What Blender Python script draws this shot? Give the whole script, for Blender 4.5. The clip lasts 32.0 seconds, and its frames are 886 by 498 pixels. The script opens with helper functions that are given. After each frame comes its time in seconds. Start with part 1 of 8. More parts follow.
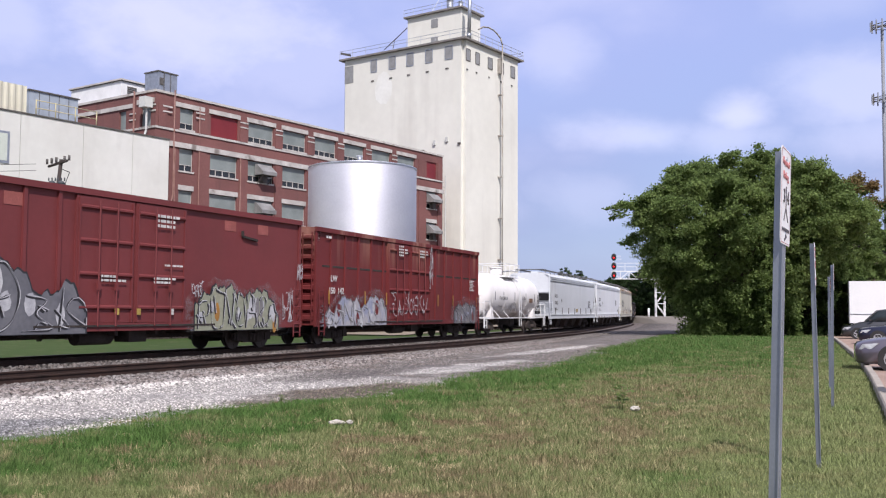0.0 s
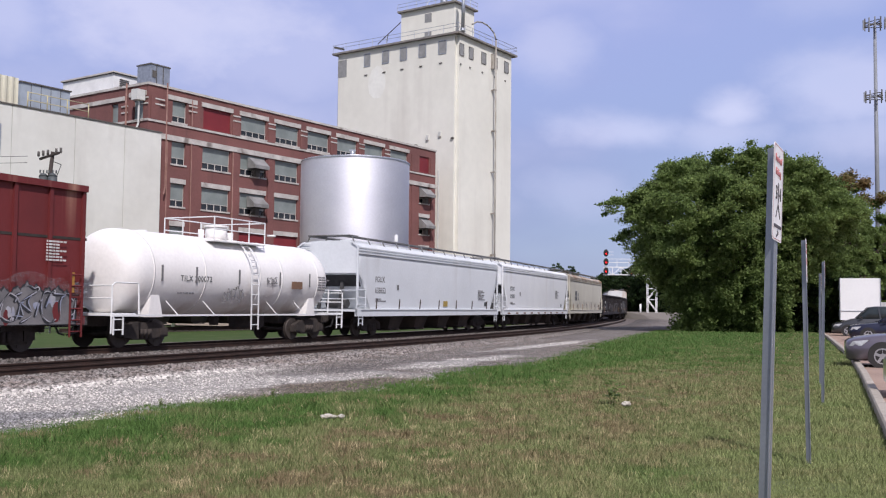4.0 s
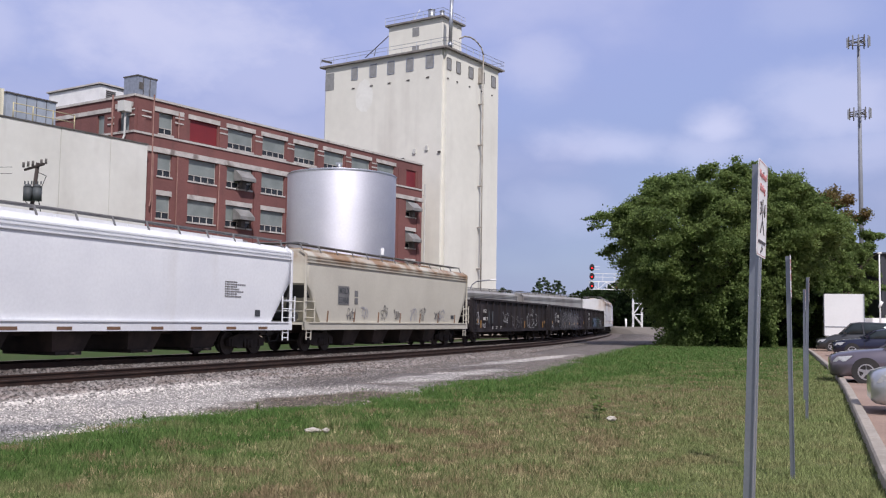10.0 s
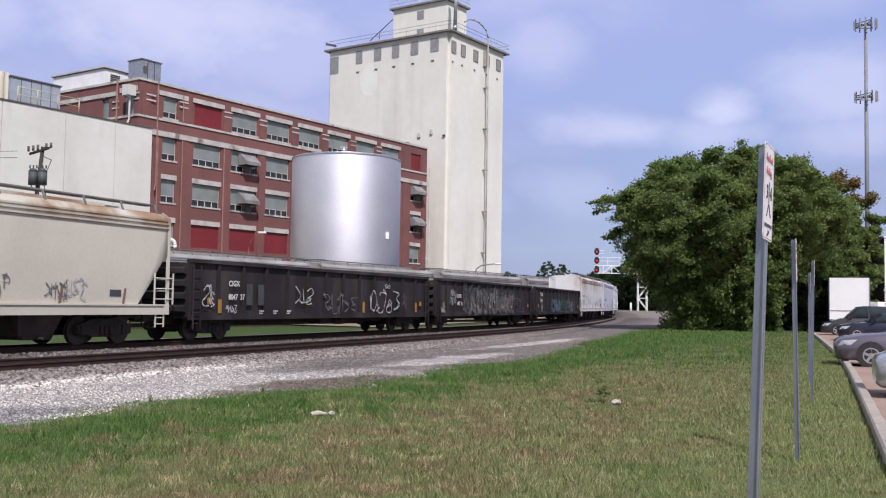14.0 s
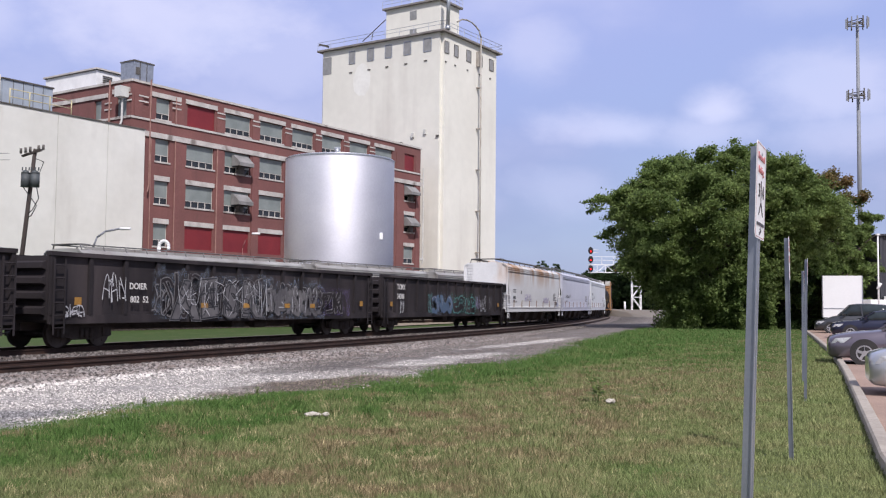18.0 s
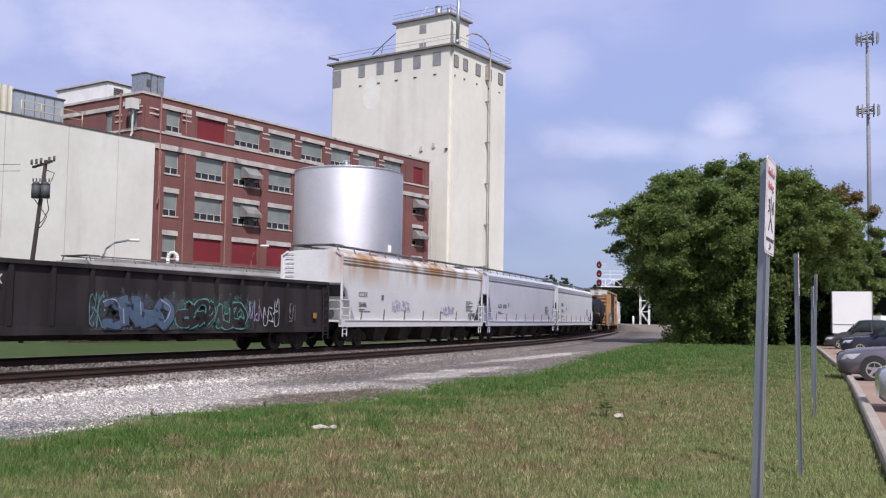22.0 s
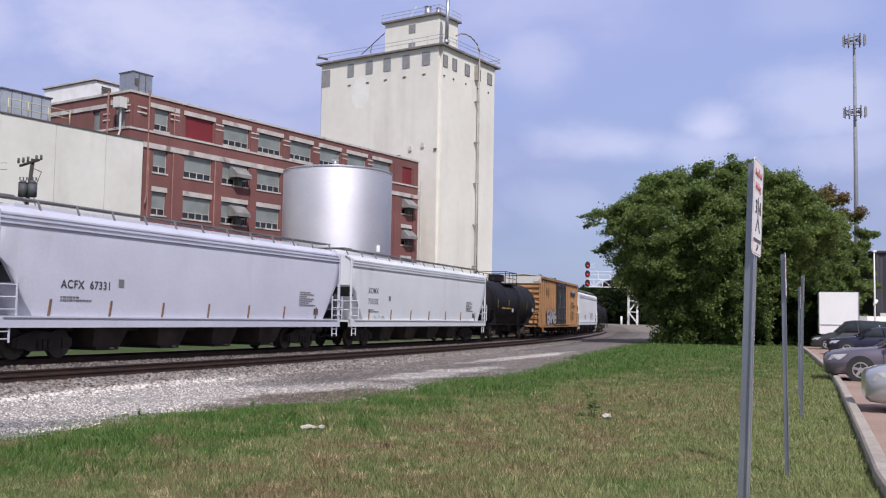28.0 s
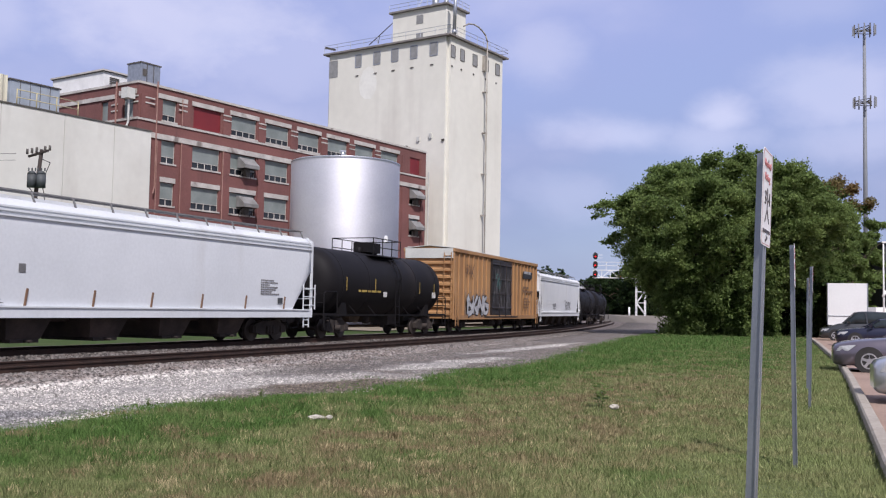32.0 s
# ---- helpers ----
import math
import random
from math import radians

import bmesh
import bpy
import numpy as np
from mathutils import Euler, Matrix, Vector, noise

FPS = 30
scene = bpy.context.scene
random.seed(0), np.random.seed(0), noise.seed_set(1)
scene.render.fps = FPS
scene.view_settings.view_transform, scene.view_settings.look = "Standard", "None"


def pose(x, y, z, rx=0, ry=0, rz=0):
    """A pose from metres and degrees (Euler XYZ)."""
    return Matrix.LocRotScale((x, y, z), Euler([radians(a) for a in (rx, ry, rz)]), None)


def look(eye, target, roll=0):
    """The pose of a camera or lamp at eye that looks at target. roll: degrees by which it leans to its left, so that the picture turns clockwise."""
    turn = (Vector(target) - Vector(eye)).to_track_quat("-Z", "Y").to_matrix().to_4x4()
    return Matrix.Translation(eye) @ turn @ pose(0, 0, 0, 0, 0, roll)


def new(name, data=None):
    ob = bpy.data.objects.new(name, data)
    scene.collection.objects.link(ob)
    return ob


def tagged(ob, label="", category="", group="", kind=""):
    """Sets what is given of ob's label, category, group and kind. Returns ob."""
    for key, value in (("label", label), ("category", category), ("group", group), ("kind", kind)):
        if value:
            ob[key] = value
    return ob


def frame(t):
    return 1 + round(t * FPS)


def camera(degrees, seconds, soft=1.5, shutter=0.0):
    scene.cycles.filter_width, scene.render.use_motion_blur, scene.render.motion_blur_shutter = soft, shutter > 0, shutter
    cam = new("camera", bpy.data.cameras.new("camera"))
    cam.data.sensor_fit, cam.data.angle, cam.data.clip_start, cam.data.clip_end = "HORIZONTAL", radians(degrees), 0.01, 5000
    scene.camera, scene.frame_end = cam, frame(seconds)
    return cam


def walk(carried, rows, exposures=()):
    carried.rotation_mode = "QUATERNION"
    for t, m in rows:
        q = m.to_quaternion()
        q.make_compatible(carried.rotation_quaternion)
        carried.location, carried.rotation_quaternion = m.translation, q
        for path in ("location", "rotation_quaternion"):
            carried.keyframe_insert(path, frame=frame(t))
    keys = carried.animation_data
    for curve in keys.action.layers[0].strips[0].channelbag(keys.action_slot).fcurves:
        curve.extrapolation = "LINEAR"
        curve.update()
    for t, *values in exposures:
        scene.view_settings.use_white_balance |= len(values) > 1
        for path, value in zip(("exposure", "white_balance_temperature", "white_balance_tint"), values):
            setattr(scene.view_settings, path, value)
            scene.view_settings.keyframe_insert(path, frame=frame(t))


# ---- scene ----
cam = camera(48.7, 32.0, soft=1.2)
PATH = [
    (0, 0.000, -0.000, 1.602, 93.659, -0.297, 1.276),
    (0.5, 0.003, -0.000, 1.599, 93.651, -0.371, 1.363),
    (1, 0.003, -0.000, 1.602, 93.549, -0.176, 1.156),
    (1.5, 0.003, -0.000, 1.600, 93.350, -0.117, 0.841),
    (2, 0.002, -0.000, 1.602, 93.269, -0.219, 0.759),
    (2.5, 0.001, -0.000, 1.602, 93.378, -0.283, 0.511),
    (3, 0.002, -0.000, 1.602, 93.487, -0.460, 0.591),
    (3.5, -0.001, 0.000, 1.600, 93.458, -0.520, 0.789),
    (5.5, -0.002, 0.000, 1.600, 93.077, -0.812, 0.765),
    (6, -0.003, 0.000, 1.598, 93.150, -0.949, 0.868),
    (6.5, -0.000, -0.000, 1.600, 93.275, -1.027, 0.740),
    (7, -0.001, -0.000, 1.601, 93.385, -1.226, 0.493),
    (7.5, 0.001, -0.000, 1.601, 93.379, -0.910, 0.104),
    (8, 0.000, 0.000, 1.600, 93.411, -0.836, -0.083),
    (8.5, 0.000, 0.000, 1.598, 93.423, -1.021, -0.160),
    (9, 0.000, 0.000, 1.599, 93.521, -1.048, -0.016),
    (9.5, 0.001, 0.000, 1.601, 94.011, -0.825, 0.025),
    (10, 0.001, -0.000, 1.602, 94.172, -0.865, -0.006),
    (10.5, 0.001, 0.000, 1.599, 93.949, -0.801, -0.095),
    (11, -0.002, -0.000, 1.601, 93.698, -0.829, -0.003),
    (11.5, 0.001, 0.000, 1.598, 93.629, -0.749, 0.142),
    (12, -0.000, -0.000, 1.600, 93.543, -0.926, 0.184),
    (12.5, 0.001, 0.000, 1.599, 93.420, -0.718, 0.086),
    (13, -0.002, 0.000, 1.598, 93.172, -0.736, 0.130),
    (13.5, -0.002, 0.000, 1.598, 93.199, -0.818, 0.196),
    (14, -0.003, 0.000, 1.599, 93.228, -0.869, 0.274),
    (14.5, 0.002, 0.000, 1.598, 93.171, -0.642, 0.242),
    (16.5, 0.002, 0.000, 1.600, 93.417, -0.564, 0.171),
    (17, 0.004, -0.000, 1.600, 93.485, -0.669, 0.142),
    (17.5, 0.004, 0.000, 1.599, 93.415, -0.754, 0.066),
    (18, 0.002, -0.000, 1.601, 93.236, -0.543, -0.057),
    (18.5, 0.001, 0.000, 1.598, 93.101, -0.631, -0.055),
    (19, -0.000, 0.000, 1.600, 93.158, -0.818, -0.045),
    (19.5, -0.003, -0.000, 1.601, 93.168, -0.900, 0.324),
    (20, -0.001, 0.000, 1.599, 93.251, -1.083, 0.413),
    (20.5, -0.000, -0.000, 1.599, 93.163, -1.069, 0.374),
    (21, -0.001, 0.000, 1.598, 93.161, -1.060, 0.314),
    (21.5, 0.003, -0.000, 1.603, 93.444, -0.640, 0.348),
    (22, -0.001, -0.000, 1.603, 94.005, -0.913, 0.402),
    (22.5, -0.001, -0.000, 1.604, 94.141, -0.898, 0.329),
    (23, 0.003, -0.000, 1.600, 93.940, -0.877, -0.132),
    (23.5, -0.002, 0.000, 1.601, 93.809, -0.862, -0.661),
    (24, -0.003, -0.000, 1.602, 93.824, -0.953, -0.600),
    (24.5, -0.002, -0.000, 1.602, 93.867, -0.990, -0.362),
    (25, -0.001, -0.000, 1.602, 93.764, -1.019, -0.167),
    (25.5, -0.002, -0.000, 1.601, 93.676, -1.073, -0.175),
    (27.5, 0.004, -0.000, 1.602, 94.052, -0.757, -0.279),
    (28, 0.001, -0.000, 1.603, 94.013, -0.996, -0.264),
    (28.5, -0.002, -0.000, 1.602, 93.751, -0.923, -0.124),
    (29, 0.002, -0.000, 1.601, 93.564, -0.911, -0.118),
    (29.5, 0.002, -0.000, 1.601, 93.653, -0.931, -0.167),
    (30, 0.003, -0.000, 1.602, 93.665, -1.008, -0.161),
    (30.5, -0.000, -0.000, 1.603, 93.725, -1.120, 0.021),
    (31, -0.004, -0.000, 1.603, 93.640, -1.370, 0.101),
    (31.5, -0.002, -0.000, 1.603, 93.460, -1.021, 0.177),
    (32, -0.002, -0.000, 1.602, 93.463, -1.059, 0.180),
]
EXPOSURE = [(t, 0.17 + e, 6150, 17) for t, e in ((0, 0.30), (2, 0.22), (3.5, 0.1), (5.5, 0.0), (11, 0.0), (14, 0.12), (17.5, 0.18), (21, 0.15), (25, 0.06), (32, 0.06))]
walk(cam, [(t, pose(*p)) for t, *p in PATH], EXPOSURE)

# ---- light ----
SUN = Vector((0.25, -0.97, 0)).normalized()
SUN_UP = radians(47)
sun = new("sun", bpy.data.lights.new("sun", "SUN"))
sun.data.energy, sun.data.angle, sun.data.color = 3.6, radians(1.5), (1.0, 0.95, 0.87)
sun.matrix_world = look((0, 0, 50), Vector((0, 0, 50)) - Vector((SUN.x * math.cos(SUN_UP), SUN.y * math.cos(SUN_UP), math.sin(SUN_UP))))
world = bpy.data.worlds.new("world")
scene.world = world
world.use_nodes = True
wn, wl = world.node_tree.nodes, world.node_tree.links
wn.clear()
w_out, w_bg, w_sky = wn.new("ShaderNodeOutputWorld"), wn.new("ShaderNodeBackground"), wn.new("ShaderNodeTexSky")
w_sky.sky_type, w_sky.sun_disc, w_sky.sun_elevation, w_sky.sun_rotation = "NISHITA", False, SUN_UP, math.atan2(SUN.x, SUN.y)
w_sky.air_density, w_sky.dust_density, w_sky.ozone_density = 1.0, 0.5, 2.5
w_co, w_xyz = wn.new("ShaderNodeTexCoord"), wn.new("ShaderNodeSeparateXYZ")
wl.new(w_co.outputs["Generated"], w_xyz.inputs["Vector"])


def w_calc(op, a, b=0.0):
    c = wn.new("ShaderNodeMath")
    c.operation = op
    for k, v in enumerate((a, b)):
        if isinstance(v, (int, float)):
            c.inputs[k].default_value = v
        else:
            wl.new(v, c.inputs[k])
    return c.outputs["Value"]


def w_span(value, lo, hi, a=0.0, b=1.0):
    r = wn.new("ShaderNodeMapRange")
    r.interpolation_type = "SMOOTHSTEP"
    for key, v in (("From Min", lo), ("From Max", hi), ("To Min", a), ("To Max", b)):
        r.inputs[key].default_value = v
    wl.new(value, r.inputs["Value"])
    return r.outputs["Result"]


def w_noise(scale, flat, detail, rough, at=0.0):
    m, t = wn.new("ShaderNodeMapping"), wn.new("ShaderNodeTexNoise")
    m.inputs["Scale"].default_value, m.inputs["Location"].default_value = (1, 1, flat), (at, 0, at)
    t.inputs["Scale"].default_value, t.inputs["Detail"].default_value, t.inputs["Roughness"].default_value = scale, detail, rough
    wl.new(w_co.outputs["Generated"], m.inputs["Vector"])
    wl.new(m.outputs["Vector"], t.inputs["Vector"])
    return t.outputs["Fac"]


def w_blend(fac, a, b):
    x = wn.new("ShaderNodeMix")
    x.data_type = "RGBA"
    for key, v in (("Factor", fac), ("A", a), ("B", b)):
        if isinstance(v, tuple):
            x.inputs[key].default_value = (*v, 1)
        else:
            wl.new(v, x.inputs[key])
    return x.outputs["Result"]


# hazy summer sky: a lilac veil, soft white heaps of cloud by azimuth and height, greyer towards the horizon
w_az, w_el = w_calc("ARCTAN2", w_xyz.outputs["X"], w_xyz.outputs["Y"]), w_calc("ARCSINE", w_xyz.outputs["Z"])
w_rag, w_soft = w_noise(7.0, 1.7, 7, 0.58), w_noise(2.3, 2.2, 4, 0.5, 0.35)
w_heap = w_span(w_calc("ADD", w_soft, w_calc("MULTIPLY", w_rag, 0.3)), 0.62, 0.90, 0.0, 0.6)
for az, el, ra, re, top in ((-0.31, 0.285, 0.16, 0.075, 0.95), (-0.45, 0.27, 0.08, 0.05, 0.6), (-0.19, 0.245, 0.10, 0.05, 0.45), (0.085, 0.262, 0.06, 0.035, 0.55), (0.275, 0.193, 0.042, 0.024, 1.0), (0.262, 0.172, 0.075, 0.022, 0.6), (0.175, 0.176, 0.085, 0.024, 0.75), (0.385, 0.208, 0.085, 0.045, 0.75), (0.40, 0.165, 0.09, 0.03, 0.55), (0.13, 0.118, 0.075, 0.03, 0.35), (0.36, 0.30, 0.06, 0.03, 0.3)):
    w_da, w_de = w_calc("DIVIDE", w_calc("SUBTRACT", w_az, az), ra), w_calc("DIVIDE", w_calc("SUBTRACT", w_el, el), re)
    w_d = w_calc("SQRT", w_calc("ADD", w_calc("MULTIPLY", w_da, w_da), w_calc("MULTIPLY", w_de, w_de)))
    w_heap = w_calc("MAXIMUM", w_heap, w_span(w_calc("ADD", w_d, w_calc("MULTIPLY", w_calc("SUBTRACT", w_rag, 0.5), 2.2)), 1.25, 0.15, 0.0, top))
w_veil = w_blend(w_span(w_el, 0.02, 0.30), (2.3, 2.7, 3.95), (2.75, 3.2, 5.2))
w_veil = w_blend(w_span(w_calc("MAXIMUM", w_el, w_calc("SUBTRACT", w_calc("ABSOLUTE", w_az), 0.3)), 0.42, 0.9), w_veil, (2.95, 3.15, 4.0))
w_veil = w_blend(w_heap, w_veil, (4.75, 4.85, 6.1))
w_mix = w_blend(w_span(w_soft, 0.3, 0.62, 0.80, 0.97), w_sky.outputs["Color"], w_veil)
wl.new(w_mix, w_bg.inputs["Color"])
w_bg.inputs["Strength"].default_value = 0.12
wl.new(w_bg.outputs["Background"], w_out.inputs["Surface"])


# ---- materials ----
def mat(name, color, second=None, rough=0.75, metal=0.0, scale=1.5, fine=25.0, amount=0.5, bump=0.25, stretch=(1, 1, 1), streak=None, spread=(0.35, 0.65), low=0.0, spec=0.4, leafy=False):
    """Two tones mixed by coarse noise, broken up by fine noise, with fine relief; streak: a third tone in drips; low: random tone from piece to piece."""
    m = bpy.data.materials.new(name)
    m.use_nodes = True
    n, l = m.node_tree.nodes, m.node_tree.links
    p = n["Principled BSDF"]
    p.inputs["Roughness"].default_value, p.inputs["Metallic"].default_value = rough, metal
    p.inputs["Specular IOR Level"].default_value = spec
    second = second or tuple(c * 0.72 for c in color)
    co, mp = n.new("ShaderNodeTexCoord"), n.new("ShaderNodeMapping")
    mp.inputs["Scale"].default_value = stretch
    l.new(co.outputs["Object"], mp.inputs["Vector"])
    coarse, grain = n.new("ShaderNodeTexNoise"), n.new("ShaderNodeTexNoise")
    coarse.inputs["Scale"].default_value, coarse.inputs["Detail"].default_value = scale, 5
    grain.inputs["Scale"].default_value, grain.inputs["Detail"].default_value = fine, 4
    l.new(mp.outputs["Vector"], coarse.inputs["Vector"])
    l.new(mp.outputs["Vector"], grain.inputs["Vector"])
    ramp = n.new("ShaderNodeMapRange")
    ramp.inputs["From Min"].default_value, ramp.inputs["From Max"].default_value = spread
    l.new(coarse.outputs["Fac"], ramp.inputs["Value"])
    mix = n.new("ShaderNodeMix")
    mix.data_type = "RGBA"
    mix.inputs["A"].default_value, mix.inputs["B"].default_value = (*color, 1), (*second, 1)
    l.new(ramp.outputs["Result"], mix.inputs["Factor"])
    last = mix.outputs["Result"]
    if streak:
        smap, sn, sr, sm = n.new("ShaderNodeMapping"), n.new("ShaderNodeTexNoise"), n.new("ShaderNodeMapRange"), n.new("ShaderNodeMix")
        smap.inputs["Scale"].default_value = streak[1]
        sn.inputs["Scale"].default_value, sn.inputs["Detail"].default_value = 1.0, 4
        sr.inputs["From Min"].default_value, sr.inputs["From Max"].default_value = streak[2]
        sm.data_type = "RGBA"
        sm.inputs["B"].default_value = (*streak[0], 1)
        l.new(co.outputs["Object"], smap.inputs["Vector"])
        l.new(smap.outputs["Vector"], sn.inputs["Vector"])
        l.new(sn.outputs["Fac"], sr.inputs["Value"])
        if len(streak) > 3:
            xyz, zr, zm = n.new("ShaderNodeSeparateXYZ"), n.new("ShaderNodeMapRange"), n.new("ShaderNodeMath")
            zr.inputs["From Min"].default_value, zr.inputs["From Max"].default_value = streak[3]
            zm.operation = "MULTIPLY"
            l.new(co.outputs["Object"], xyz.inputs["Vector"])
            l.new(xyz.outputs["Z"], zr.inputs["Value"])
            l.new(zr.outputs["Result"], zm.inputs[0])
            l.new(sr.outputs["Result"], zm.inputs[1])
        l.new(zm.outputs["Value"] if len(streak) > 3 else sr.outputs["Result"], sm.inputs["Factor"])
        l.new(last, sm.inputs["A"])
        last = sm.outputs["Result"]
    g = n.new("ShaderNodeMix")
    g.data_type, g.blend_type = "RGBA", "MULTIPLY"
    g.inputs["Factor"].default_value = amount
    gr = n.new("ShaderNodeMapRange")
    gr.inputs["To Min"].default_value, gr.inputs["To Max"].default_value = 0.35, 1.45
    l.new(grain.outputs["Fac"], gr.inputs["Value"])
    l.new(last, g.inputs["A"])
    l.new(gr.outputs["Result"], g.inputs["B"])
    last = g.outputs["Result"]
    if low:
        info, hsv, rr = n.new("ShaderNodeNewGeometry"), n.new("ShaderNodeHueSaturation"), n.new("ShaderNodeMapRange")
        rr.inputs["To Min"].default_value, rr.inputs["To Max"].default_value = 1 - low, 1 + low
        l.new(info.outputs["Random Per Island"], rr.inputs["Value"])
        l.new(rr.outputs["Result"], hsv.inputs["Value"])
        l.new(last, hsv.inputs["Color"])
        last = hsv.outputs["Color"]
    l.new(last, p.inputs["Base Color"])
    if leafy:
        tr, ms = n.new("ShaderNodeBsdfTranslucent"), n.new("ShaderNodeMixShader")
        ms.inputs["Fac"].default_value = 0.5
        l.new(last, tr.inputs["Color"])
        l.new(p.outputs["BSDF"], ms.inputs[1])
        l.new(tr.outputs["BSDF"], ms.inputs[2])
        l.new(ms.outputs["Shader"], n["Material Output"].inputs["Surface"])
    if bump:
        b = n.new("ShaderNodeBump")
        b.inputs["Strength"].default_value, b.inputs["Distance"].default_value = bump, 0.02
        l.new(grain.outputs["Fac"], b.inputs["Height"])
        l.new(b.outputs["Normal"], p.inputs["Normal"])
    return m


def glow(name, color, strength):
    m = bpy.data.materials.new(name)
    m.use_nodes = True
    p = m.node_tree.nodes["Principled BSDF"]
    p.inputs["Base Color"].default_value = (*color, 1)
    p.inputs["Emission Color"].default_value, p.inputs["Emission Strength"].default_value = (*color, 1), strength
    return m


def grass_mat(name, green, lush, dry, straw, island):
    """Patchy lawn: lush beside the gravel, dull green by the kerb, a dry belt between them; straw mixed in blade by blade."""
    m = bpy.data.materials.new(name)
    m.use_nodes = True
    n, l = m.node_tree.nodes, m.node_tree.links
    p = n["Principled BSDF"]
    p.inputs["Roughness"].default_value = 0.9
    p.inputs["Specular IOR Level"].default_value = 0.12
    co, xyz, across = n.new("ShaderNodeTexCoord"), n.new("ShaderNodeSeparateXYZ"), n.new("ShaderNodeVectorMath")
    across.operation = "DOT_PRODUCT"
    across.inputs[1].default_value = (0.908, -0.419, 0)
    l.new(co.outputs["Object"], xyz.inputs["Vector"])
    l.new(co.outputs["Object"], across.inputs[0])

    def span(value, lo, hi, a=0.0, b=1.0, kind="SMOOTHSTEP"):
        r = n.new("ShaderNodeMapRange")
        r.interpolation_type = kind
        r.inputs["From Min"].default_value, r.inputs["From Max"].default_value = lo, hi
        r.inputs["To Min"].default_value, r.inputs["To Max"].default_value = a, b
        l.new(value, r.inputs["Value"])
        return r.outputs["Result"]

    def calc(op, a, b):
        c = n.new("ShaderNodeMath")
        c.operation = op
        for k, v in enumerate((a, b)):
            if isinstance(v, float):
                c.inputs[k].default_value = v
            else:
                l.new(v, c.inputs[k])
        return c.outputs["Value"]

    def cloud(scale, rough=0.6):
        t = n.new("ShaderNodeTexNoise")
        t.inputs["Scale"].default_value, t.inputs["Detail"].default_value, t.inputs["Roughness"].default_value = scale, 6, rough
        l.new(co.outputs["Object"], t.inputs["Vector"])
        return t.outputs["Fac"]

    def blend(fac, a, b):
        x = n.new("ShaderNodeMix")
        x.data_type = "RGBA"
        l.new(fac, x.inputs["Factor"])
        for key, v in (("A", a), ("B", b)):
            if isinstance(v, tuple):
                x.inputs[key].default_value = (*v, 1)
            else:
                l.new(v, x.inputs[key])
        return x.outputs["Result"]

    v = across.outputs["Value"]
    if island:
        g = n.new("ShaderNodeNewGeometry")
        chance = g.outputs["Random Per Island"]
    else:
        chance = cloud(16.0)
    belt = calc("MULTIPLY", calc("MULTIPLY", span(v, -8.2, -5.0), span(v, -3.4, -1.0, 1.0, 0.1)), span(xyz.outputs["Y"], 32, 19))
    dull = calc("MAXIMUM", belt, span(v, -4.5, 0.0))
    band = calc("MULTIPLY", span(v, -6.6, -8.6), span(xyz.outputs["Y"], 10, 24, 0.25, 1.0))
    base = blend(span(calc("SUBTRACT", calc("ADD", cloud(0.8), calc("MULTIPLY", dull, 0.2)), calc("MULTIPLY", band, 0.07)), 0.46, 0.64), lush, green)
    parched = span(calc("ADD", calc("ADD", cloud(1.1, 0.7), calc("MULTIPLY", belt, 0.06)), calc("SUBTRACT", calc("MULTIPLY", chance, 0.12), calc("MULTIPLY", band, 0.05))), 0.59, 0.70)
    base = blend(parched, base, dry)
    pale = span(calc("ADD", calc("ADD", cloud(3.1, 0.65), calc("MULTIPLY", belt, 0.05)), calc("SUBTRACT", calc("MULTIPLY", chance, 0.14), calc("MULTIPLY", band, 0.03))), 0.68, 0.76)
    base = blend(pale, base, straw)
    base = blend(span(calc("SUBTRACT", cloud(1.7, 0.68), calc("MULTIPLY", belt, 0.05)), 0.57, 0.66, 0.0, 0.75), base, lush)
    base = blend(span(cloud(2.6, 0.7), 0.56, 0.68, 0.0, 0.65), base, tuple(c * 0.55 for c in lush))
    base = blend(span(v, -4.5, -0.5, 0.0, 0.55), base, tuple(c * 1.35 for c in green))
    base = blend(span(xyz.outputs["Y"], 112, 135), base, (0.20, 0.178, 0.15))
    hsv = n.new("ShaderNodeHueSaturation")
    far = span(xyz.outputs["Y"], 8, 30)
    rnd = n.new("ShaderNodeMath")
    rnd.operation = "MULTIPLY"
    l.new(calc("SUBTRACT", cloud(60.0) if not island else chance, 0.5), rnd.inputs[0])
    l.new(calc("SUBTRACT", 0.95, calc("MULTIPLY", far, 0.45)), rnd.inputs[1])
    l.new(calc("ADD", rnd.outputs["Value"], 1.0), hsv.inputs["Value"])
    l.new(base, hsv.inputs["Color"])
    l.new(hsv.outputs["Color"], p.inputs["Base Color"])
    return m


# ground tones about half the blades': shade between blades is in the colour
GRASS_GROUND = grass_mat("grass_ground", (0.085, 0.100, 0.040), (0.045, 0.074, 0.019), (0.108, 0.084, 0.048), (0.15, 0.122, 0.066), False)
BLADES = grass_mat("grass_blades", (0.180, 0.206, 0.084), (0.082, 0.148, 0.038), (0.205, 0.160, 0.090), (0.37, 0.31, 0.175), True)


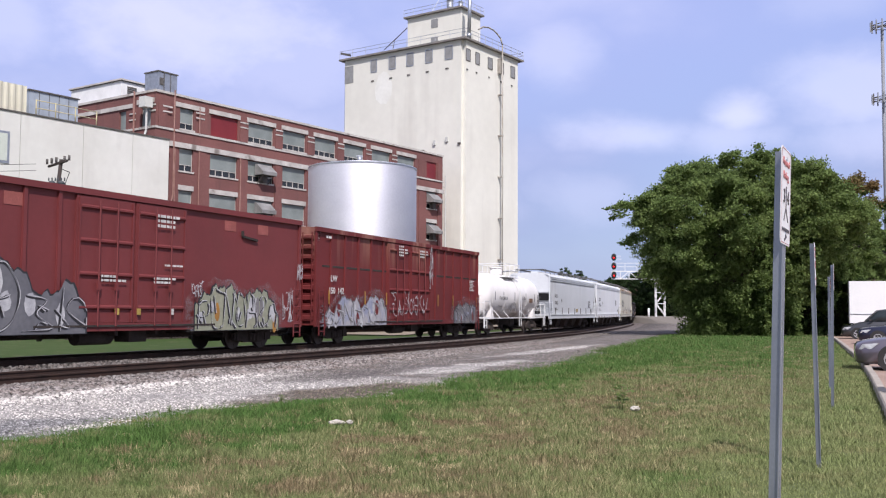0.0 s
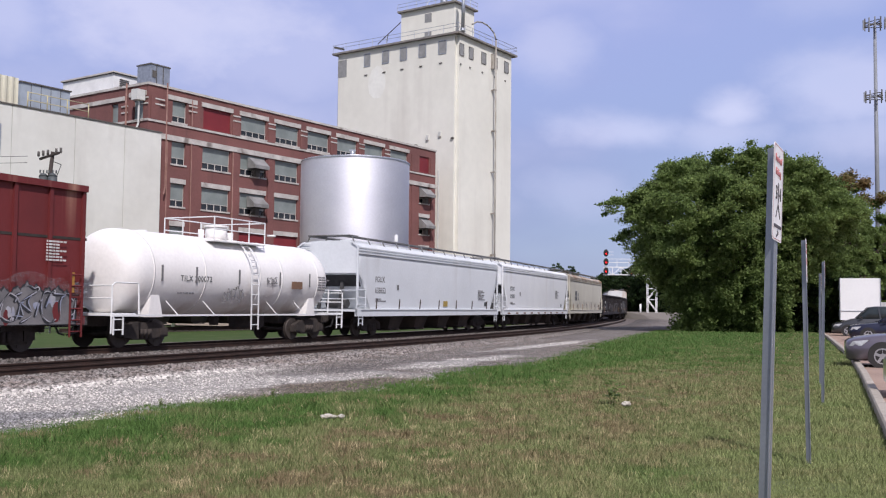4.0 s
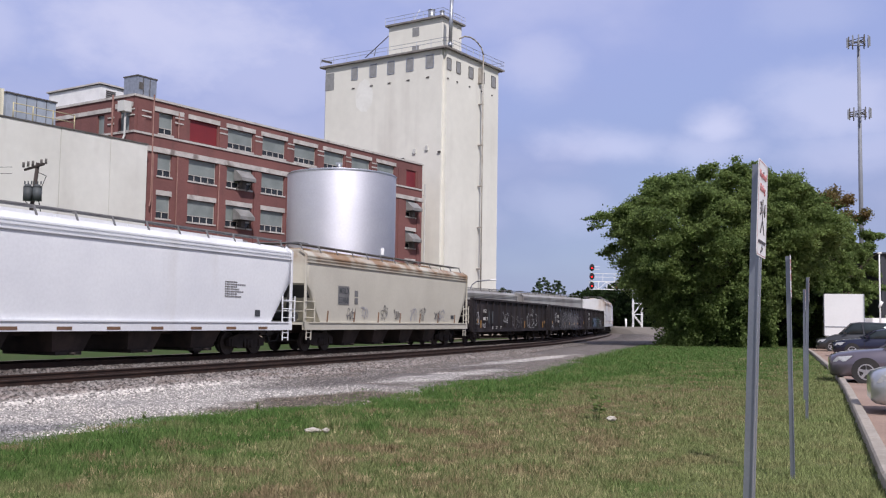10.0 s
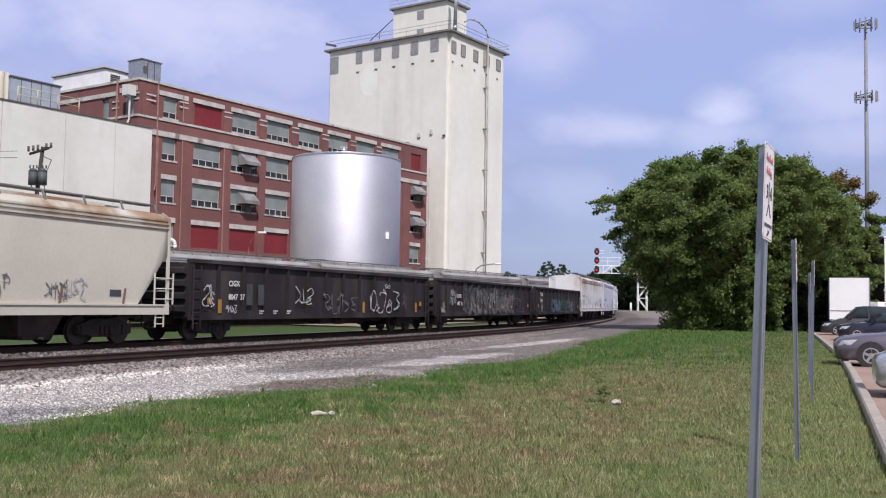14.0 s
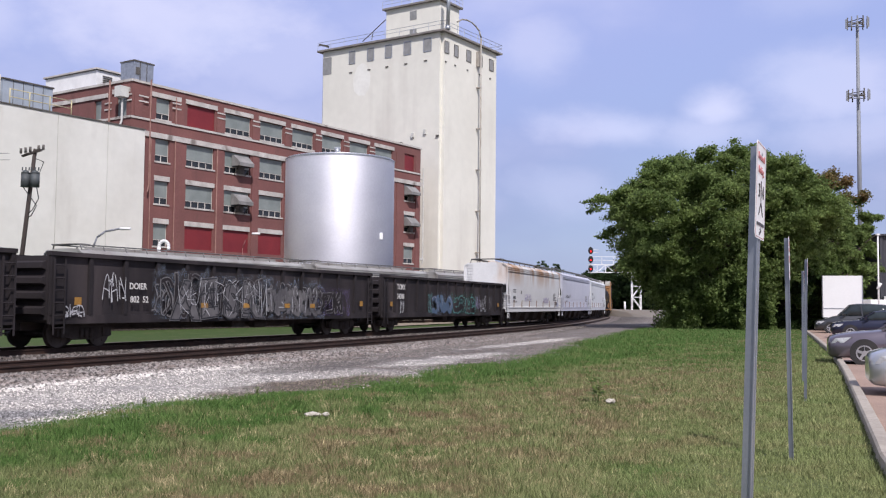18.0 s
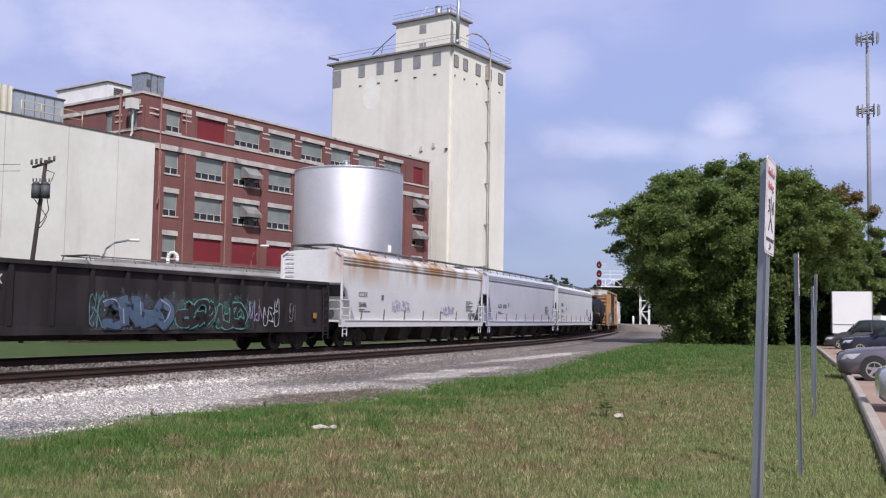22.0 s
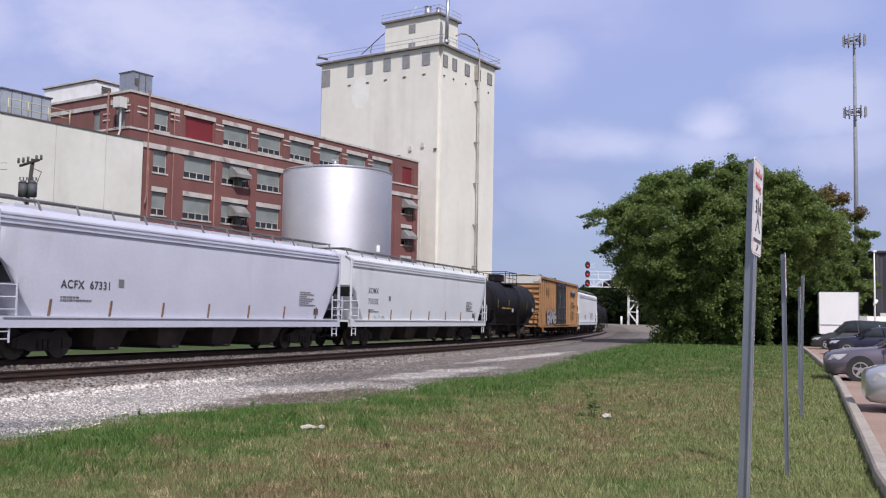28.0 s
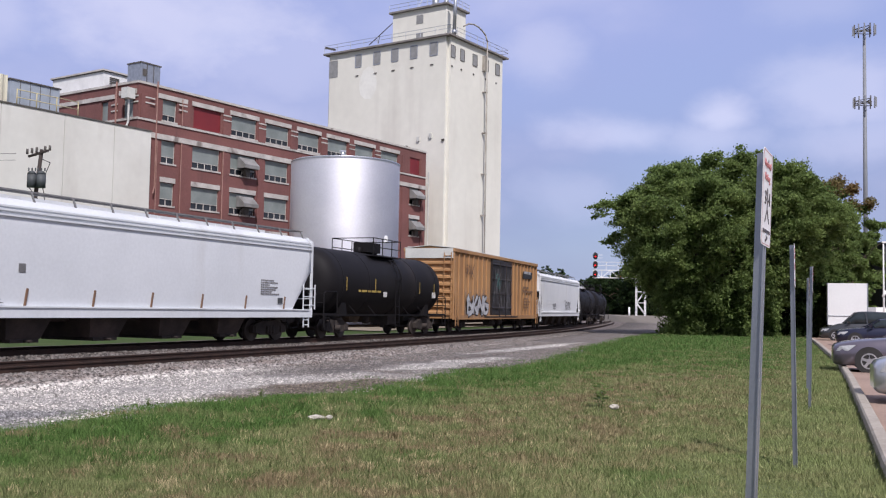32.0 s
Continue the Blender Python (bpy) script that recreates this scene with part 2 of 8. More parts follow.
def gravel_mat(name, gain, island):
    """Track stone in zones along (u) and across (v) the line: brown-grey shoulder, white limestone fines, grey and earthy patches."""
    m = bpy.data.materials.new(name)
    m.use_nodes = True
    n, l = m.node_tree.nodes, m.node_tree.links
    p = n["Principled BSDF"]
    p.inputs["Roughness"].default_value, p.inputs["Specular IOR Level"].default_value = 0.95, 0.15
    uv, sep, co = n.new("ShaderNodeUVMap"), n.new("ShaderNodeSeparateXYZ"), n.new("ShaderNodeTexCoord")
    uv.uv_map = "track"
    l.new(uv.outputs["UV"], sep.inputs["Vector"])

    def calc(op, a, b):
        c = n.new("ShaderNodeMath")
        c.operation = op
        for k, v in enumerate((a, b)):
            if isinstance(v, (int, float)):
                c.inputs[k].default_value = v
            else:
                l.new(v, c.inputs[k])
        return c.outputs["Value"]

    def span(value, lo, hi, a=0.0, b=1.0):
        r = n.new("ShaderNodeMapRange")
        r.interpolation_type = "SMOOTHSTEP"
        for key, v in (("From Min", lo), ("From Max", hi), ("To Min", a), ("To Max", b)):
            r.inputs[key].default_value = v
        l.new(value, r.inputs["Value"])
        return r.outputs["Result"]

    def cloud(scale, detail=6):
        t = n.new("ShaderNodeTexNoise")
        t.inputs["Scale"].default_value, t.inputs["Detail"].default_value, t.inputs["Roughness"].default_value = scale, detail, 0.62
        l.new(co.outputs["Object"], t.inputs["Vector"])
        return t.outputs["Fac"]

    def blend(fac, a, b):
        x = n.new("ShaderNodeMix")
        x.data_type = "RGBA"
        l.new(fac, x.inputs["Factor"])
        for key, v in (("A", a), ("B", b)):
            if isinstance(v, tuple):
                x.inputs[key].default_value = (*v, 1)
            else:
                l.new(v, x.inputs[key])
        return x.outputs["Result"]

    s, lat = sep.outputs["X"], sep.outputs["Y"]
    wide, fine = calc("SUBTRACT", cloud(0.55), 0.5), cloud(9.0)

    def patch(s0, lat0, rs, rl):
        a, b = calc("DIVIDE", calc("SUBTRACT", s, s0), rs), calc("DIVIDE", calc("SUBTRACT", lat, lat0), rl)
        d = calc("SQRT", calc("ADD", calc("MULTIPLY", a, a), calc("MULTIPLY", b, b)), 0)
        return span(calc("ADD", d, calc("MULTIPLY", wide, 2.0)), 1.15, 0.55)

    foot = calc("SUBTRACT", calc("SUBTRACT", lat, calc("MULTIPLY", s, 0.06)), calc("MULTIPLY", wide, 1.6))
    below = span(foot, -6.9, -7.6)
    base = blend(span(cloud(1.3), 0.35, 0.65), (0.175, 0.145, 0.128), (0.235, 0.216, 0.20))
    white = calc("MULTIPLY", calc("ADD", span(calc("ADD", s, calc("MULTIPLY", wide, 5.0)), 2.5, -2.0), calc("MAXIMUM", patch(5.2, -10.7, 5.0, 0.9), patch(19.0, -8.9, 8.0, 0.6))), below)
    base = blend(white, base, (0.46, 0.43, 0.395))
    base = blend(calc("MULTIPLY", patch(-10.8, -11.5, 2.0, 0.8), 0.75), base, (0.165, 0.165, 0.172))
    base = blend(calc("MULTIPLY", patch(-3.6, -12.3, 3.6, 1.1), 0.9), base, (0.135, 0.105, 0.08))
    base = blend(calc("MULTIPLY", patch(1.0, -9.6, 3.5, 1.1), 0.7), base, (0.155, 0.138, 0.128))
    base = blend(span(calc("SUBTRACT", cloud(2.4), calc("MULTIPLY", below, 0.04)), 0.60, 0.72), base, (0.115, 0.095, 0.08))
    hsv = n.new("ShaderNodeHueSaturation")
    if island:
        g = n.new("ShaderNodeNewGeometry")
        value = calc("ADD", calc("MULTIPLY", calc("SUBTRACT", g.outputs["Random Per Island"], 0.5), 1.5), gain)
    else:
        # bed darker than its stones on the shoulder: their gaps' shade, in the colour
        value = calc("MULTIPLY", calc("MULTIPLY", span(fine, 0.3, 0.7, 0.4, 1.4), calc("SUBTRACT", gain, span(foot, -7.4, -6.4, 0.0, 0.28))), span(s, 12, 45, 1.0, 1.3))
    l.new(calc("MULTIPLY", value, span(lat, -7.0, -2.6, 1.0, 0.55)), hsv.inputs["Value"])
    l.new(base, hsv.inputs["Color"])
    l.new(hsv.outputs["Color"], p.inputs["Base Color"])
    if not island:
        b = n.new("ShaderNodeBump")
        b.inputs["Strength"].default_value, b.inputs["Distance"].default_value = 1.0, 0.02
        l.new(cloud(18.0), b.inputs["Height"])
        l.new(b.outputs["Normal"], p.inputs["Normal"])
    return m


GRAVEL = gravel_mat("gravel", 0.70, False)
STONE = gravel_mat("track_stone", 1.0, True)
BALLAST = mat("ballast", (0.17, 0.14, 0.125), (0.10, 0.082, 0.072), rough=0.95, scale=1.2, fine=14, amount=1.0, bump=1.0)
DIRT = mat("dirt", (0.30, 0.245, 0.19), (0.22, 0.185, 0.13), rough=1.0, scale=0.5, fine=8, amount=0.6, bump=0.5)
RAIL = mat("rail_steel", (0.060, 0.036, 0.028), (0.038, 0.026, 0.022), rough=0.8, metal=0.1, scale=2, fine=30, spec=0.2)
TIE = mat("tie_wood", (0.05, 0.04, 0.034), (0.08, 0.066, 0.055), rough=0.95, scale=3, fine=20, bump=0.5, stretch=(1, 6, 6))
BRICK = mat("red_brick", (0.215, 0.092, 0.082), (0.170, 0.075, 0.068), rough=0.9, scale=0.25, fine=6, amount=0.5, bump=0.3, streak=((0.13, 0.065, 0.06), (0.8, 0.8, 0.12), (0.55, 0.8)))
LIMESTONE = mat("pale_trim", (0.58, 0.55, 0.51), (0.42, 0.39, 0.36), rough=0.85, scale=0.8, fine=10, streak=((0.22, 0.19, 0.17), (0.7, 0.7, 0.5), (0.58, 0.72)))
CONCRETE = mat("painted_concrete", (0.76, 0.745, 0.665), (0.69, 0.675, 0.60), rough=0.85, scale=0.09, fine=0.8, amount=0.12, bump=0.0, streak=((0.60, 0.575, 0.51), (0.35, 0.35, 0.05), (0.52, 0.85)))
TOUCHUP = mat("touch_up_paint", (0.79, 0.785, 0.725), (0.73, 0.72, 0.655), rough=0.8, scale=0.3, fine=2, amount=0.15, bump=0)
WHITEWALL = mat("white_wall", (0.70, 0.695, 0.64), (0.62, 0.61, 0.555), rough=0.85, scale=0.15, fine=1.5, amount=0.12, bump=0.0, streak=((0.52, 0.50, 0.45), (0.5, 0.5, 0.12), (0.58, 0.9)))
DARKTRIM = mat("dark_trim", (0.12, 0.11, 0.10), rough=0.8)
PIPEPAINT = mat("pipe_paint", (0.36, 0.21, 0.18), (0.28, 0.15, 0.12), rough=0.8)
REDPANEL = mat("red_panel", (0.21, 0.025, 0.03), (0.17, 0.02, 0.026), rough=0.6, scale=0.5)
BLIND = mat("window_blind", (0.25, 0.28, 0.265), (0.19, 0.215, 0.205), rough=0.35, scale=0.6, fine=5, amount=0.25, bump=0.05)
PANE = mat("dark_pane", (0.03, 0.035, 0.04), rough=0.12, bump=0)
GALV = mat("galvanised", (0.52, 0.54, 0.57), (0.40, 0.42, 0.45), rough=0.42, metal=0.85, scale=3, fine=20, amount=0.25, bump=0.1)
HOODGREY = mat("hood_grey", (0.30, 0.295, 0.285), (0.20, 0.195, 0.185), rough=0.7, metal=0.2, scale=0.9, fine=8)
TANKSTEEL = mat("tank_steel", (0.88, 0.88, 0.92), (0.82, 0.82, 0.87), rough=0.80, metal=1.0, scale=0.3, fine=6, amount=0.10, bump=0)
nodes, links = TANKSTEEL.node_tree.nodes, TANKSTEEL.node_tree.links
tangent = nodes.new("ShaderNodeTangent")
tangent.direction_type, tangent.axis = "RADIAL", "Z"
nodes["Principled BSDF"].inputs["Anisotropic"].default_value = 0.62
nodes["Principled BSDF"].inputs["Anisotropic Rotation"].default_value = 0.25
links.new(tangent.outputs["Tangent"], nodes["Principled BSDF"].inputs["Tangent"])
PALE = mat("pale_panel", (0.62, 0.62, 0.58), (0.52, 0.52, 0.49), rough=0.7, scale=0.6)
WHITE = mat("white_paint", (0.80, 0.80, 0.79), (0.70, 0.70, 0.69), rough=0.5, scale=0.8, fine=10, amount=0.2)
WOOD = mat("pole_wood", (0.055, 0.043, 0.038), rough=0.9, stretch=(4, 4, 0.4), fine=12)
BLACK = mat("black_rubber", (0.034, 0.032, 0.032), rough=0.8)
UNDER = mat("under_steel", (0.066, 0.054, 0.048), (0.042, 0.036, 0.033), rough=0.9, scale=2.0, fine=12, spec=0.15)
WHEEL = mat("wheel_steel", (0.085, 0.07, 0.062), rough=0.6, metal=0.3, spec=0.3)
ASPHALT = mat("asphalt", (0.36, 0.255, 0.20), (0.30, 0.21, 0.165), rough=0.95, scale=0.5, fine=20, bump=0.4)
KERB = mat("kerb_concrete", (0.42, 0.37, 0.31), (0.33, 0.29, 0.24), rough=0.9, scale=1.5, fine=15)
BARK = mat("bark", (0.10, 0.075, 0.055), rough=0.95, fine=12, bump=0.6)
LEAF = mat("leaves", (0.208, 0.276, 0.088), (0.145, 0.208, 0.066), rough=0.6, scale=0.5, fine=4, amount=0.4, bump=0, low=0.3, spec=0.12, leafy=True)
LEAF_RED = mat("reddish_leaves", (0.25, 0.165, 0.075), (0.17, 0.17, 0.06), rough=0.6, scale=0.7, fine=4, bump=0, low=0.4, spec=0.15, leafy=True)
LEAF_FAR = mat("far_leaves", (0.05, 0.085, 0.03), (0.035, 0.06, 0.025), rough=0.7, scale=0.2, fine=2, bump=0, low=0.4)


# ---- mesh tools ----
def box(bm, x0, x1, y0, y1, z0, z1):
    v = [bm.verts.new((x, y, z)) for z in (z0, z1) for y in (y0, y1) for x in (x0, x1)]
    for f in ((0, 2, 3, 1), (4, 5, 7, 6), (0, 1, 5, 4), (2, 6, 7, 3), (0, 4, 6, 2), (1, 3, 7, 5)):
        bm.faces.new([v[i] for i in f])
    return v


def frame_of(d):
    d = Vector(d).normalized()
    u = d.cross(Vector((0, 0, 1))) if abs(d.z) < 0.95 else d.cross(Vector((0, 1, 0)))
    u.normalize()
    return u, d.cross(u)


def tube(bm, p, q, r, seg=8, r2=None, cap=True):
    p, q = Vector(p), Vector(q)
    u, w = frame_of(q - p)
    r2 = r if r2 is None else r2
    rings = []
    for c, rad in ((p, r), (q, r2)):
        rings.append([bm.verts.new(c + u * rad * math.cos(a) + w * rad * math.sin(a)) for a in (2 * math.pi * i / seg for i in range(seg))])
    for i in range(seg):
        f = bm.faces.new((rings[0][i], rings[0][(i + 1) % seg], rings[1][(i + 1) % seg], rings[1][i]))
        f.smooth = seg > 6
    if cap:
        bm.faces.new(rings[0][::-1])
        bm.faces.new(rings[1])


def pipe(bm, pts, r, seg=6):
    for a, b in zip(pts, pts[1:]):
        tube(bm, a, b, r, seg)


def bar(bm, p, q, w, h):
    """A flat bar from p to q, w wide and h high."""
    p, q = Vector(p), Vector(q)
    u, n = frame_of(q - p)
    rings = [[bm.verts.new(c + u * a * w / 2 + n * b * h / 2) for a, b in ((-1, -1), (1, -1), (1, 1), (-1, 1))] for c in (p, q)]
    for i in range(4):
        bm.faces.new((rings[0][i], rings[0][(i + 1) % 4], rings[1][(i + 1) % 4], rings[1][i]))
    bm.faces.new(rings[0][::-1])
    bm.faces.new(rings[1])


def loft(bm, rings, close=True, caps=True, smooth=False):
    vs = [[bm.verts.new(p) for p in r] for r in rings]
    n = len(vs[0])
    for a, b in zip(vs, vs[1:]):
        for i in range(n if close else n - 1):
            f = bm.faces.new((a[i], a[(i + 1) % n], b[(i + 1) % n], b[i]))
            f.smooth = smooth
    if caps and close:
        bm.faces.new(vs[0][::-1])
        bm.faces.new(vs[-1])
    return vs


def slab(bm, pts, z0, z1):
    loft(bm, [[(x, y, z0) for x, y in pts], [(x, y, z1) for x, y in pts]])


def mesh_of(bm, material, name="mesh"):
    bmesh.ops.recalc_face_normals(bm, faces=bm.faces)
    me = bpy.data.meshes.new(name)
    bm.to_mesh(me)
    bm.free()
    me.materials.append(material)
    return me


def part(name, bm, material, parent=None, label=""):
    ob = new(name, mesh_of(bm, material, name))
    if parent is not None:
        ob.parent = parent
    return tagged(ob, label)


def shared(name, me, m, parent):
    ob = new(name, me)
    ob.parent = parent
    ob.matrix_basis = m
    return ob


def thing(name, label, category, m=None, group="", kind=""):
    ob = new(name)
    ob.empty_display_size = 0.3
    if m is not None:
        ob.matrix_basis = m
    return tagged(ob, label, category, group, kind)


def cells(bm, a0, a1, z0, z1, b0, b1, holes):
    """A wall between a0..a1 and z0..z1, b0..b1 thick, with rectangular openings (a0, a1, z0, z1) right through it."""
    aa = sorted({a0, a1, *(h[0] for h in holes), *(h[1] for h in holes)})
    zz = sorted({z0, z1, *(h[2] for h in holes), *(h[3] for h in holes)})
    aa, zz = [a for a in aa if a0 <= a <= a1], [z for z in zz if z0 <= z <= z1]
    for p, q in zip(zz, zz[1:]):
        run = None
        for a, b in zip(aa, aa[1:]):
            solid = not any(h[0] < (a + b) / 2 < h[1] and h[2] < (p + q) / 2 < h[3] for h in holes)
            if solid:
                run = (run[0], b) if run else (a, b)
            if run and (not solid or b == aa[-1]):
                box(bm, run[0], run[1], b0, b1, p, q)
                run = None


# ---- the line of the tracks ----
RAIL_TOP = 0.15
TRACK_A, TRACK_K, TRACK_K2, TRACK_OFF = 0.4325, 0.0022, -0.0005, 22.475


def heading(s):
    return TRACK_A - TRACK_K * max(s, 0) - TRACK_K2 * max(s - 60, 0)


TRACK = {0: Vector((-math.cos(TRACK_A), math.sin(TRACK_A))) * TRACK_OFF + Vector((math.sin(TRACK_A), math.cos(TRACK_A))) * 20}
for i in range(0, 400):
    TRACK[i + 1] = TRACK[i] + Vector((math.sin(heading(i + 0.5)), math.cos(heading(i + 0.5))))
for i in range(0, -320, -1):
    TRACK[i - 1] = TRACK[i] - Vector((math.sin(TRACK_A), math.cos(TRACK_A)))


def on_track(s, lat=0.0):
    """The place at s metres along the line of the cars' near sides, lat metres to its far side."""
    i = math.floor(s)
    p = TRACK[i].lerp(TRACK[i + 1], s - i)
    h = heading(s)
    return Vector((p.x - math.cos(h) * lat, p.y + math.sin(h) * lat))


def near_lat(s):
    """How far the second track's axis lies from that line; it runs into the train's track at a switch."""
    return float(np.interp(s, (-100, -30, 0, 20, 40, 60, 85, 110, 400), (-5.2, -4.6, -3.95, -3.4, -2.7, -1.7, -0.5, 0.4, 0.9)))


def lat_of(x, y):
    """How far a place lies to the far side of the line of the cars' near sides, and where along it."""
    p = Vector((x, y))
    s = 0.0
    for _ in range(8):
        h = heading(s)
        s = min(max(s + (p - on_track(s)).dot(Vector((math.sin(h), math.cos(h)))), -300), 380)
    h = heading(s)
    return (p - on_track(s)).dot(Vector((-math.cos(h), math.sin(h)))), s


# ---- ground ----
def ground_height(x, y):
    far = min(max((y - 118) / 45, 0), 1)
    return 1.05 * far * far * (3 - 2 * far) if x > 27 else 0.0


def build_ground():
    xs = sorted({*np.round(np.linspace(-40, 40, 81), 2), *np.round(np.geomspace(42, 1500, 22), 1), *(-np.round(np.geomspace(42, 1500, 22), 1))})
    ys = sorted({*np.round(np.linspace(-12, 80, 93), 2), *np.round(np.geomspace(83, 2500, 36), 1), -30, -80, -300})
    verts, faces = [], []
    for y in ys:
        for x in xs:
            bump = 0.05 * noise.noise(Vector((x * 0.25, y * 0.25, 3))) if abs(x) < 45 and y < 90 else 0.0
            lat, s = lat_of(x, y)
            lawn = lat < gravel_edge(s) - 0.3
            verts.append((x, y, ground_height(x, y) + (bump - 0.02 if lawn else -0.1)))
    w = len(xs)
    for j in range(len(ys) - 1):
        for i in range(w - 1):
            faces.append((j * w + i, j * w + i + 1, (j + 1) * w + i + 1, (j + 1) * w + i))
    me = bpy.data.meshes.new("ground")
    me.from_pydata(verts, [], faces)
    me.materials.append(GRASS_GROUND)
    tagged(new("ground", me), "mown grass with dry brown patches reaching the distance", "ground", kind="structure")


def strip(name, material, left, right, s0, s1, step, label, category, rough_edge=0.0):
    """A low bank along the tracks; left and right give (lat, z) profiles at s, from far to near side."""
    rings = []
    s = s0
    while s <= s1:
        ring = []
        for lat, z in left(s) + right(s):
            wob = rough_edge * noise.noise(Vector((s * 0.35, lat, 1))) + 0.35 * rough_edge * noise.noise(Vector((s * 1.3, lat, 7)))
            last = (lat, z) == right(s)[-1]
            p = on_track(s, lat - (wob if last else 0))
            rise = ground_height(p.x, p.y)
            z += rise + 0.08 if lat < -3 and rise > 0.02 else 0
            ring.append((p.x, p.y, z + (0.02 * noise.noise(Vector((s * 0.8, lat * 0.8, 2))) if not last else 0)))
        rings.append(ring)
        s += step
    bm = bmesh.new()
    loft(bm, rings, close=False)
    ob = part(name, bm, material)
    place = [lat_of(v.co.x, v.co.y) for v in ob.data.vertices]
    uv = ob.data.uv_layers.new(name="track")
    uv.data.foreach_set("uv", [c for lp in ob.data.loops for c in place[lp.vertex_index][::-1]])
    for f in ob.data.polygons:
        f.use_smooth = True
    return tagged(ob, label, category, kind="structure")


def gravel_edge(s):
    """Where the loose gravel gives way to the grass."""
    return float(np.interp(s, (-100, -11, -8.5, -6, -4.5, -1, 3.5, 5.5, 10.5, 20.5, 38, 52, 75, 100, 120, 150), (-12.2, -12.2, -11.7, -12.0, -13.0, -12.6, -11.7, -12.4, -11.9, -10.1, -8.6, -8.2, -9.8, -13.0, -20.0, -27.0)))


def build_tracks():
    strip("ballast_bed", BALLAST, lambda s: [(6.0, -0.05), (4.0, -0.02), (2.6, -0.015), (0.6, -0.015)],
          lambda s: [(near_lat(s) + 1.4, -0.02), (near_lat(s) - 0.9, -0.02), (near_lat(s) - 2.1, -0.035), (near_lat(s) - 3.2, -0.1)], -60, 330, 1.0,
          "grey crushed stone ballast under the rails", "ballast", 0.15)
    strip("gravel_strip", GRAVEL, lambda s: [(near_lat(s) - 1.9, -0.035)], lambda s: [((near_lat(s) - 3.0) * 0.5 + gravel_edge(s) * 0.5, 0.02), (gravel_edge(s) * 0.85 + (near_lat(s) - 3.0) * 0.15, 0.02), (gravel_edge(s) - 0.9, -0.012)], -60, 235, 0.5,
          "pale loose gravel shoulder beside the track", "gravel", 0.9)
    strip("dirt_strip", DIRT, lambda s: [(34.0, -0.03), (28.0, 0.0)], lambda s: [(14.0, 0.0), (8.6, -0.03)], 40, 200, 2.0, "bare brown dirt beyond the train", "dirt", 0.8)
    profile = ((-0.075, 0), (0.075, 0), (0.075, 0.015), (0.012, 0.035), (0.012, 0.13), (0.036, 0.14), (0.036, 0.172), (-0.036, 0.172), (-0.036, 0.14), (-0.012, 0.13), (-0.012, 0.035), (-0.075, 0.015))
    tie_bm = bmesh.new()
    box(tie_bm, -0.115, 0.115, -1.3, 1.3, -0.16, 0.0)
    tie_mesh = mesh_of(tie_bm, TIE, "tie")
    for name, lat, s0, s1, sides in (("track_main", lambda s: 1.6, -60, 330, (-1, 1)), ("track_siding", near_lat, -60, 112, (-1, 1))):
        root = thing(name, "railway track with rusty rails on dark ties", "railway track", kind="structure")
        for side in sides:
            bm = bmesh.new()
            rings, s = [], s0
            while s <= s1:
                h = heading(s)
                c = on_track(s, lat(s) + side * 0.755)
                rings.append([(c.x - math.cos(h) * u, c.y + math.sin(h) * u, RAIL_TOP - 0.172 + v) for u, v in profile])
                s += 3.0
            loft(bm, rings)
            part("rail", bm, RAIL, root)
        s, count = -28.0, 0
        while s < min(s1, 125):
            c = on_track(s, lat(s))
            o = shared("tie", tie_mesh, pose(c.x, c.y, RAIL_TOP - 0.172 - 0.004, 0, 0, 90 - math.degrees(heading(s))), root)
            s += 0.56
            count += 1
            if count == 270:
                break


build_ground()
build_tracks()

# ---- the mill: one frame for all its buildings, a along the tracks, b away from them ----
MILL = Matrix.LocRotScale((-26.954, 93.6, 0), Euler((0, 0, radians(90 - 33.8))), None)


def mill(a, b, z=0.0):
    return MILL @ Matrix.Translation((a, b, z))


BAYS = [(2.85, 6.5), (7.95, 11.6), (13.0, 16.6), (18.05, 21.65), (23.1, 26.7), (28.15, 31.75), (33.2, 36.8), (39.4, 41.6)]
ROWS = [(19.0, 21.15), (14.92, 17.2), (10.85, 13.15), (6.8, 9.05), (2.6, 4.9)]


def mill_window(parent, a0, a1, z0, z1, lights):
    """A steel sash set back in its opening: grey blind above, a row of small dark panes below."""
    w = part("window", *frame_mesh(a0, a1, z0, z1, lights), parent)
    zs = z0 + 0.1 + (z1 - z0) * 0.27
    bm = bmesh.new()
    box(bm, a0 + 0.05, a1 - 0.05, 0.22, 0.26, zs + 0.04, z1 - 0.03)
    part("blind", bm, BLIND, w, "grey-green opaque panel")
    step = (a1 - a0) / lights
    for i in range(lights):
        bm = bmesh.new()
        box(bm, a0 + i * step + 0.05, a0 + (i + 1) * step - 0.05, 0.24, 0.25, z0 + 0.14, zs - 0.02)
        part("pane", bm, PANE, w)
    return w


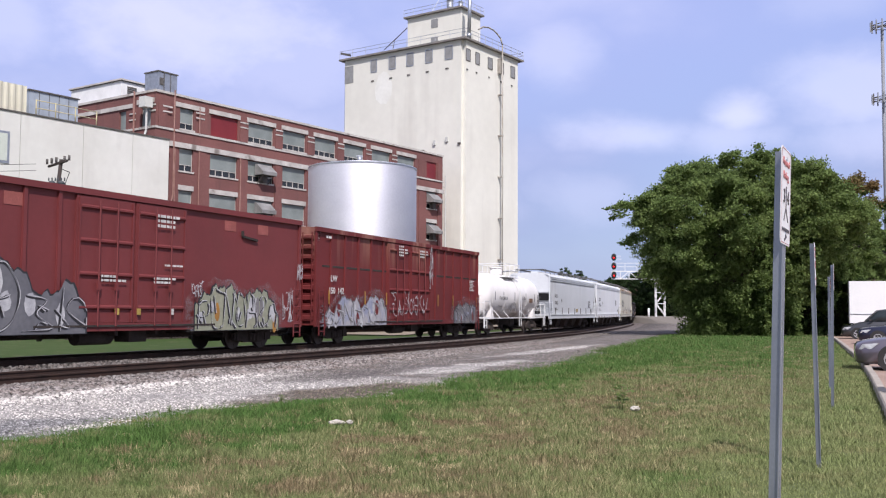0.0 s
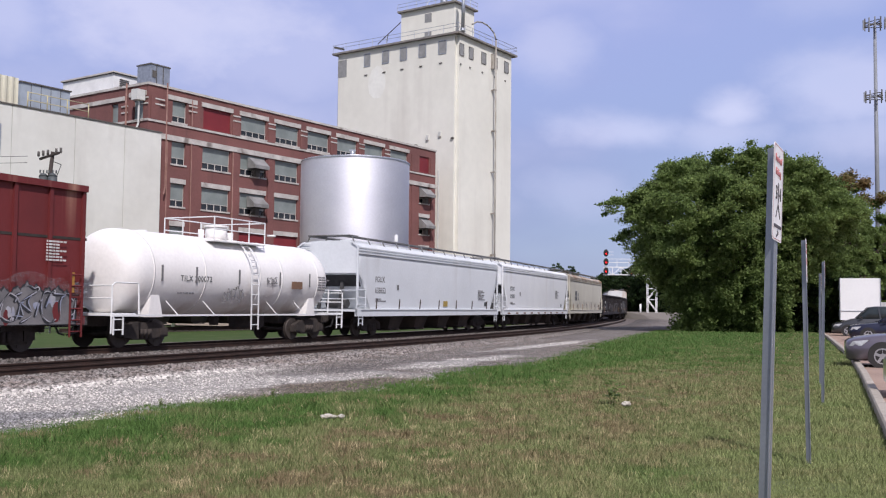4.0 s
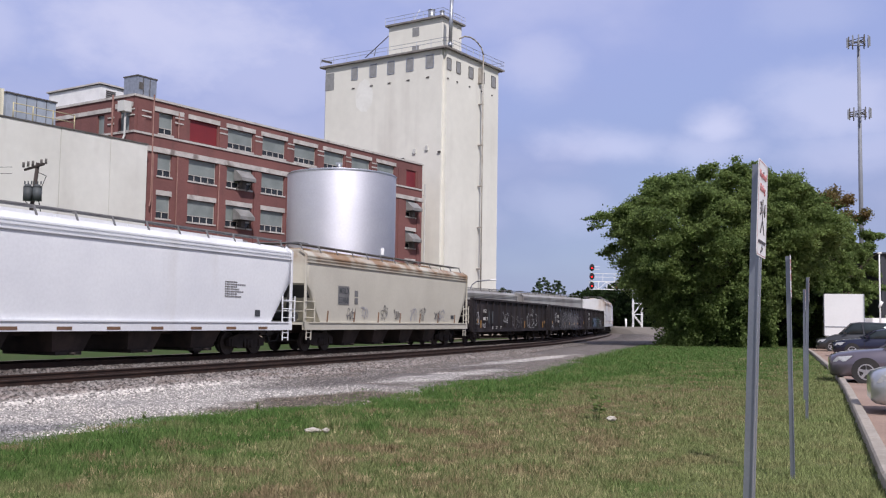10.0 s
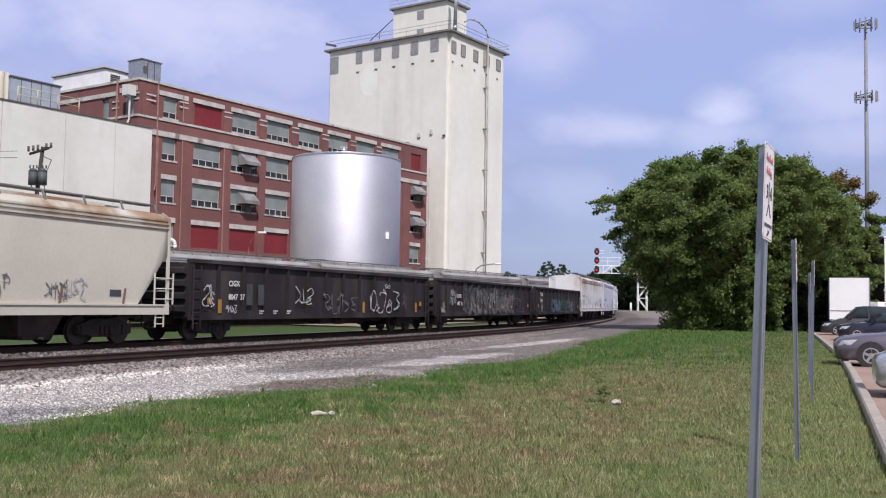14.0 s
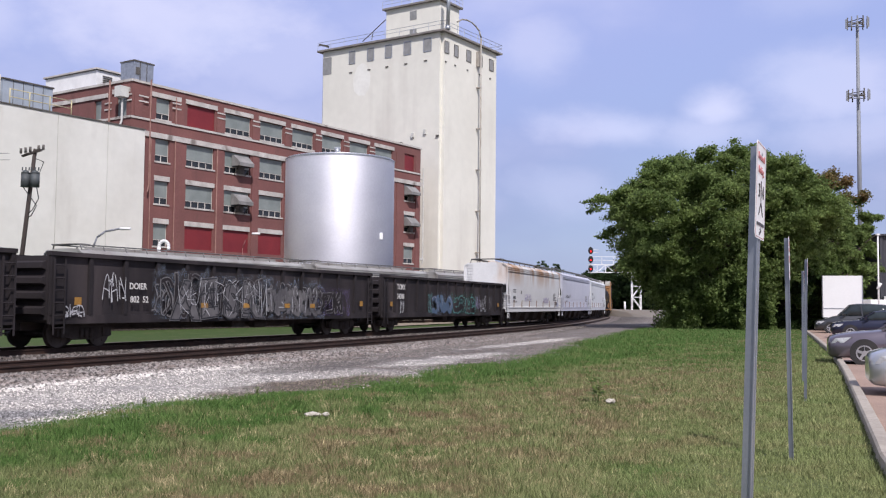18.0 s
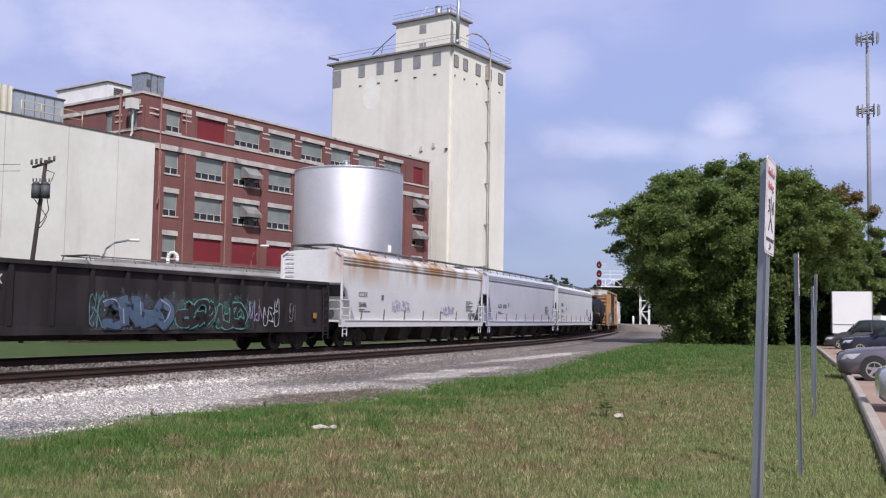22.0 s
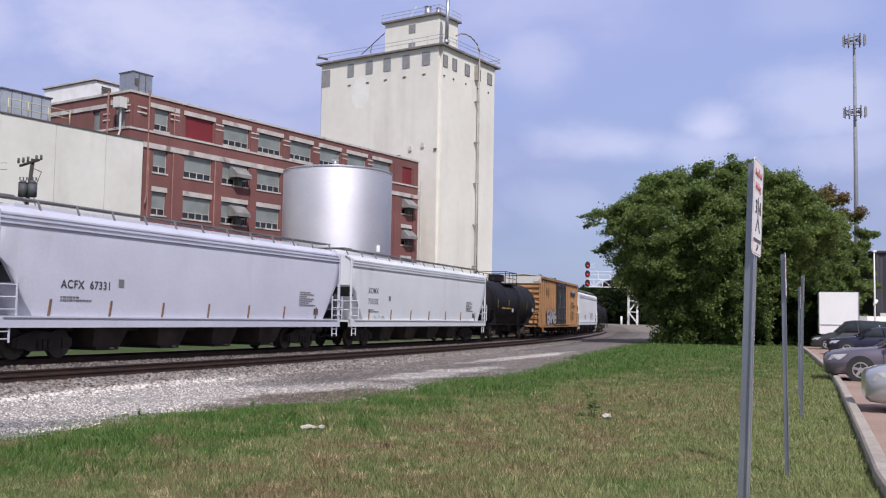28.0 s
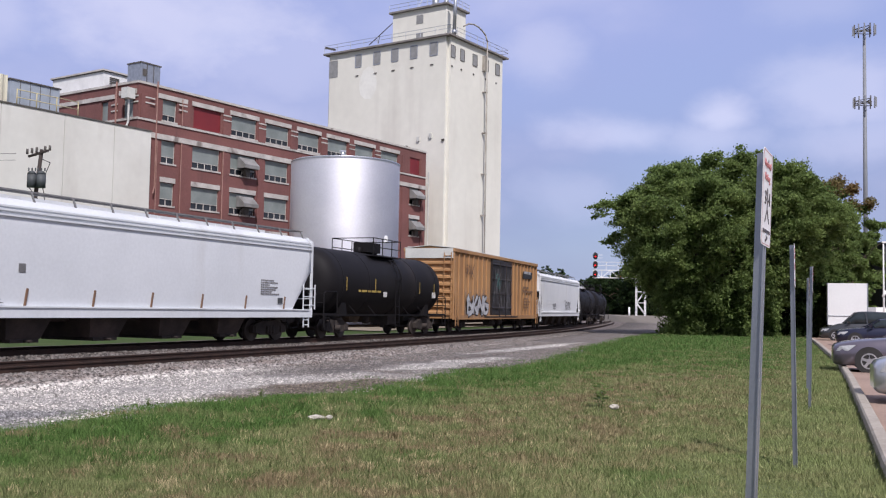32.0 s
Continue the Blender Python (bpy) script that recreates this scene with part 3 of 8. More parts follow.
def frame_mesh(a0, a1, z0, z1, lights):
    bm = bmesh.new()
    box(bm, a0 - 0.1, a1 + 0.1, -0.08, 0.3, z0 - 0.06, z0 + 0.1)
    zs = z0 + 0.1 + (z1 - z0) * 0.27
    box(bm, a0, a1, 0.18, 0.3, zs - 0.03, zs + 0.03)
    step = (a1 - a0) / lights
    for i in range(lights + 1):
        a = a0 + i * step
        a = min(max(a, a0 + 0.03), a1 - 0.03)
        box(bm, a - 0.035, a + 0.035, 0.2, 0.29, z0 + 0.1, zs)
    for a in (a0 + 0.025, a1 - 0.025):
        box(bm, a - 0.025, a + 0.025, 0.2, 0.29, zs, z1)
    return bm, LIMESTONE


def wall_hood(parent, a, z):
    """A galvanised air-intake hood: sloping top, open dark underside."""
    bm = bmesh.new()
    pts = [(0.0, 1.15), (-0.25, 1.15), (-1.15, 0.35), (-1.15, 0.0), (0.0, 0.0)]
    loft(bm, [[(a - 1.05, y, z + v) for y, v in pts], [(a + 1.05, y, z + v) for y, v in pts]])
    h = part("air_hood", bm, HOODGREY, parent, "weathered grey intake hood")
    # no hollow in the hood: a black sheet gives the opening its shade
    bm = bmesh.new()
    box(bm, a - 0.95, a + 0.95, -1.05, -0.1, z - 0.03, z - 0.006)
    part("hood_opening", bm, BLACK, h)
    bm = bmesh.new()
    box(bm, a - 0.3, a + 0.3, -0.5, -0.02, z - 0.75, z - 0.03)
    for k in (-0.75, 0.75):
        bar(bm, (a + k, -1.0, z), (a + k, -0.03, z - 0.9), 0.06, 0.06)
    part("hood_bracket", bm, DARKTRIM, h)


def build_brick_building():
    root = thing("brick_mill", "red brick factory with pale stone bands and grey blinded windows", "building", mill(0, 0))
    end, top = 43.0, 22.15
    holes = [(-1.0, 0.72, z0, z1) for z0, z1 in ROWS]
    for i, (a0, a1) in enumerate(BAYS):
        for z0, z1 in ROWS:
            holes.append((a0, a1, z0, z1))
    bm = bmesh.new()
    cells(bm, -3.9, end, -0.1, top, 0.0, 0.5, holes)
    # piers between the bays stand a little proud
    for a in [-3.1, 1.78, 7.22, 12.3, 17.32, 22.37, 27.42, 32.47, 38.1, 42.3]:
        box(bm, a - 0.45, a + 0.45, -0.12, -0.0, -0.1, 17.1)
        box(bm, a - 0.5, a + 0.5, -0.12, -0.0, 18.95, 21.15)
    part("front_wall", bm, BRICK, root)
    bm = bmesh.new()
    side_holes = [(0.7, 2.15, 18.95, 21.0), (4.4, 5.45, 18.95, 20.8)]
    cells(bm, 0.5, 24.0, -0.1, top, 0.0, 0.5, side_holes)
    bmesh.ops.transform(bm, matrix=Matrix.Translation((-3.4, 0, 0)) @ Matrix.Rotation(radians(90), 4, "Z"), verts=bm.verts)
    part("side_wall", bm, BRICK, root)
    bm = bmesh.new()
    box(bm, end - 0.5, end, 0.5, 24, -0.1, top)
    box(bm, -3.4, end - 0.5, 23.5, 24, -0.1, top)
    part("rear_wall", bm, BRICK, root)
    bm = bmesh.new()
    box(bm, -3.4, end - 0.5, 0.5, 23.5, top - 0.9, top - 0.6)
    part("roof", bm, DARKTRIM, root)
    for name, z0, z1, d in (("coping", top, top + 0.22, 0.12), ("string_course", 18.72, 18.92, 0.1), ("stone_band", 17.22, 17.72, 0.14)):
        bm = bmesh.new()
        box(bm, -3.9 - d, end + d, -d, 0.55 if name == "coping" else -0.004, z0, z1)
        if name == "coping":
            box(bm, -3.9 - d, -3.3, 0.551, 24, z0, z1)
        else:
            box(bm, -3.9 - d, -3.904, -0.003, 24, z0, z1)
        part(name, bm, LIMESTONE, root, "pale stone")
    for a0, a1 in BAYS[:-1] + [(-1.35, 1.75)]:
        bm = bmesh.new()
        box(bm, a0 - 0.25, a1 + 0.25, -0.1, -0.004, 21.16, 21.6)
        part("lintel", bm, LIMESTONE, root, "pale stone")
    for a in (7.22, 12.3, 17.32, 22.37, 27.42, 32.47, 1.4, -2.6):
        for z in (20.35, 20.85):
            bm = bmesh.new()
            box(bm, a - 0.55, a + 0.55, -0.17, -0.124, z, z + 0.13)
            part("pier_band", bm, LIMESTONE, root)
    for i, (a0, a1) in enumerate([(-1.0, 0.72)] + BAYS):
        for j, (z0, z1) in enumerate(ROWS):
            if j >= 2:
                bm = bmesh.new()
                box(bm, a0 - 0.08, a1 + 0.08, -0.06, -0.004, z1 + 0.005, z1 + 0.48)
                part("lintel", bm, LIMESTONE, root, "pale stone")
            if (i == 1 and j == 0) or (j >= 3 and 1 <= i <= 3) or (i == 8 and j == 0):
                bm = bmesh.new()
                box(bm, a0, a1, 0.14, 0.3, z0, z1)
                part("blanked_opening", bm, REDPANEL, root, "opening closed with dark red panel")
            else:
                mill_window(root, a0, a1, z0, z1, 2 if i in (0, 8) else 4)
    for a, z in ((10.0, 15.75), (10.0, 11.7), (40.5, 15.75), (40.5, 11.7)):
        wall_hood(root, a, z)
    for a0, a1, z0, z1 in side_holes:
        bm = bmesh.new()
        box(bm, -3.7, -3.6, a0, a1, z0, z1)
        w = part("window", bm, BLIND, root)
        bm = bmesh.new()
        box(bm, -4.0, -3.91, a0 - 0.1, a1 + 0.1, z0 - 0.15, z0)
        part("sill", bm, LIMESTONE, w)
    bm = bmesh.new()
    pipe(bm, [(-1.95, -0.35, 22.6), (-1.95, -0.35, 12.6), (-2.1, -0.35, 11.9)], 0.07)
    pipe(bm, [(-1.75, -0.3, 17.0), (-1.75, -0.3, 4.0)], 0.05)
    pipe(bm, [(1.2, -0.3, 17.2), (1.2, -0.3, 4.0)], 0.05)
    pipe(bm, [(1.3, -0.16, 21.5), (1.3, -0.16, 18.9)], 0.05)
    pipe(bm, [(6.75, -0.2, 17.2), (6.75, -0.2, 4.0)], 0.06)
    part("downpipe", bm, PIPEPAINT, root, "brick-pink painted downpipe")
    bm = bmesh.new()
    box(bm, -4.9, -4.0, 0.3, 1.2, 20.6, 21.6)
    pipe(bm, [(-4.4, 0.7, 20.6), (-4.4, 0.7, 18.4), (-4.6, 0.7, 17.9)], 0.1)
    part("wall_unit", bm, PALE, root, "grey ventilation box")
    bm = bmesh.new()
    box(bm, -4.02, -3.904, 0.2, 2.7, 21.15, 21.6)
    box(bm, -4.02, -3.904, 3.4, 12.0, 20.95, 21.35)
    part("lintel", bm, LIMESTONE, root, "pale stone")
    for b, z in ((2.9, 20.3), (2.9, 19.7), (-0.05, 20.85), (-0.05, 20.3)):
        bm = bmesh.new()
        box(bm, -4.0, -3.904, b, b + 0.9, z, z + 0.13)
        part("pier_band", bm, LIMESTONE, root)
    bm = bmesh.new()
    pipe(bm, [(-4.1, 2.95, 22.5), (-4.1, 2.95, 17.8)], 0.09)
    part("downpipe", bm, PIPEPAINT, root, "brick-pink painted downpipe")
    # the penthouse and plant on the roof
    pent = thing("roof_penthouse", "low white penthouse with dark roof edge on the brick factory", "building", mill(0, 0))
    bm = bmesh.new()
    box(bm, -2.6, 2.4, 7.0, 15.3, 21.3, 24.35)
    part("wall", bm, WHITE, pent)
    bm = bmesh.new()
    box(bm, -2.8, 2.6, 6.8, 15.5, 24.41, 24.56)
    part("roof", bm, LIMESTONE, pent, "pale flat roof slab")
    bm = bmesh.new()
    box(bm, -2.7, 2.5, 6.9, 15.4, 24.352, 24.408)
    part("eave", bm, DARKTRIM, pent)
    bm = bmesh.new()
    for k in range(6):
        bar(bm, (-1.9, 6.97, 22.85 + 0.2 * k), (-0.8, 6.97, 22.85 + 0.2 * k), 0.05, 0.13)
    part("louvre", bm, DARKTRIM, pent)
    plant = thing("rooftop_unit", "grey sheet-metal cooling unit on the factory roof", "rooftop unit", mill(-2.1, 2.0, 21.55))
    bm = bmesh.new()
    box(bm, 0, 2.3, 0, 2.0, 0, 3.15)
    part("casing", bm, GALV, plant)
    bm = bmesh.new()
    box(bm, -0.08, 2.38, -0.08, 2.08, 3.155, 3.28)
    for k in (0.7, 1.5):
        box(bm, k - 0.03, k + 0.03, -0.04, -0.004, 0, 3.15)
    box(bm, 0.2, 0.6, -0.06, -0.045, 1.9, 2.6)
    part("seams", bm, DARKTRIM, plant)


def build_white_building():
    root = thing("white_block", "white-painted concrete building with stained blank walls", "building", mill(0, 0))
    bm = bmesh.new()
    a = -60.0
    joints = [-60, -48, -36, -25, -18.0, -12.15, -7.05, -2.95]
    for p, q in zip(joints, joints[1:]):
        bm = bmesh.new()
        box(bm, p + 0.025, q - 0.025, -0.9, -0.5, -0.1, 17.55)
        part("wall_panel", bm, WHITEWALL, root)
    bm = bmesh.new()
    box(bm, -60, -2.99, -0.5, -0.3, -0.1, 17.4)
    box(bm, -3.3, -2.95, -0.3, -0.005, -0.1, 17.5)
    part("backing_wall", bm, DARKTRIM, root)
    bm = bmesh.new()
    box(bm, -60, -4.0, -0.3, 20, 16.9, 17.35)
    box(bm, -60, -2.9, -0.98, -0.28, 17.56, 17.68)
    part("roof", bm, DARKTRIM, root)
    bm = bmesh.new()
    box(bm, -60, -59.6, -0.3, 20, -0.1, 17.3)
    box(bm, -60, -4.0, 20, 20.4, -0.1, 17.3)
    part("rear_wall", bm, WHITEWALL, root)
    bm = bmesh.new()
    box(bm, -21.6, -18.95, -0.96, -0.905, 13.3, 15.9)
    w = part("window", bm, GALV, root, "grey-framed window")
    bm = bmesh.new()
    box(bm, -21.4, -19.15, -0.99, -0.965, 13.5, 15.7)
    part("pane", bm, PALEPANE, w, "pale green opaque pane")
    plant = thing("rooftop_enclosure", "pale ribbed metal plant enclosure on the white building's roof", "rooftop unit", mill(-10.8, 2.0, 17.4))
    bm = bmesh.new()
    box(bm, -4.75, 0, 0, 5, 0, 2.9)
    part("casing", bm, BLUEGALV, plant)
    bm = bmesh.new()
    box(bm, -4.85, 0.1, -0.1, 5.1, 2.905, 3.02)
    for k in (-3.8, -2.85, -1.9, -0.95):
        box(bm, k - 0.02, k + 0.02, -0.03, -0.004, 0, 2.9)
    part("cap", bm, DARKTRIM, plant)
    shed = thing("ribbed_shed", "cream corrugated metal shed on the white building's roof", "rooftop unit", mill(-21.0, 0.0, 17.4))
    bm = bmesh.new()
    rings = []
    for i in range(121):
        x = -14 + i * 0.15
        y = 0.0 if i % 4 < 2 else 0.09
        rings.append([(x, y, 0), (x, y, 2.7), (x, 5, 2.7), (x, 5, 0)])
    loft(bm, rings)
    part("corrugated_wall", bm, CREAM, shed)
    rail = thing("roof_railing", "yellow-painted pipe guard rail at the roof's edge", "railing", mill(0, 0))
    for a in (-16.5, -14.7, -12.8, -10.7):
        bm = bmesh.new()
        tube(bm, (a, -0.6, 17.6), (a, -0.6, 19.0), 0.05)
        part("post", bm, YELLOW, rail)
    for z in (18.3, 18.95):
        bm = bmesh.new()
        tube(bm, (-16.5, -0.6, z), (-10.7, -0.6, z), 0.04)
        part("rail", bm, YELLOW, rail)


def build_tower():
    root = thing("grain_elevator", "tall cream-painted concrete grain elevator with a penthouse", "tower", mill(48.03, 0.0))
    W, D, H = 15.0, 22.1, 39.3
    bm = bmesh.new()
    box(bm, 0, W, 0, D, -0.1, H)
    bmesh.ops.bevel(bm, geom=[e for e in bm.edges if abs(e.verts[0].co.z - e.verts[1].co.z) > 5], offset=0.5, segments=2, affect="EDGES")
    part("wall", bm, CONCRETE, root)
    bm = bmesh.new()
    box(bm, -0.5, W + 0.5, -0.5, D + 0.4, H + 0.005, H + 0.26)
    part("roof", bm, ROOFEDGE, root, "overhanging roof slab with dark edge")
    bm = bmesh.new()
    for z in (0.55, 1.05):
        for p, q in (((-0.42, -0.42), (W + 0.42, -0.42)), ((-0.42, -0.42), (-0.42, D + 0.3)), ((W + 0.42, -0.42), (W + 0.42, D + 0.3))):
            tube(bm, (*p, H + 0.38 + z), (*q, H + 0.38 + z), 0.035, 5)
    n = 9
    for i in range(n + 1):
        tube(bm, (-0.42 + (W + 0.84) * i / n, -0.42, H + 0.34), (-0.42 + (W + 0.84) * i / n, -0.42, H + 1.42), 0.035, 5)
        tube(bm, (-0.42, -0.42 + (D + 0.7) * i / n, H + 0.34), (-0.42, -0.42 + (D + 0.7) * i / n, H + 1.42), 0.035, 5)
    part("railing", bm, GALV, root, "thin steel railing")
    for face, spots, z0, z1 in (("left", [(1.9, 3.2), (5.4, 6.6), (8.75, 9.95), (12.0, 13.2), (15.5, 16.6)], 36.9, 38.7), ("right", [(0.45, 1.5), (2.85, 3.9), (6.1, 7.3), (9.4, 10.4), (12.4, 13.6)], 36.5, 38.1)):
        for u0, u1 in spots:
            bm = bmesh.new()
            if face == "left":
                box(bm, -0.03, -0.004, u0, u1, z0, z1)
            else:
                box(bm, u0, u1, -0.03, -0.004, z0, z1)
            w = part("window", bm, TOWERGLASS, root)
            bm = bmesh.new()
            for k in range(4):
                if face == "left":
                    box(bm, -0.06, -0.031, *((u0 - 0.06, u0 + 0.04) if k == 0 else (u1 - 0.04, u1 + 0.06) if k == 1 else (u0, u1)), *((z0, z1) if k < 2 else (z0 - 0.1, z0) if k == 2 else (z1, z1 + 0.06)))
                else:
                    box(bm, *((u0 - 0.06, u0 + 0.04) if k == 0 else (u1 - 0.04, u1 + 0.06) if k == 1 else (u0, u1)), -0.06, -0.031, *((z0, z1) if k < 2 else (z0 - 0.1, z0) if k == 2 else (z1, z1 + 0.06)))
            part("window_frame", bm, DARKTRIM if face == "right" else GALV, w)
            bm = bmesh.new()
            if face == "left":
                box(bm, -0.1, -0.004, u1 - 0.6, u1 - 0.1, z0 - 1.4, z0 - 1.26)
            else:
                box(bm, u0 + 0.1, u0 + 0.4, -0.1, -0.004, z0 - 1.4, z0 - 1.22)
            part("vent", bm, DARKTRIM, root)
    bm = bmesh.new()
    box(bm, -0.03, -0.004, 20.0, 21.7, 35.8, 38.4)
    part("louvre", bm, TOWERGLASS, root)
    for u, z in ((6.9, 24.2), (4.9, 24.9), (2.8, 25.2), (0.7, 24.7)):
        bm = bmesh.new()
        box(bm, -0.22, -0.004, u - 0.2, u + 0.2, z, z + (0.65 if 1 < u < 6 else 0.22))
        part("vent", bm, PALE if 1 < u < 6 else DARKTRIM, root)
    bm = bmesh.new()
    ring = [(0.62 + 0.1 * noise.noise(Vector((k * 0.7, 3, 0)))) for k in range(20)]
    bm.faces.new([bm.verts.new((-0.006, 14.2 + 2.6 * r * math.cos(k * math.pi / 10), 34.2 + 3.9 * r * math.sin(k * math.pi / 10))) for k, r in enumerate(ring)])
    part("paint_patch", bm, TOUCHUP, root, "fresh white touch-up paint")
    # the penthouse on top
    bm = bmesh.new()
    box(bm, 2.7, 7.8, 2.4, 11.9, H + 0.345, 44.8)
    ph = part("penthouse", bm, CONCRETE, root)
    bm = bmesh.new()
    box(bm, 2.25, 8.2, 1.95, 12.35, 44.805, 45.05)
    part("penthouse_roof", bm, ROOFEDGE, ph)
    for z0, z1 in ((42.7, 44.0), (40.6, 41.3)):
        bm = bmesh.new()
        box(bm, 2.66, 2.697, 6.4, 7.6, z0, z1)
        part("penthouse_window", bm, TOWERGLASS, ph)
    bm = bmesh.new()
    for z in (0.5, 1.0):
        for p, q in (((2.3, 2.0), (8.15, 2.0)), ((2.3, 2.0), (2.3, 12.3))):
            tube(bm, (*p, 45.05 + z), (*q, 45.05 + z), 0.035, 5)
    for i in range(7):
        tube(bm, (2.3, 2.0 + 10.3 * i / 6, 45.05), (2.3, 2.0 + 10.3 * i / 6, 46.05), 0.035, 5)
        tube(bm, (2.3 + 5.85 * i / 6, 2.0, 45.05), (2.3 + 5.85 * i / 6, 2.0, 46.05), 0.035, 5)
    part("penthouse_railing", bm, GALV, ph)
    for p, q, r in (((4.6, 5.6), 46.9, 0.5), ((5.6, 4.4), 46.8, 0.35)):
        bm = bmesh.new()
        tube(bm, (*p, 45.05), (*p, q), r, 14)
        tube(bm, (*p, q), (*p, q + 0.18), r * 1.15, 14, r * 0.3)
        part("roof_vent", bm, GALV, ph, "round metal roof ventilator")
    for p, q in (((3.4, 8.2, 45.05), (4.2, 7.4, 47.2)), ((6.6, 3.5, 45.05), (6.6, 3.5, 47.5))):
        bm = bmesh.new()
        bar(bm, p, q, 0.1, 0.1)
        part("roof_post", bm, GALV, ph)
    # spouts and pipes
    bm = bmesh.new()
    tube(bm, (0.75, -0.3, 40.2), (1.05, -0.3, 47.5), 0.26, 10)
    tube(bm, (0.73, -0.3, 39.65), (0.75, -0.3, 40.2), 0.34, 10)
    part("spout", bm, GALV, root, "galvanised grain spout")
    bm = bmesh.new()
    pipe(bm, [(2.7, -0.6, 41.2), (4.0, -0.6, 41.9), (5.35, -0.6, 42.13), (6.7, -0.6, 42.05), (7.7, -0.6, 41.75), (8.5, -0.65, 41.3), (8.95, -0.7, 40.4), (8.98, -0.7, 1.0)], 0.11, 7)
    for z in range(3, 39, 6):
        box(bm, 8.8, 9.2, -0.75, -0.004, z, z + 0.15)
    box(bm, 8.7, 9.3, -0.5, -0.004, 36.2, 38.4)
    part("conveying_pipe", bm, WEATHERED, root, "weathered conveying pipe with brackets")
    bm = bmesh.new()
    pipe(bm, [(-0.3, 13.9, 39.8), (-0.3, 9.7, 42.4)], 0.07)
    pipe(bm, [(-0.3, 12.2, 39.8), (-0.3, 12.0, 40.9)], 0.05)
    bar(bm, (-0.3, 22.2, 40.5), (-0.3, 20.4, 39.95), 0.3, 0.3)
    part("roof_brace", bm, DARKTRIM, root)
    bm = bmesh.new()
    pipe(bm, [(-1.5, 2.0, 20.2), (-1.5, 2.0, 7.0)], 0.1)
    pipe(bm, [(-1.5, 2.0, 18.5), (-2.4, 2.6, 19.2)], 0.06)
    pipe(bm, [(-2.3, 3.0, 19.4), (-2.3, 3.0, 8.0)], 0.07)
    box(bm, -2.4, -1.4, 1.9, 3.1, 7.6, 7.9)
    part("side_pipe", bm, PALE, root)


BLUEGALV = mat("blue_grey_sheet", (0.42, 0.47, 0.53), (0.33, 0.37, 0.42), rough=0.6, metal=0.2, scale=0.8, fine=6, amount=0.2, bump=0)
PALEPANE = mat("pale_pane", (0.60, 0.64, 0.56), (0.54, 0.58, 0.50), rough=0.4, scale=0.5, bump=0)
CREAM = mat("cream_sheet", (0.66, 0.63, 0.50), (0.58, 0.55, 0.43), rough=0.7, scale=0.6)
YELLOW = mat("yellow_paint", (0.62, 0.55, 0.33), rough=0.6)
ROOFEDGE = mat("roof_edge", (0.26, 0.24, 0.22), (0.17, 0.16, 0.15), rough=0.85)
TOWERGLASS = mat("dusty_glass", (0.30, 0.30, 0.295), (0.24, 0.24, 0.235), rough=0.5, bump=0)
WEATHERED = mat("weathered_steel", (0.42, 0.40, 0.36), (0.28, 0.25, 0.21), rough=0.75, scale=0.6)
build_brick_building()
build_white_building()
build_tower()


def build_tank():
    root = thing("storage_tank", "large round brushed-steel storage tank beside the mill", "tank", pose(-9.397, 88.78, 0))
    bm = bmesh.new()
    R, H = 4.935, 14.57
    rings = []
    for r, z in ((R, -0.05), (R, H), (R - 0.03, H + 0.05), (R * 0.5, H + 0.45), (0.3, H + 0.8)):
        rings.append([(r * math.cos(2 * math.pi * i / 96), r * math.sin(2 * math.pi * i / 96), z) for i in range(96)])
    vs = loft(bm, rings)
    for f in bm.faces:
        f.smooth = abs(f.normal.z) < 0.2
    part("shell", bm, TANKSTEEL, root)
    bm = bmesh.new()
    for z in (H - 0.05, ):
        loft(bm, [[(r * math.cos(2 * math.pi * i / 64), r * math.sin(2 * math.pi * i / 64), zz) for i in range(64)] for r, zz in ((R + 0.003, z - 0.06), (R + 0.05, z - 0.06), (R + 0.05, z + 0.04), (R - 0.05, z + 0.1))], caps=False)
    part("rim", bm, GALV, root)
    bm = bmesh.new()
    tube(bm, (-0.3, 0, H + 0.6), (-0.3, 0, H + 1.15), 0.2, 10)
    box(bm, -0.6, 0.0, -0.12, 0.12, H + 1.15, H + 1.27)
    part("roof_vent", bm, GALV, root)
    bm = bmesh.new()
    box(bm, 3.86, 4.15, -3.06, -2.77, 7.25, 7.83)
    part("sign_plate", bm, WHITE, root)


build_tank()


# ---- the train ----
def car_mat(name, color, second, rust=None, limits=(0.6, 0.8), rough=0.5, drip=(0.55, 0.55, 0.09), band=None, spec=0.4):
    streak = None
    if rust:
        streak = (rust, drip, limits, band) if band else (rust, drip, limits)
    return mat(name, color, second, rough=rough, scale=0.45, fine=9, amount=0.16, bump=0.08, streak=streak, spec=spec)


CAR_WHITE = car_mat("car_white", (0.80, 0.81, 0.82), (0.73, 0.74, 0.76), (0.50, 0.47, 0.43), (0.62, 0.95))
CAR_TANK = car_mat("tank_white", (0.82, 0.795, 0.77), (0.74, 0.71, 0.68), (0.34, 0.22, 0.17), (0.55, 0.8), 0.5, (0.8, 0.5, 0.12), (2.4, 0.9))
CAR_GREY = car_mat("car_pale_grey", (0.57, 0.58, 0.66), (0.51, 0.52, 0.60), (0.40, 0.38, 0.38), (0.64, 0.95))
CAR_FGREY = car_mat("car_light_grey", (0.68, 0.70, 0.72), (0.62, 0.64, 0.66), (0.40, 0.38, 0.36), (0.62, 0.95))
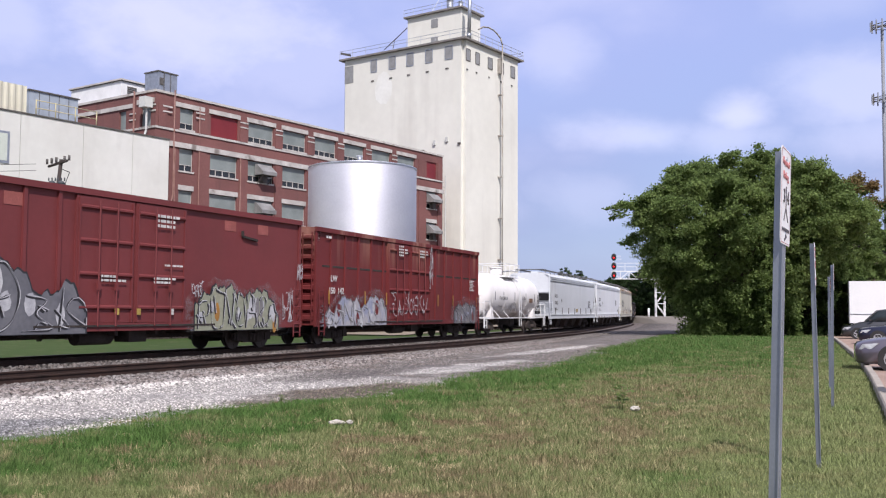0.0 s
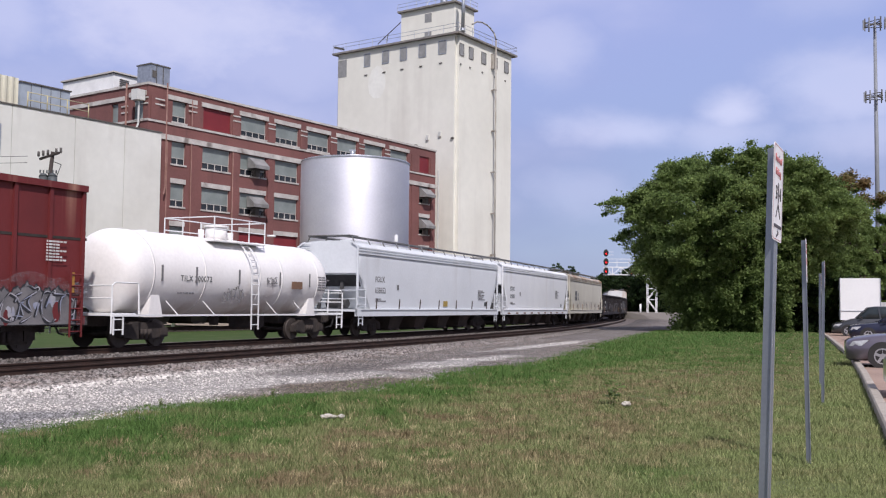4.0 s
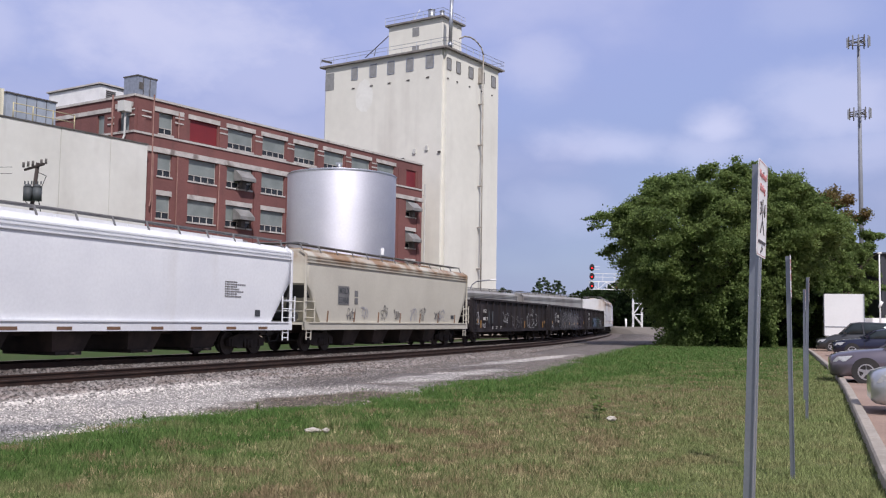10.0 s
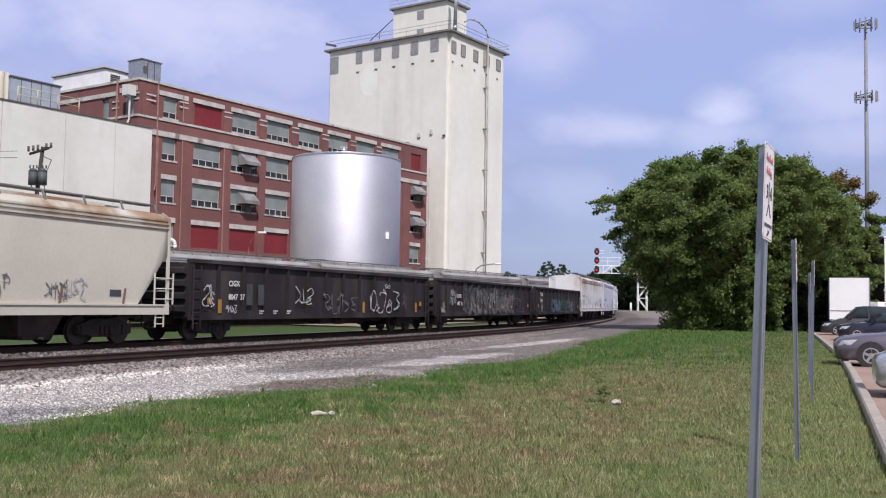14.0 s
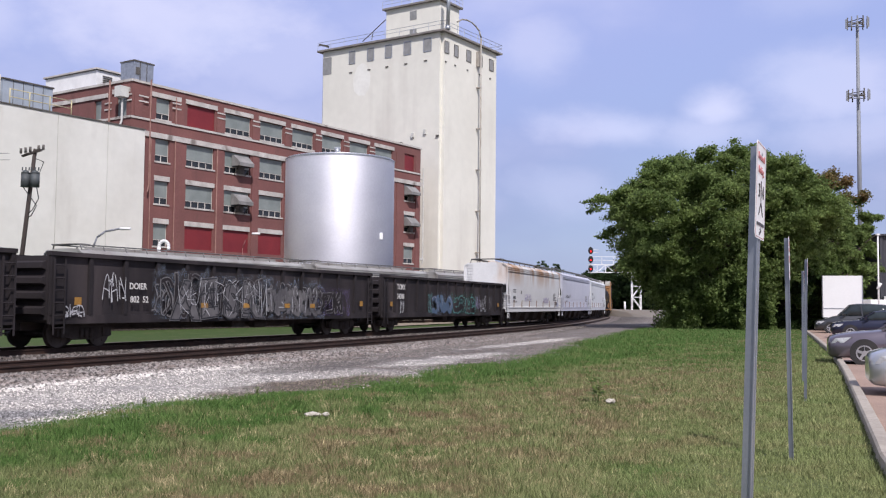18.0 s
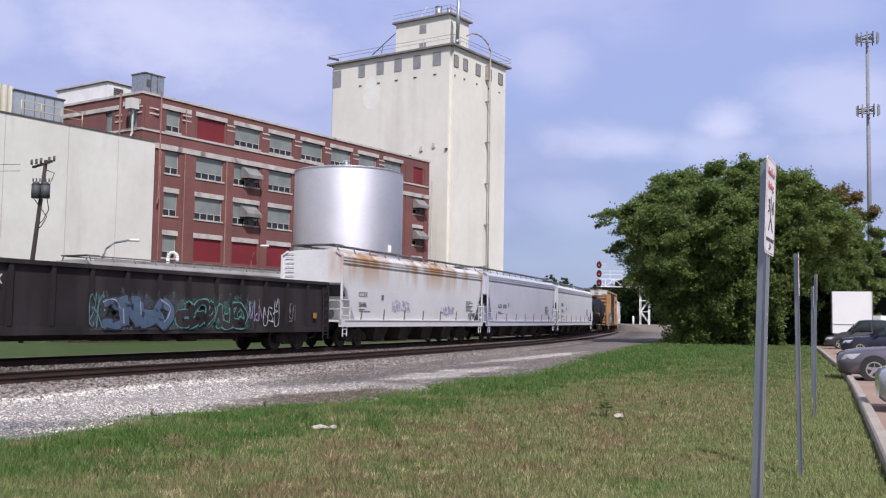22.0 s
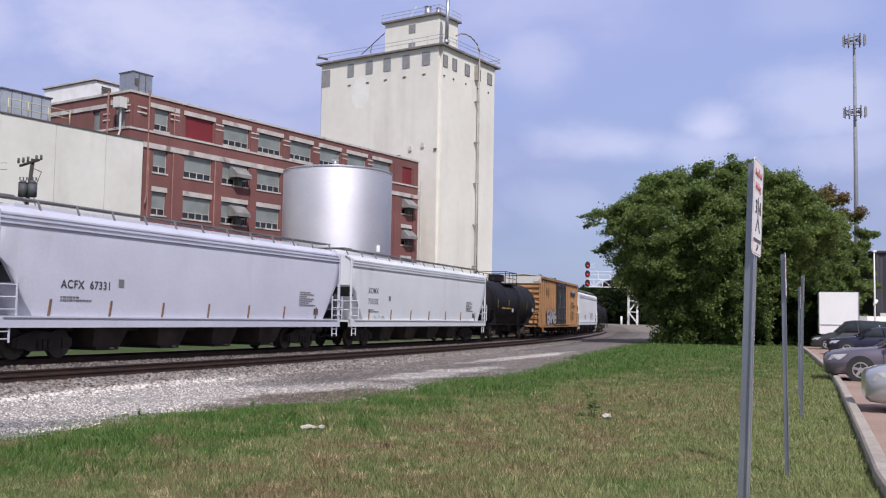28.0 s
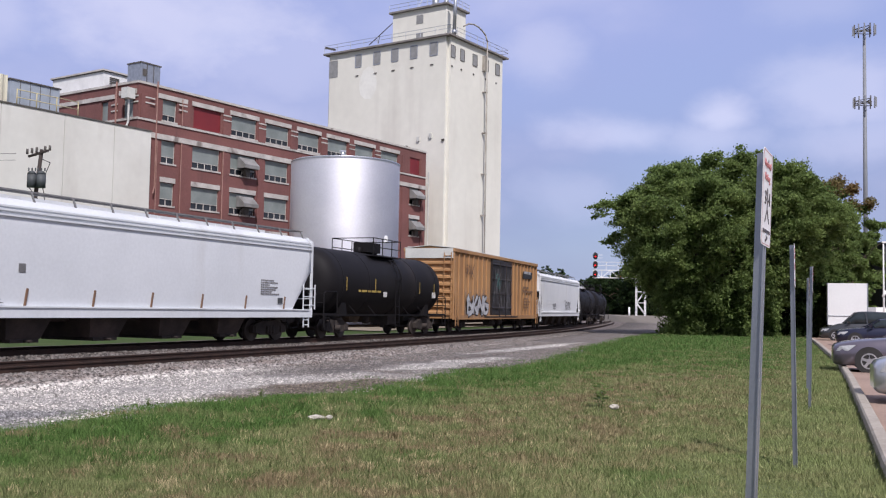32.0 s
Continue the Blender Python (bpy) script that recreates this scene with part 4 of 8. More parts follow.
CAR_DUSTY = car_mat("car_dusty_grey", (0.36, 0.355, 0.34), (0.27, 0.262, 0.25), (0.22, 0.20, 0.185), (0.5, 0.75))
CAR_BEIGE = car_mat("car_beige", (0.58, 0.55, 0.46), (0.51, 0.48, 0.40), (0.30, 0.19, 0.11), (0.40, 0.58), 0.55, (0.7, 0.6, 0.5), (3.7, 4.1))
CAR_RUSTY = car_mat("car_rusty_white", (0.68, 0.68, 0.68), (0.60, 0.60, 0.60), (0.40, 0.22, 0.09), (0.46, 0.62), 0.55, (0.7, 0.6, 0.16), (2.7, 4.1))
CAR_RED = car_mat("boxcar_red", (0.168, 0.034, 0.034), (0.142, 0.030, 0.030), (0.12, 0.035, 0.03), (0.6, 0.9), 0.6)
CAR_RED_OLD = car_mat("boxcar_faded_red", (0.152, 0.022, 0.022), (0.118, 0.019, 0.019), (0.33, 0.17, 0.12), (0.52, 0.72), 0.65, (1.9, 0.8, 0.10), (3.2, 4.9))
CAR_YELLOW = car_mat("boxcar_yellow", (0.42, 0.235, 0.105), (0.35, 0.19, 0.085), (0.22, 0.11, 0.05), (0.58, 0.8), 0.65)
CAR_BROWN = car_mat("boxcar_brown_door", (0.026, 0.020, 0.018), (0.019, 0.016, 0.015), (0.07, 0.035, 0.025), (0.6, 0.8))
CAR_BLACK = car_mat("car_black", (0.014, 0.0125, 0.0135), (0.010, 0.009, 0.010), (0.035, 0.027, 0.024), (0.6, 0.85), 0.6, spec=0.14)
GON_BLACK = car_mat("gondola_black", (0.034, 0.029, 0.031), (0.022, 0.019, 0.020), (0.078, 0.064, 0.064), (0.50, 0.78), 0.65, spec=0.15)
LETTER_DARK = mat("dark_lettering", (0.07, 0.075, 0.08), rough=0.7, bump=0)
LETTER_WHITE = mat("white_lettering", (0.70, 0.68, 0.64), rough=0.7, bump=0)
LETTER_YELLOW = mat("yellow_lettering", (0.45, 0.32, 0.08), rough=0.7, bump=0)
REFLECTOR = mat("reflector_yellow", (0.42, 0.22, 0.045), rough=0.4, bump=0)
SPRAY_SILVER = mat("spray_silver", (0.165, 0.165, 0.175), (0.115, 0.115, 0.13), rough=0.5, scale=1.2, fine=6, bump=0)
SPRAY_GREEN = mat("spray_green", (0.31, 0.31, 0.22), (0.24, 0.26, 0.19), rough=0.6, scale=1.2, fine=6, bump=0)
SPRAY_BLUE = mat("spray_pale_blue", (0.28, 0.30, 0.39), (0.42, 0.40, 0.40), rough=0.6, scale=2.2, fine=6, bump=0)
SPRAY_TEAL = mat("spray_teal", (0.12, 0.33, 0.29), (0.07, 0.20, 0.20), rough=0.6, scale=1.2, fine=6, bump=0)
SPRAY_STONE = mat("spray_stone_grey", (0.15, 0.142, 0.142), (0.085, 0.08, 0.085), rough=0.7, scale=1.4, fine=6, bump=0)
SPRAY_ORANGE = mat("spray_orange", (0.42, 0.21, 0.05), rough=0.7, bump=0)
SPRAY_DARK = mat("spray_dark", (0.035, 0.035, 0.04), rough=0.7, bump=0)
SPRAY_WHITE = mat("spray_white", (0.55, 0.55, 0.55), (0.36, 0.36, 0.38), rough=0.7, scale=3, bump=0)


def overspray(name, color, cover):
    """Thin mist of paint that lets the ground show through in patches."""
    m = mat(name, color, rough=0.7, scale=2, bump=0)
    n, l = m.node_tree.nodes, m.node_tree.links
    co, t, r = n.new("ShaderNodeTexCoord"), n.new("ShaderNodeTexNoise"), n.new("ShaderNodeMapRange")
    t.inputs["Scale"].default_value, t.inputs["Detail"].default_value, t.inputs["Roughness"].default_value = 1.9, 6, 0.68
    r.inputs["From Min"].default_value, r.inputs["From Max"].default_value = 0.42, 0.80
    r.inputs["To Max"].default_value = cover
    l.new(co.outputs["Object"], t.inputs["Vector"])
    l.new(t.outputs["Fac"], r.inputs["Value"])
    l.new(r.outputs["Result"], n["Principled BSDF"].inputs["Alpha"])
    return m


MIST_BLUE = overspray("mist_pale_blue", (0.24, 0.28, 0.34), 0.6)
SPRAY_STEEL = mat("spray_steel_blue", (0.085, 0.135, 0.20), (0.06, 0.09, 0.15), rough=0.6, scale=1.4, fine=6, bump=0)
MIST_TEAL = overspray("mist_teal", (0.10, 0.26, 0.22), 0.9)
MIST_PURPLE = overspray("mist_purple", (0.16, 0.12, 0.24), 0.7)
MIST_WHITE = overspray("mist_white", (0.32, 0.31, 0.32), 0.55)
SPRAY_GREY = mat("spray_grey", (0.20, 0.19, 0.19), (0.12, 0.115, 0.12), rough=0.7, scale=1.5, bump=0)
SPRAY_PURPLE = mat("spray_purple", (0.42, 0.36, 0.56), rough=0.7, bump=0)
# shade beneath hopper ends is put into this dark tone of sheets and gear
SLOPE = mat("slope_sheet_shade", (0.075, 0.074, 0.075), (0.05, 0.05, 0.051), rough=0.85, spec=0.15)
GRATING = mat("grating", (0.26, 0.255, 0.25), rough=0.6, metal=0.4)
UNDERGREY = mat("outlet_grey", (0.085, 0.064, 0.056), (0.05, 0.042, 0.038), rough=0.85, spec=0.15)
RUSTY = mat("rust_tab", (0.22, 0.125, 0.075), (0.16, 0.095, 0.06), rough=0.8)


def wheelset_mesh():
    bm = bmesh.new()
    for y in (-0.755, 0.755):
        s = 1 if y > 0 else -1
        tube(bm, (0, y - 0.065, 0), (0, y + 0.065, 0), 0.445, 28)
        tube(bm, (0, y - s * 0.07, 0), (0, y - s * 0.045, 0), 0.475, 28)
        for i in range(5):
            a = i * 2 * math.pi / 5
            tube(bm, (0.3 * math.cos(a), y + s * 0.066, 0.3 * math.sin(a)), (0.3 * math.cos(a), y + s * 0.078, 0.3 * math.sin(a)), 0.06, 6)
    tube(bm, (0, -1.05, 0), (0, 1.05, 0), 0.09, 10)
    return mesh_of(bm, WHEEL, "wheelset")


WHEELSET = wheelset_mesh()


def side_frame_mesh():
    bm = bmesh.new()
    pts = [(-1.15, 0.35), (-1.15, 0.62), (-0.55, 0.82), (0.55, 0.82), (1.15, 0.62), (1.15, 0.35), (0.95, 0.42), (0.5, 0.25), (-0.5, 0.25), (-0.95, 0.42)]
    loft(bm, [[(a, -0.09, z) for a, z in pts], [(a, 0.09, z) for a, z in pts]])
    for k in (-0.88, 0.88):
        box(bm, k - 0.16, k + 0.16, -0.14, 0.14, 0.33, 0.62)
    for k in (-0.2, 0.0, 0.2):
        tube(bm, (k, -0.12, 0.3), (k, -0.12, 0.6), 0.07, 8)
    return mesh_of(bm, UNDER, "side_frame")


SIDE_FRAME = side_frame_mesh()


def truck(parent, x, axles):
    """A two-axle freight truck; its wheelsets turn."""
    bm = bmesh.new()
    box(bm, x - 0.25, x + 0.25, -0.88, 0.88, 0.5, 0.85)
    t = part("truck", bm, UNDER, parent)
    for y in (-0.99, 0.99):
        shared("side_frame", SIDE_FRAME, pose(x, y, 0), t)
    for k in (-0.88, 0.88):
        axles.append(shared("wheelset", WHEELSET, pose(x + k, 0, 0.457), t))
    return t


def couplers(parent, L):
    for e in (-1, 1):
        bm = bmesh.new()
        x = e * L / 2
        box(bm, min(x, x + e * 0.35), max(x, x + e * 0.35), -0.11, 0.11, 0.72, 0.98)
        box(bm, min(x + e * 0.34, x + e * 0.62), max(x + e * 0.34, x + e * 0.62), -0.16, 0.16, 0.68, 1.02)
        part("coupler", bm, UNDER, parent)
        bm = bmesh.new()
        pipe(bm, [(x, -0.35, 0.8), (x + e * 0.2, -0.35, 0.5), (x + e * 0.5, -0.25, 0.45)], 0.03)
        part("air_hose", bm, BLACK, parent)


def ladder(bm, x, y, z0, z1, w, rungs, axis="x", r=0.02):
    for k in (-w / 2, w / 2):
        p = (x + k, y) if axis == "x" else (x, y + k)
        bar(bm, (*p, z0), (*p, z1), 0.055, 0.03)
    for i in range(rungs):
        z = z0 + (i + 0.5) * (z1 - z0) / rungs
        if axis == "x":
            tube(bm, (x - w / 2, y, z), (x + w / 2, y, z), r, 5)
        else:
            tube(bm, (x, y - w / 2, z), (x, y + w / 2, z), r, 5)


def lettering(parent, text, x, z, size, material, y=-1.6, name="lettering", spacing=1.0, stretch=1.0):
    """Painted characters on the near side: a thin mesh made from the built-in font. size: height of a capital."""
    cu = bpy.data.curves.new("lettering", "FONT")
    cu.body, cu.size, cu.extrude, cu.space_character, cu.resolution_u, cu.offset = text, size / 0.69, 0.002, spacing, 3, size * 0.028 if size > 0.1 else -size * 0.025
    tmp = new("lettering", cu)
    me = bpy.data.meshes.new_from_object(tmp.evaluated_get(bpy.context.evaluated_depsgraph_get()))
    bpy.data.objects.remove(tmp)
    me.materials.clear()
    me.materials.append(material)
    me.transform(Matrix.Diagonal((stretch, 1, 1, 1)))
    ob = new(name, me)
    ob.parent = parent
    ob.matrix_basis = Matrix.Translation((x, y, z)) @ Euler((radians(90), 0, 0)).to_matrix().to_4x4()
    return ob


def text_bars(parent, x, z, rows, w, h, material, y=-1.6, name="stencil_block"):
    bm = bmesh.new()
    for i in range(rows):
        at, k = x, 0
        while at < x + w * (0.75 + 0.25 * math.sin(i * 2.3 + x)):
            ww = h * (1.2 + 1.5 * abs(math.sin(k * 1.7 + i * 3.1)))
            box(bm, at, at + ww, y - 0.005, y - 0.002, z - i * h * 1.8, z - i * h * 1.8 + h)
            at += ww + h * 0.5
            k += 1
    return tagged(part(name, bm, material, parent), kind="stuff")


def plate(parent, name, x0, x1, z0, z1, material, y=-1.6, label=""):
    bm = bmesh.new()
    box(bm, x0, x1, y - 0.008, y - 0.002, z0, z1)
    return part(name, bm, material, parent, label)


def outline(bm, pts, y):
    bm.faces.new([bm.verts.new((a, y, b)) for a, b in pts])


def ribbon(bm, pts, w, y, uneven=0.5):
    prev = None
    for i, (a, b) in enumerate(pts):
        c, d = pts[min(i + 1, len(pts) - 1)], pts[max(i - 1, 0)]
        t = Vector((c[0] - d[0], c[1] - d[1]))
        if t.length < 1e-6:
            continue
        t.normalize()
        ww = w * (1 - uneven * 0.5 + uneven * math.sin(i * 0.9))
        v = [bm.verts.new((a - t.y * ww / 2, y, b + t.x * ww / 2)), bm.verts.new((a + t.y * ww / 2, y, b - t.x * ww / 2))]
        if prev:
            bm.faces.new((prev[0], prev[1], v[1], v[0]))
        prev = v


GLYPHS = (
    (((0, 0), (0.12, 0.7), (0.3, 1), (0.7, 1), (0.85, 0.6), (0.9, 0)), ((0.15, 0.42), (0.85, 0.45))),
    (((0.9, 0.85), (0.6, 1), (0.2, 0.9), (0.05, 0.5), (0.2, 0.12), (0.55, 0), (0.95, 0.12)),),
    (((0.85, 0.95), (0.2, 0.85), (0.6, 0.5), (0.15, 0.15), (0.9, 0.05)),),
    (((0.15, 0), (0.2, 1)), ((0.9, 1), (0.35, 0.5), (0.95, 0))),
)
GLYPHS += (
    (((0.9, 0.85), (0.4, 1), (0.1, 0.75), (0.5, 0.5), (0.9, 0.3), (0.6, 0.03), (0.05, 0.1)),),
    (((0.1, 0), (0.15, 1)), ((0.15, 0.95), (0.8, 0.08)), ((0.8, 0), (0.88, 1))),
    (((0.5, 1), (0.1, 0.7), (0.15, 0.2), (0.5, 0), (0.85, 0.25), (0.9, 0.7), (0.5, 1)),),
    (((0.15, 0), (0.2, 1)), ((0.2, 0.95), (0.85, 0.85), (0.8, 0.5), (0.25, 0.45))),
    (((0.1, 1), (0.15, 0.2), (0.5, 0), (0.85, 0.2), (0.9, 1)),),
)


def glyph_lines(rng, kind, x, z, w, h, wild):
    """Smoothed, wayward strokes of one abstract letter form: turned over, sheared, with a barb or a tail."""
    out = []
    flip, over, shear = rng.random() < 0.5, rng.random() < 0.4, rng.uniform(-0.25, 0.25)
    lines = list(GLYPHS[kind])
    for _ in range(2):
        a, b = rng.uniform(0, 1), rng.uniform(0, 1)
        lines.append(((a, b), (a + rng.uniform(-0.3, 0.3), b + rng.uniform(-0.2, 0.2)), (a + rng.uniform(-0.55, 0.55), min(max(b + rng.uniform(-0.5, 0.5), 0), 1.05))))
    for line in lines:
        p = [(a + rng.uniform(-wild, wild), b + rng.uniform(-wild, wild) * 0.7) for a, b in line]
        p = [((1 - a if flip else a) + shear * (b - 0.5), min(max(1 - b if over else b, 0), 1.08)) for a, b in p]
        q = []
        for i in range(len(p) - 1):
            a, b, c, d = p[max(i - 1, 0)], p[i], p[i + 1], p[min(i + 2, len(p) - 1)]
            for k in range(5):
                t = k / 5
                q.append(tuple(0.5 * (2 * b[m] + (c[m] - a[m]) * t + (2 * a[m] - 5 * b[m] + 4 * c[m] - d[m]) * t * t + (3 * b[m] - a[m] - 3 * c[m] + d[m]) * t ** 3) for m in (0, 1)))
        q.append(p[-1])
        out.append([(x + a * w, z + b * h) for a, b in q])
    return out


def spray_piece(parent, x0, x1, z0, z1, fill, edge, letters, seed, y=-1.61, shine=None, jag=0.1, mist=None, fat=0.30, rim=0.07):
    """A row of fat outlined letter forms on a mist of overspray, each a thin layer of paint."""
    rng = random.Random(seed)
    w = (x1 - x0) / letters
    if mist:
        bm = bmesh.new()
        up = [(x0 - 0.6 + (x1 - x0 + 1.2) * k / 60, z1 + (0.02 + 0.34 * rng.random() ** 2) * (1 if k % 60 else 0)) for k in range(61)]
        for a, b in zip(up, up[1:]):
            bm.faces.new([bm.verts.new(v) for v in ((a[0], y + 0.004, z0 - 0.05), (b[0], y + 0.004, z0 - 0.05), (b[0], y + 0.004, b[1]), (a[0], y + 0.004, a[1]))])
        part("overspray", bm, mist, parent)
    for i in range(letters):
        h = (z1 - z0) * rng.uniform(0.82, 1.0)
        lift = rng.uniform(0, 1) * (z1 - z0 - h)
        lines = glyph_lines(rng, rng.randrange(len(GLYPHS)), x0 + (i - 0.08) * w, z0 + lift + h * fat * 0.18, w * 1.12, h * (1 - fat * 0.36), jag)
        body, back, hi = bmesh.new(), bmesh.new(), bmesh.new()
        full = min(w, h) * fat * rng.uniform(0.85, 1.15)
        for k, pts in enumerate(lines):
            thick = full * rng.uniform(0.6, 1.1)
            ends = [(pts[0][0] * 1.0 + (pts[0][0] - pts[1][0]) * 0.3, pts[0][1] + (pts[0][1] - pts[1][1]) * 0.3)] + pts
            ribbon(back, ends, thick + 2 * rim, y - 0.0012 * k - 0.004 * (i % 2), 0.12)
            ribbon(body, pts, thick, y - 0.010 - 0.0012 * k - 0.004 * (i % 2), 0.14)
            if shine and k == 0:
                ribbon(hi, [(a - thick * 0.25, b + thick * 0.22) for a, b in pts[: max(4, len(pts) // 2)]], thick * 0.16, y - 0.018 - 0.001 * k - 0.004 * (i % 2), 0.4)
        p = part("graffiti_letter", body, fill, parent)
        part("outline_stroke", back, edge, p)
        if shine:
            part("highlight_stroke", hi, shine, p)


def mural(parent, x0, x1, z0, z1, fill, edge, shine, seed, y, tops, letters, accents=(), mist=None):
    """A solid piece of spray paint: one uneven silhouette (tops: its height from end to end), dark inner strokes, light flashes, patches of a second colour."""
    rng = random.Random(seed)
    n = 72
    w, h = x1 - x0, z1 - z0

    def top(k):
        return z0 + h * (float(np.interp(k, np.linspace(0, 1, len(tops)), tops)) + 0.05 * math.sin(k * 61 + seed) + 0.03 * math.sin(k * 143))

    if mist:
        bm = bmesh.new()
        outline(bm, [(x0 - 0.5, z0 - 0.03)] + [(x0 - 0.5 + (w + 1.0) * k / 24, top(k / 24) + rng.uniform(0.1, 0.45)) for k in range(25)] + [(x1 + 0.5, z0 - 0.03)], y + 0.004)
        bmesh.ops.triangulate(bm, faces=bm.faces)
        part("overspray", bm, mist, parent)
    made = None
    for name, grow, m, dy in (("graffiti_outline", 0.06, edge, 0.0), ("graffiti_piece", 0.0, fill, -0.004)):
        bm = bmesh.new()
        for i in range(n):
            a, b = i / n, (i + 1) / n
            xa, xb = x0 - grow + (w + 2 * grow) * a, x0 - grow + (w + 2 * grow) * b
            bm.faces.new([bm.verts.new(v) for v in ((xa, y + dy, z0 - grow * 0.3), (xb, y + dy, z0 - grow * 0.3), (xb, y + dy, top(b) + grow), (xa, y + dy, top(a) + grow))])
        made = part(name, bm, m, parent)
    step = w / letters
    for name, m, count, low, high, dy in (("light_flash", shine, letters * 2, 0.06, 0.17, -0.008), *((("colour_patch", a, 2, 0.12, 0.2, -0.009) for a in accents))):
        for i in range(count):
            bm = bmesh.new()
            k = rng.uniform(0.03, 0.97)
            cx, cz = x0 + w * k, z0 + (top(k) - z0) * rng.uniform(0.2, 0.75)
            ra, rb = step * rng.uniform(low, high), h * rng.uniform(low, high) * 1.3
            outline(bm, [(cx + ra * (1 + 0.3 * rng.random()) * math.cos(q * math.pi / 5), min(cz + rb * (1 + 0.3 * rng.random()) * math.sin(q * math.pi / 5), top(k) - 0.03)) for q in range(10)], y + dy - 0.0006 * (i % 3))
            part(name, bm, m, made)
    dark, pale = bmesh.new(), bmesh.new()
    for i in range(letters):
        k = (i + 0.5) / letters
        hh = (top(k) - z0) * 0.92
        for q, pts in enumerate(glyph_lines(rng, rng.randrange(len(GLYPHS)), x0 + step * (i + 0.04), z0 + 0.03 * h, step * 0.98, hh, 0.12)):
            pts = [(min(max(a, x0 + 0.03), x1 - 0.03), min(b, top((min(max(a, x0), x1) - x0) / w) - 0.02)) for a, b in pts]
            ribbon(dark, pts, 0.06 + 0.03 * rng.random(), y - 0.012 - 0.0008 * q, 0.6)
            ribbon(pale, [(a + 0.05, b + 0.03) for a, b in pts], 0.028, y - 0.018 - 0.0008 * q, 0.6)
    part("dark_stroke", dark, edge, made)
    part("highlight_stroke", pale, shine, made)
    return made


def block_letters(parent, text, x0, x1, z0, z1, fill, edge, halo, seed, y):
    """Fat sprayed capitals, each with a dark rim and a pale halo, tilted a little and packed close."""
    rng = random.Random(seed)
    w = (x1 - x0) / len(text)
    for i, ch in enumerate(text):
        turn, tall, lift = rng.uniform(-5, 5), rng.uniform(0.92, 1.05), rng.uniform(-0.02, 0.05)
        made = parent
        for name, m, fat, dy in (("graffiti_letter", fill, 0.07, -0.010), ("outline_stroke", edge, 0.115, -0.005), ("halo_stroke", halo, 0.133, 0.0)):
            cu = bpy.data.curves.new(name, "FONT")
            cu.body, cu.size, cu.extrude, cu.offset, cu.resolution_u, cu.align_x = ch, 1.0 / 0.69, 0.001, fat, 3, "CENTER"
            tmp = new(name, cu)
            me = bpy.data.meshes.new_from_object(tmp.evaluated_get(bpy.context.evaluated_depsgraph_get()))
            bpy.data.objects.remove(tmp)
            me.materials.clear()
            me.materials.append(m)
            me.transform(Matrix.Rotation(radians(turn), 4, "Z") @ Matrix.Diagonal((w * 0.98, (z1 - z0) * 0.80 * tall, 1, 1)))
            ob = new(name, me)
            ob.parent = made
            ob.matrix_basis = Matrix.Translation((x0 + (i + 0.5) * w, y + dy - 0.003 * (i % 2), z0 + 0.1 + lift)) @ Euler((radians(90), 0, 0)).to_matrix().to_4x4() if made is parent else Matrix.Translation((0, 0, -dy - 0.010))
            made = ob if made is parent else made


def tag_scrawl(parent, x, z, w, h, material, seed, y=-1.61, width=0.035, loops=5):
    """A quick scrawl of thin letter forms."""
    rng = random.Random(seed)
    bm = bmesh.new()
    at = x
    for j in range(loops):
        ww = w / loops * rng.uniform(0.7, 1.2)
        hh = h * rng.uniform(0.55, 1.0)
        for k, pts in enumerate(glyph_lines(rng, rng.randrange(len(GLYPHS)), at, z + rng.uniform(0, 1) * (h - hh), ww * 0.95, hh, 0.14)):
            ribbon(bm, pts, width, y - 0.001 * k - 0.004 * (j % 2), 0.35)
        at += ww
    return part("graffiti_tag", bm, material, parent)


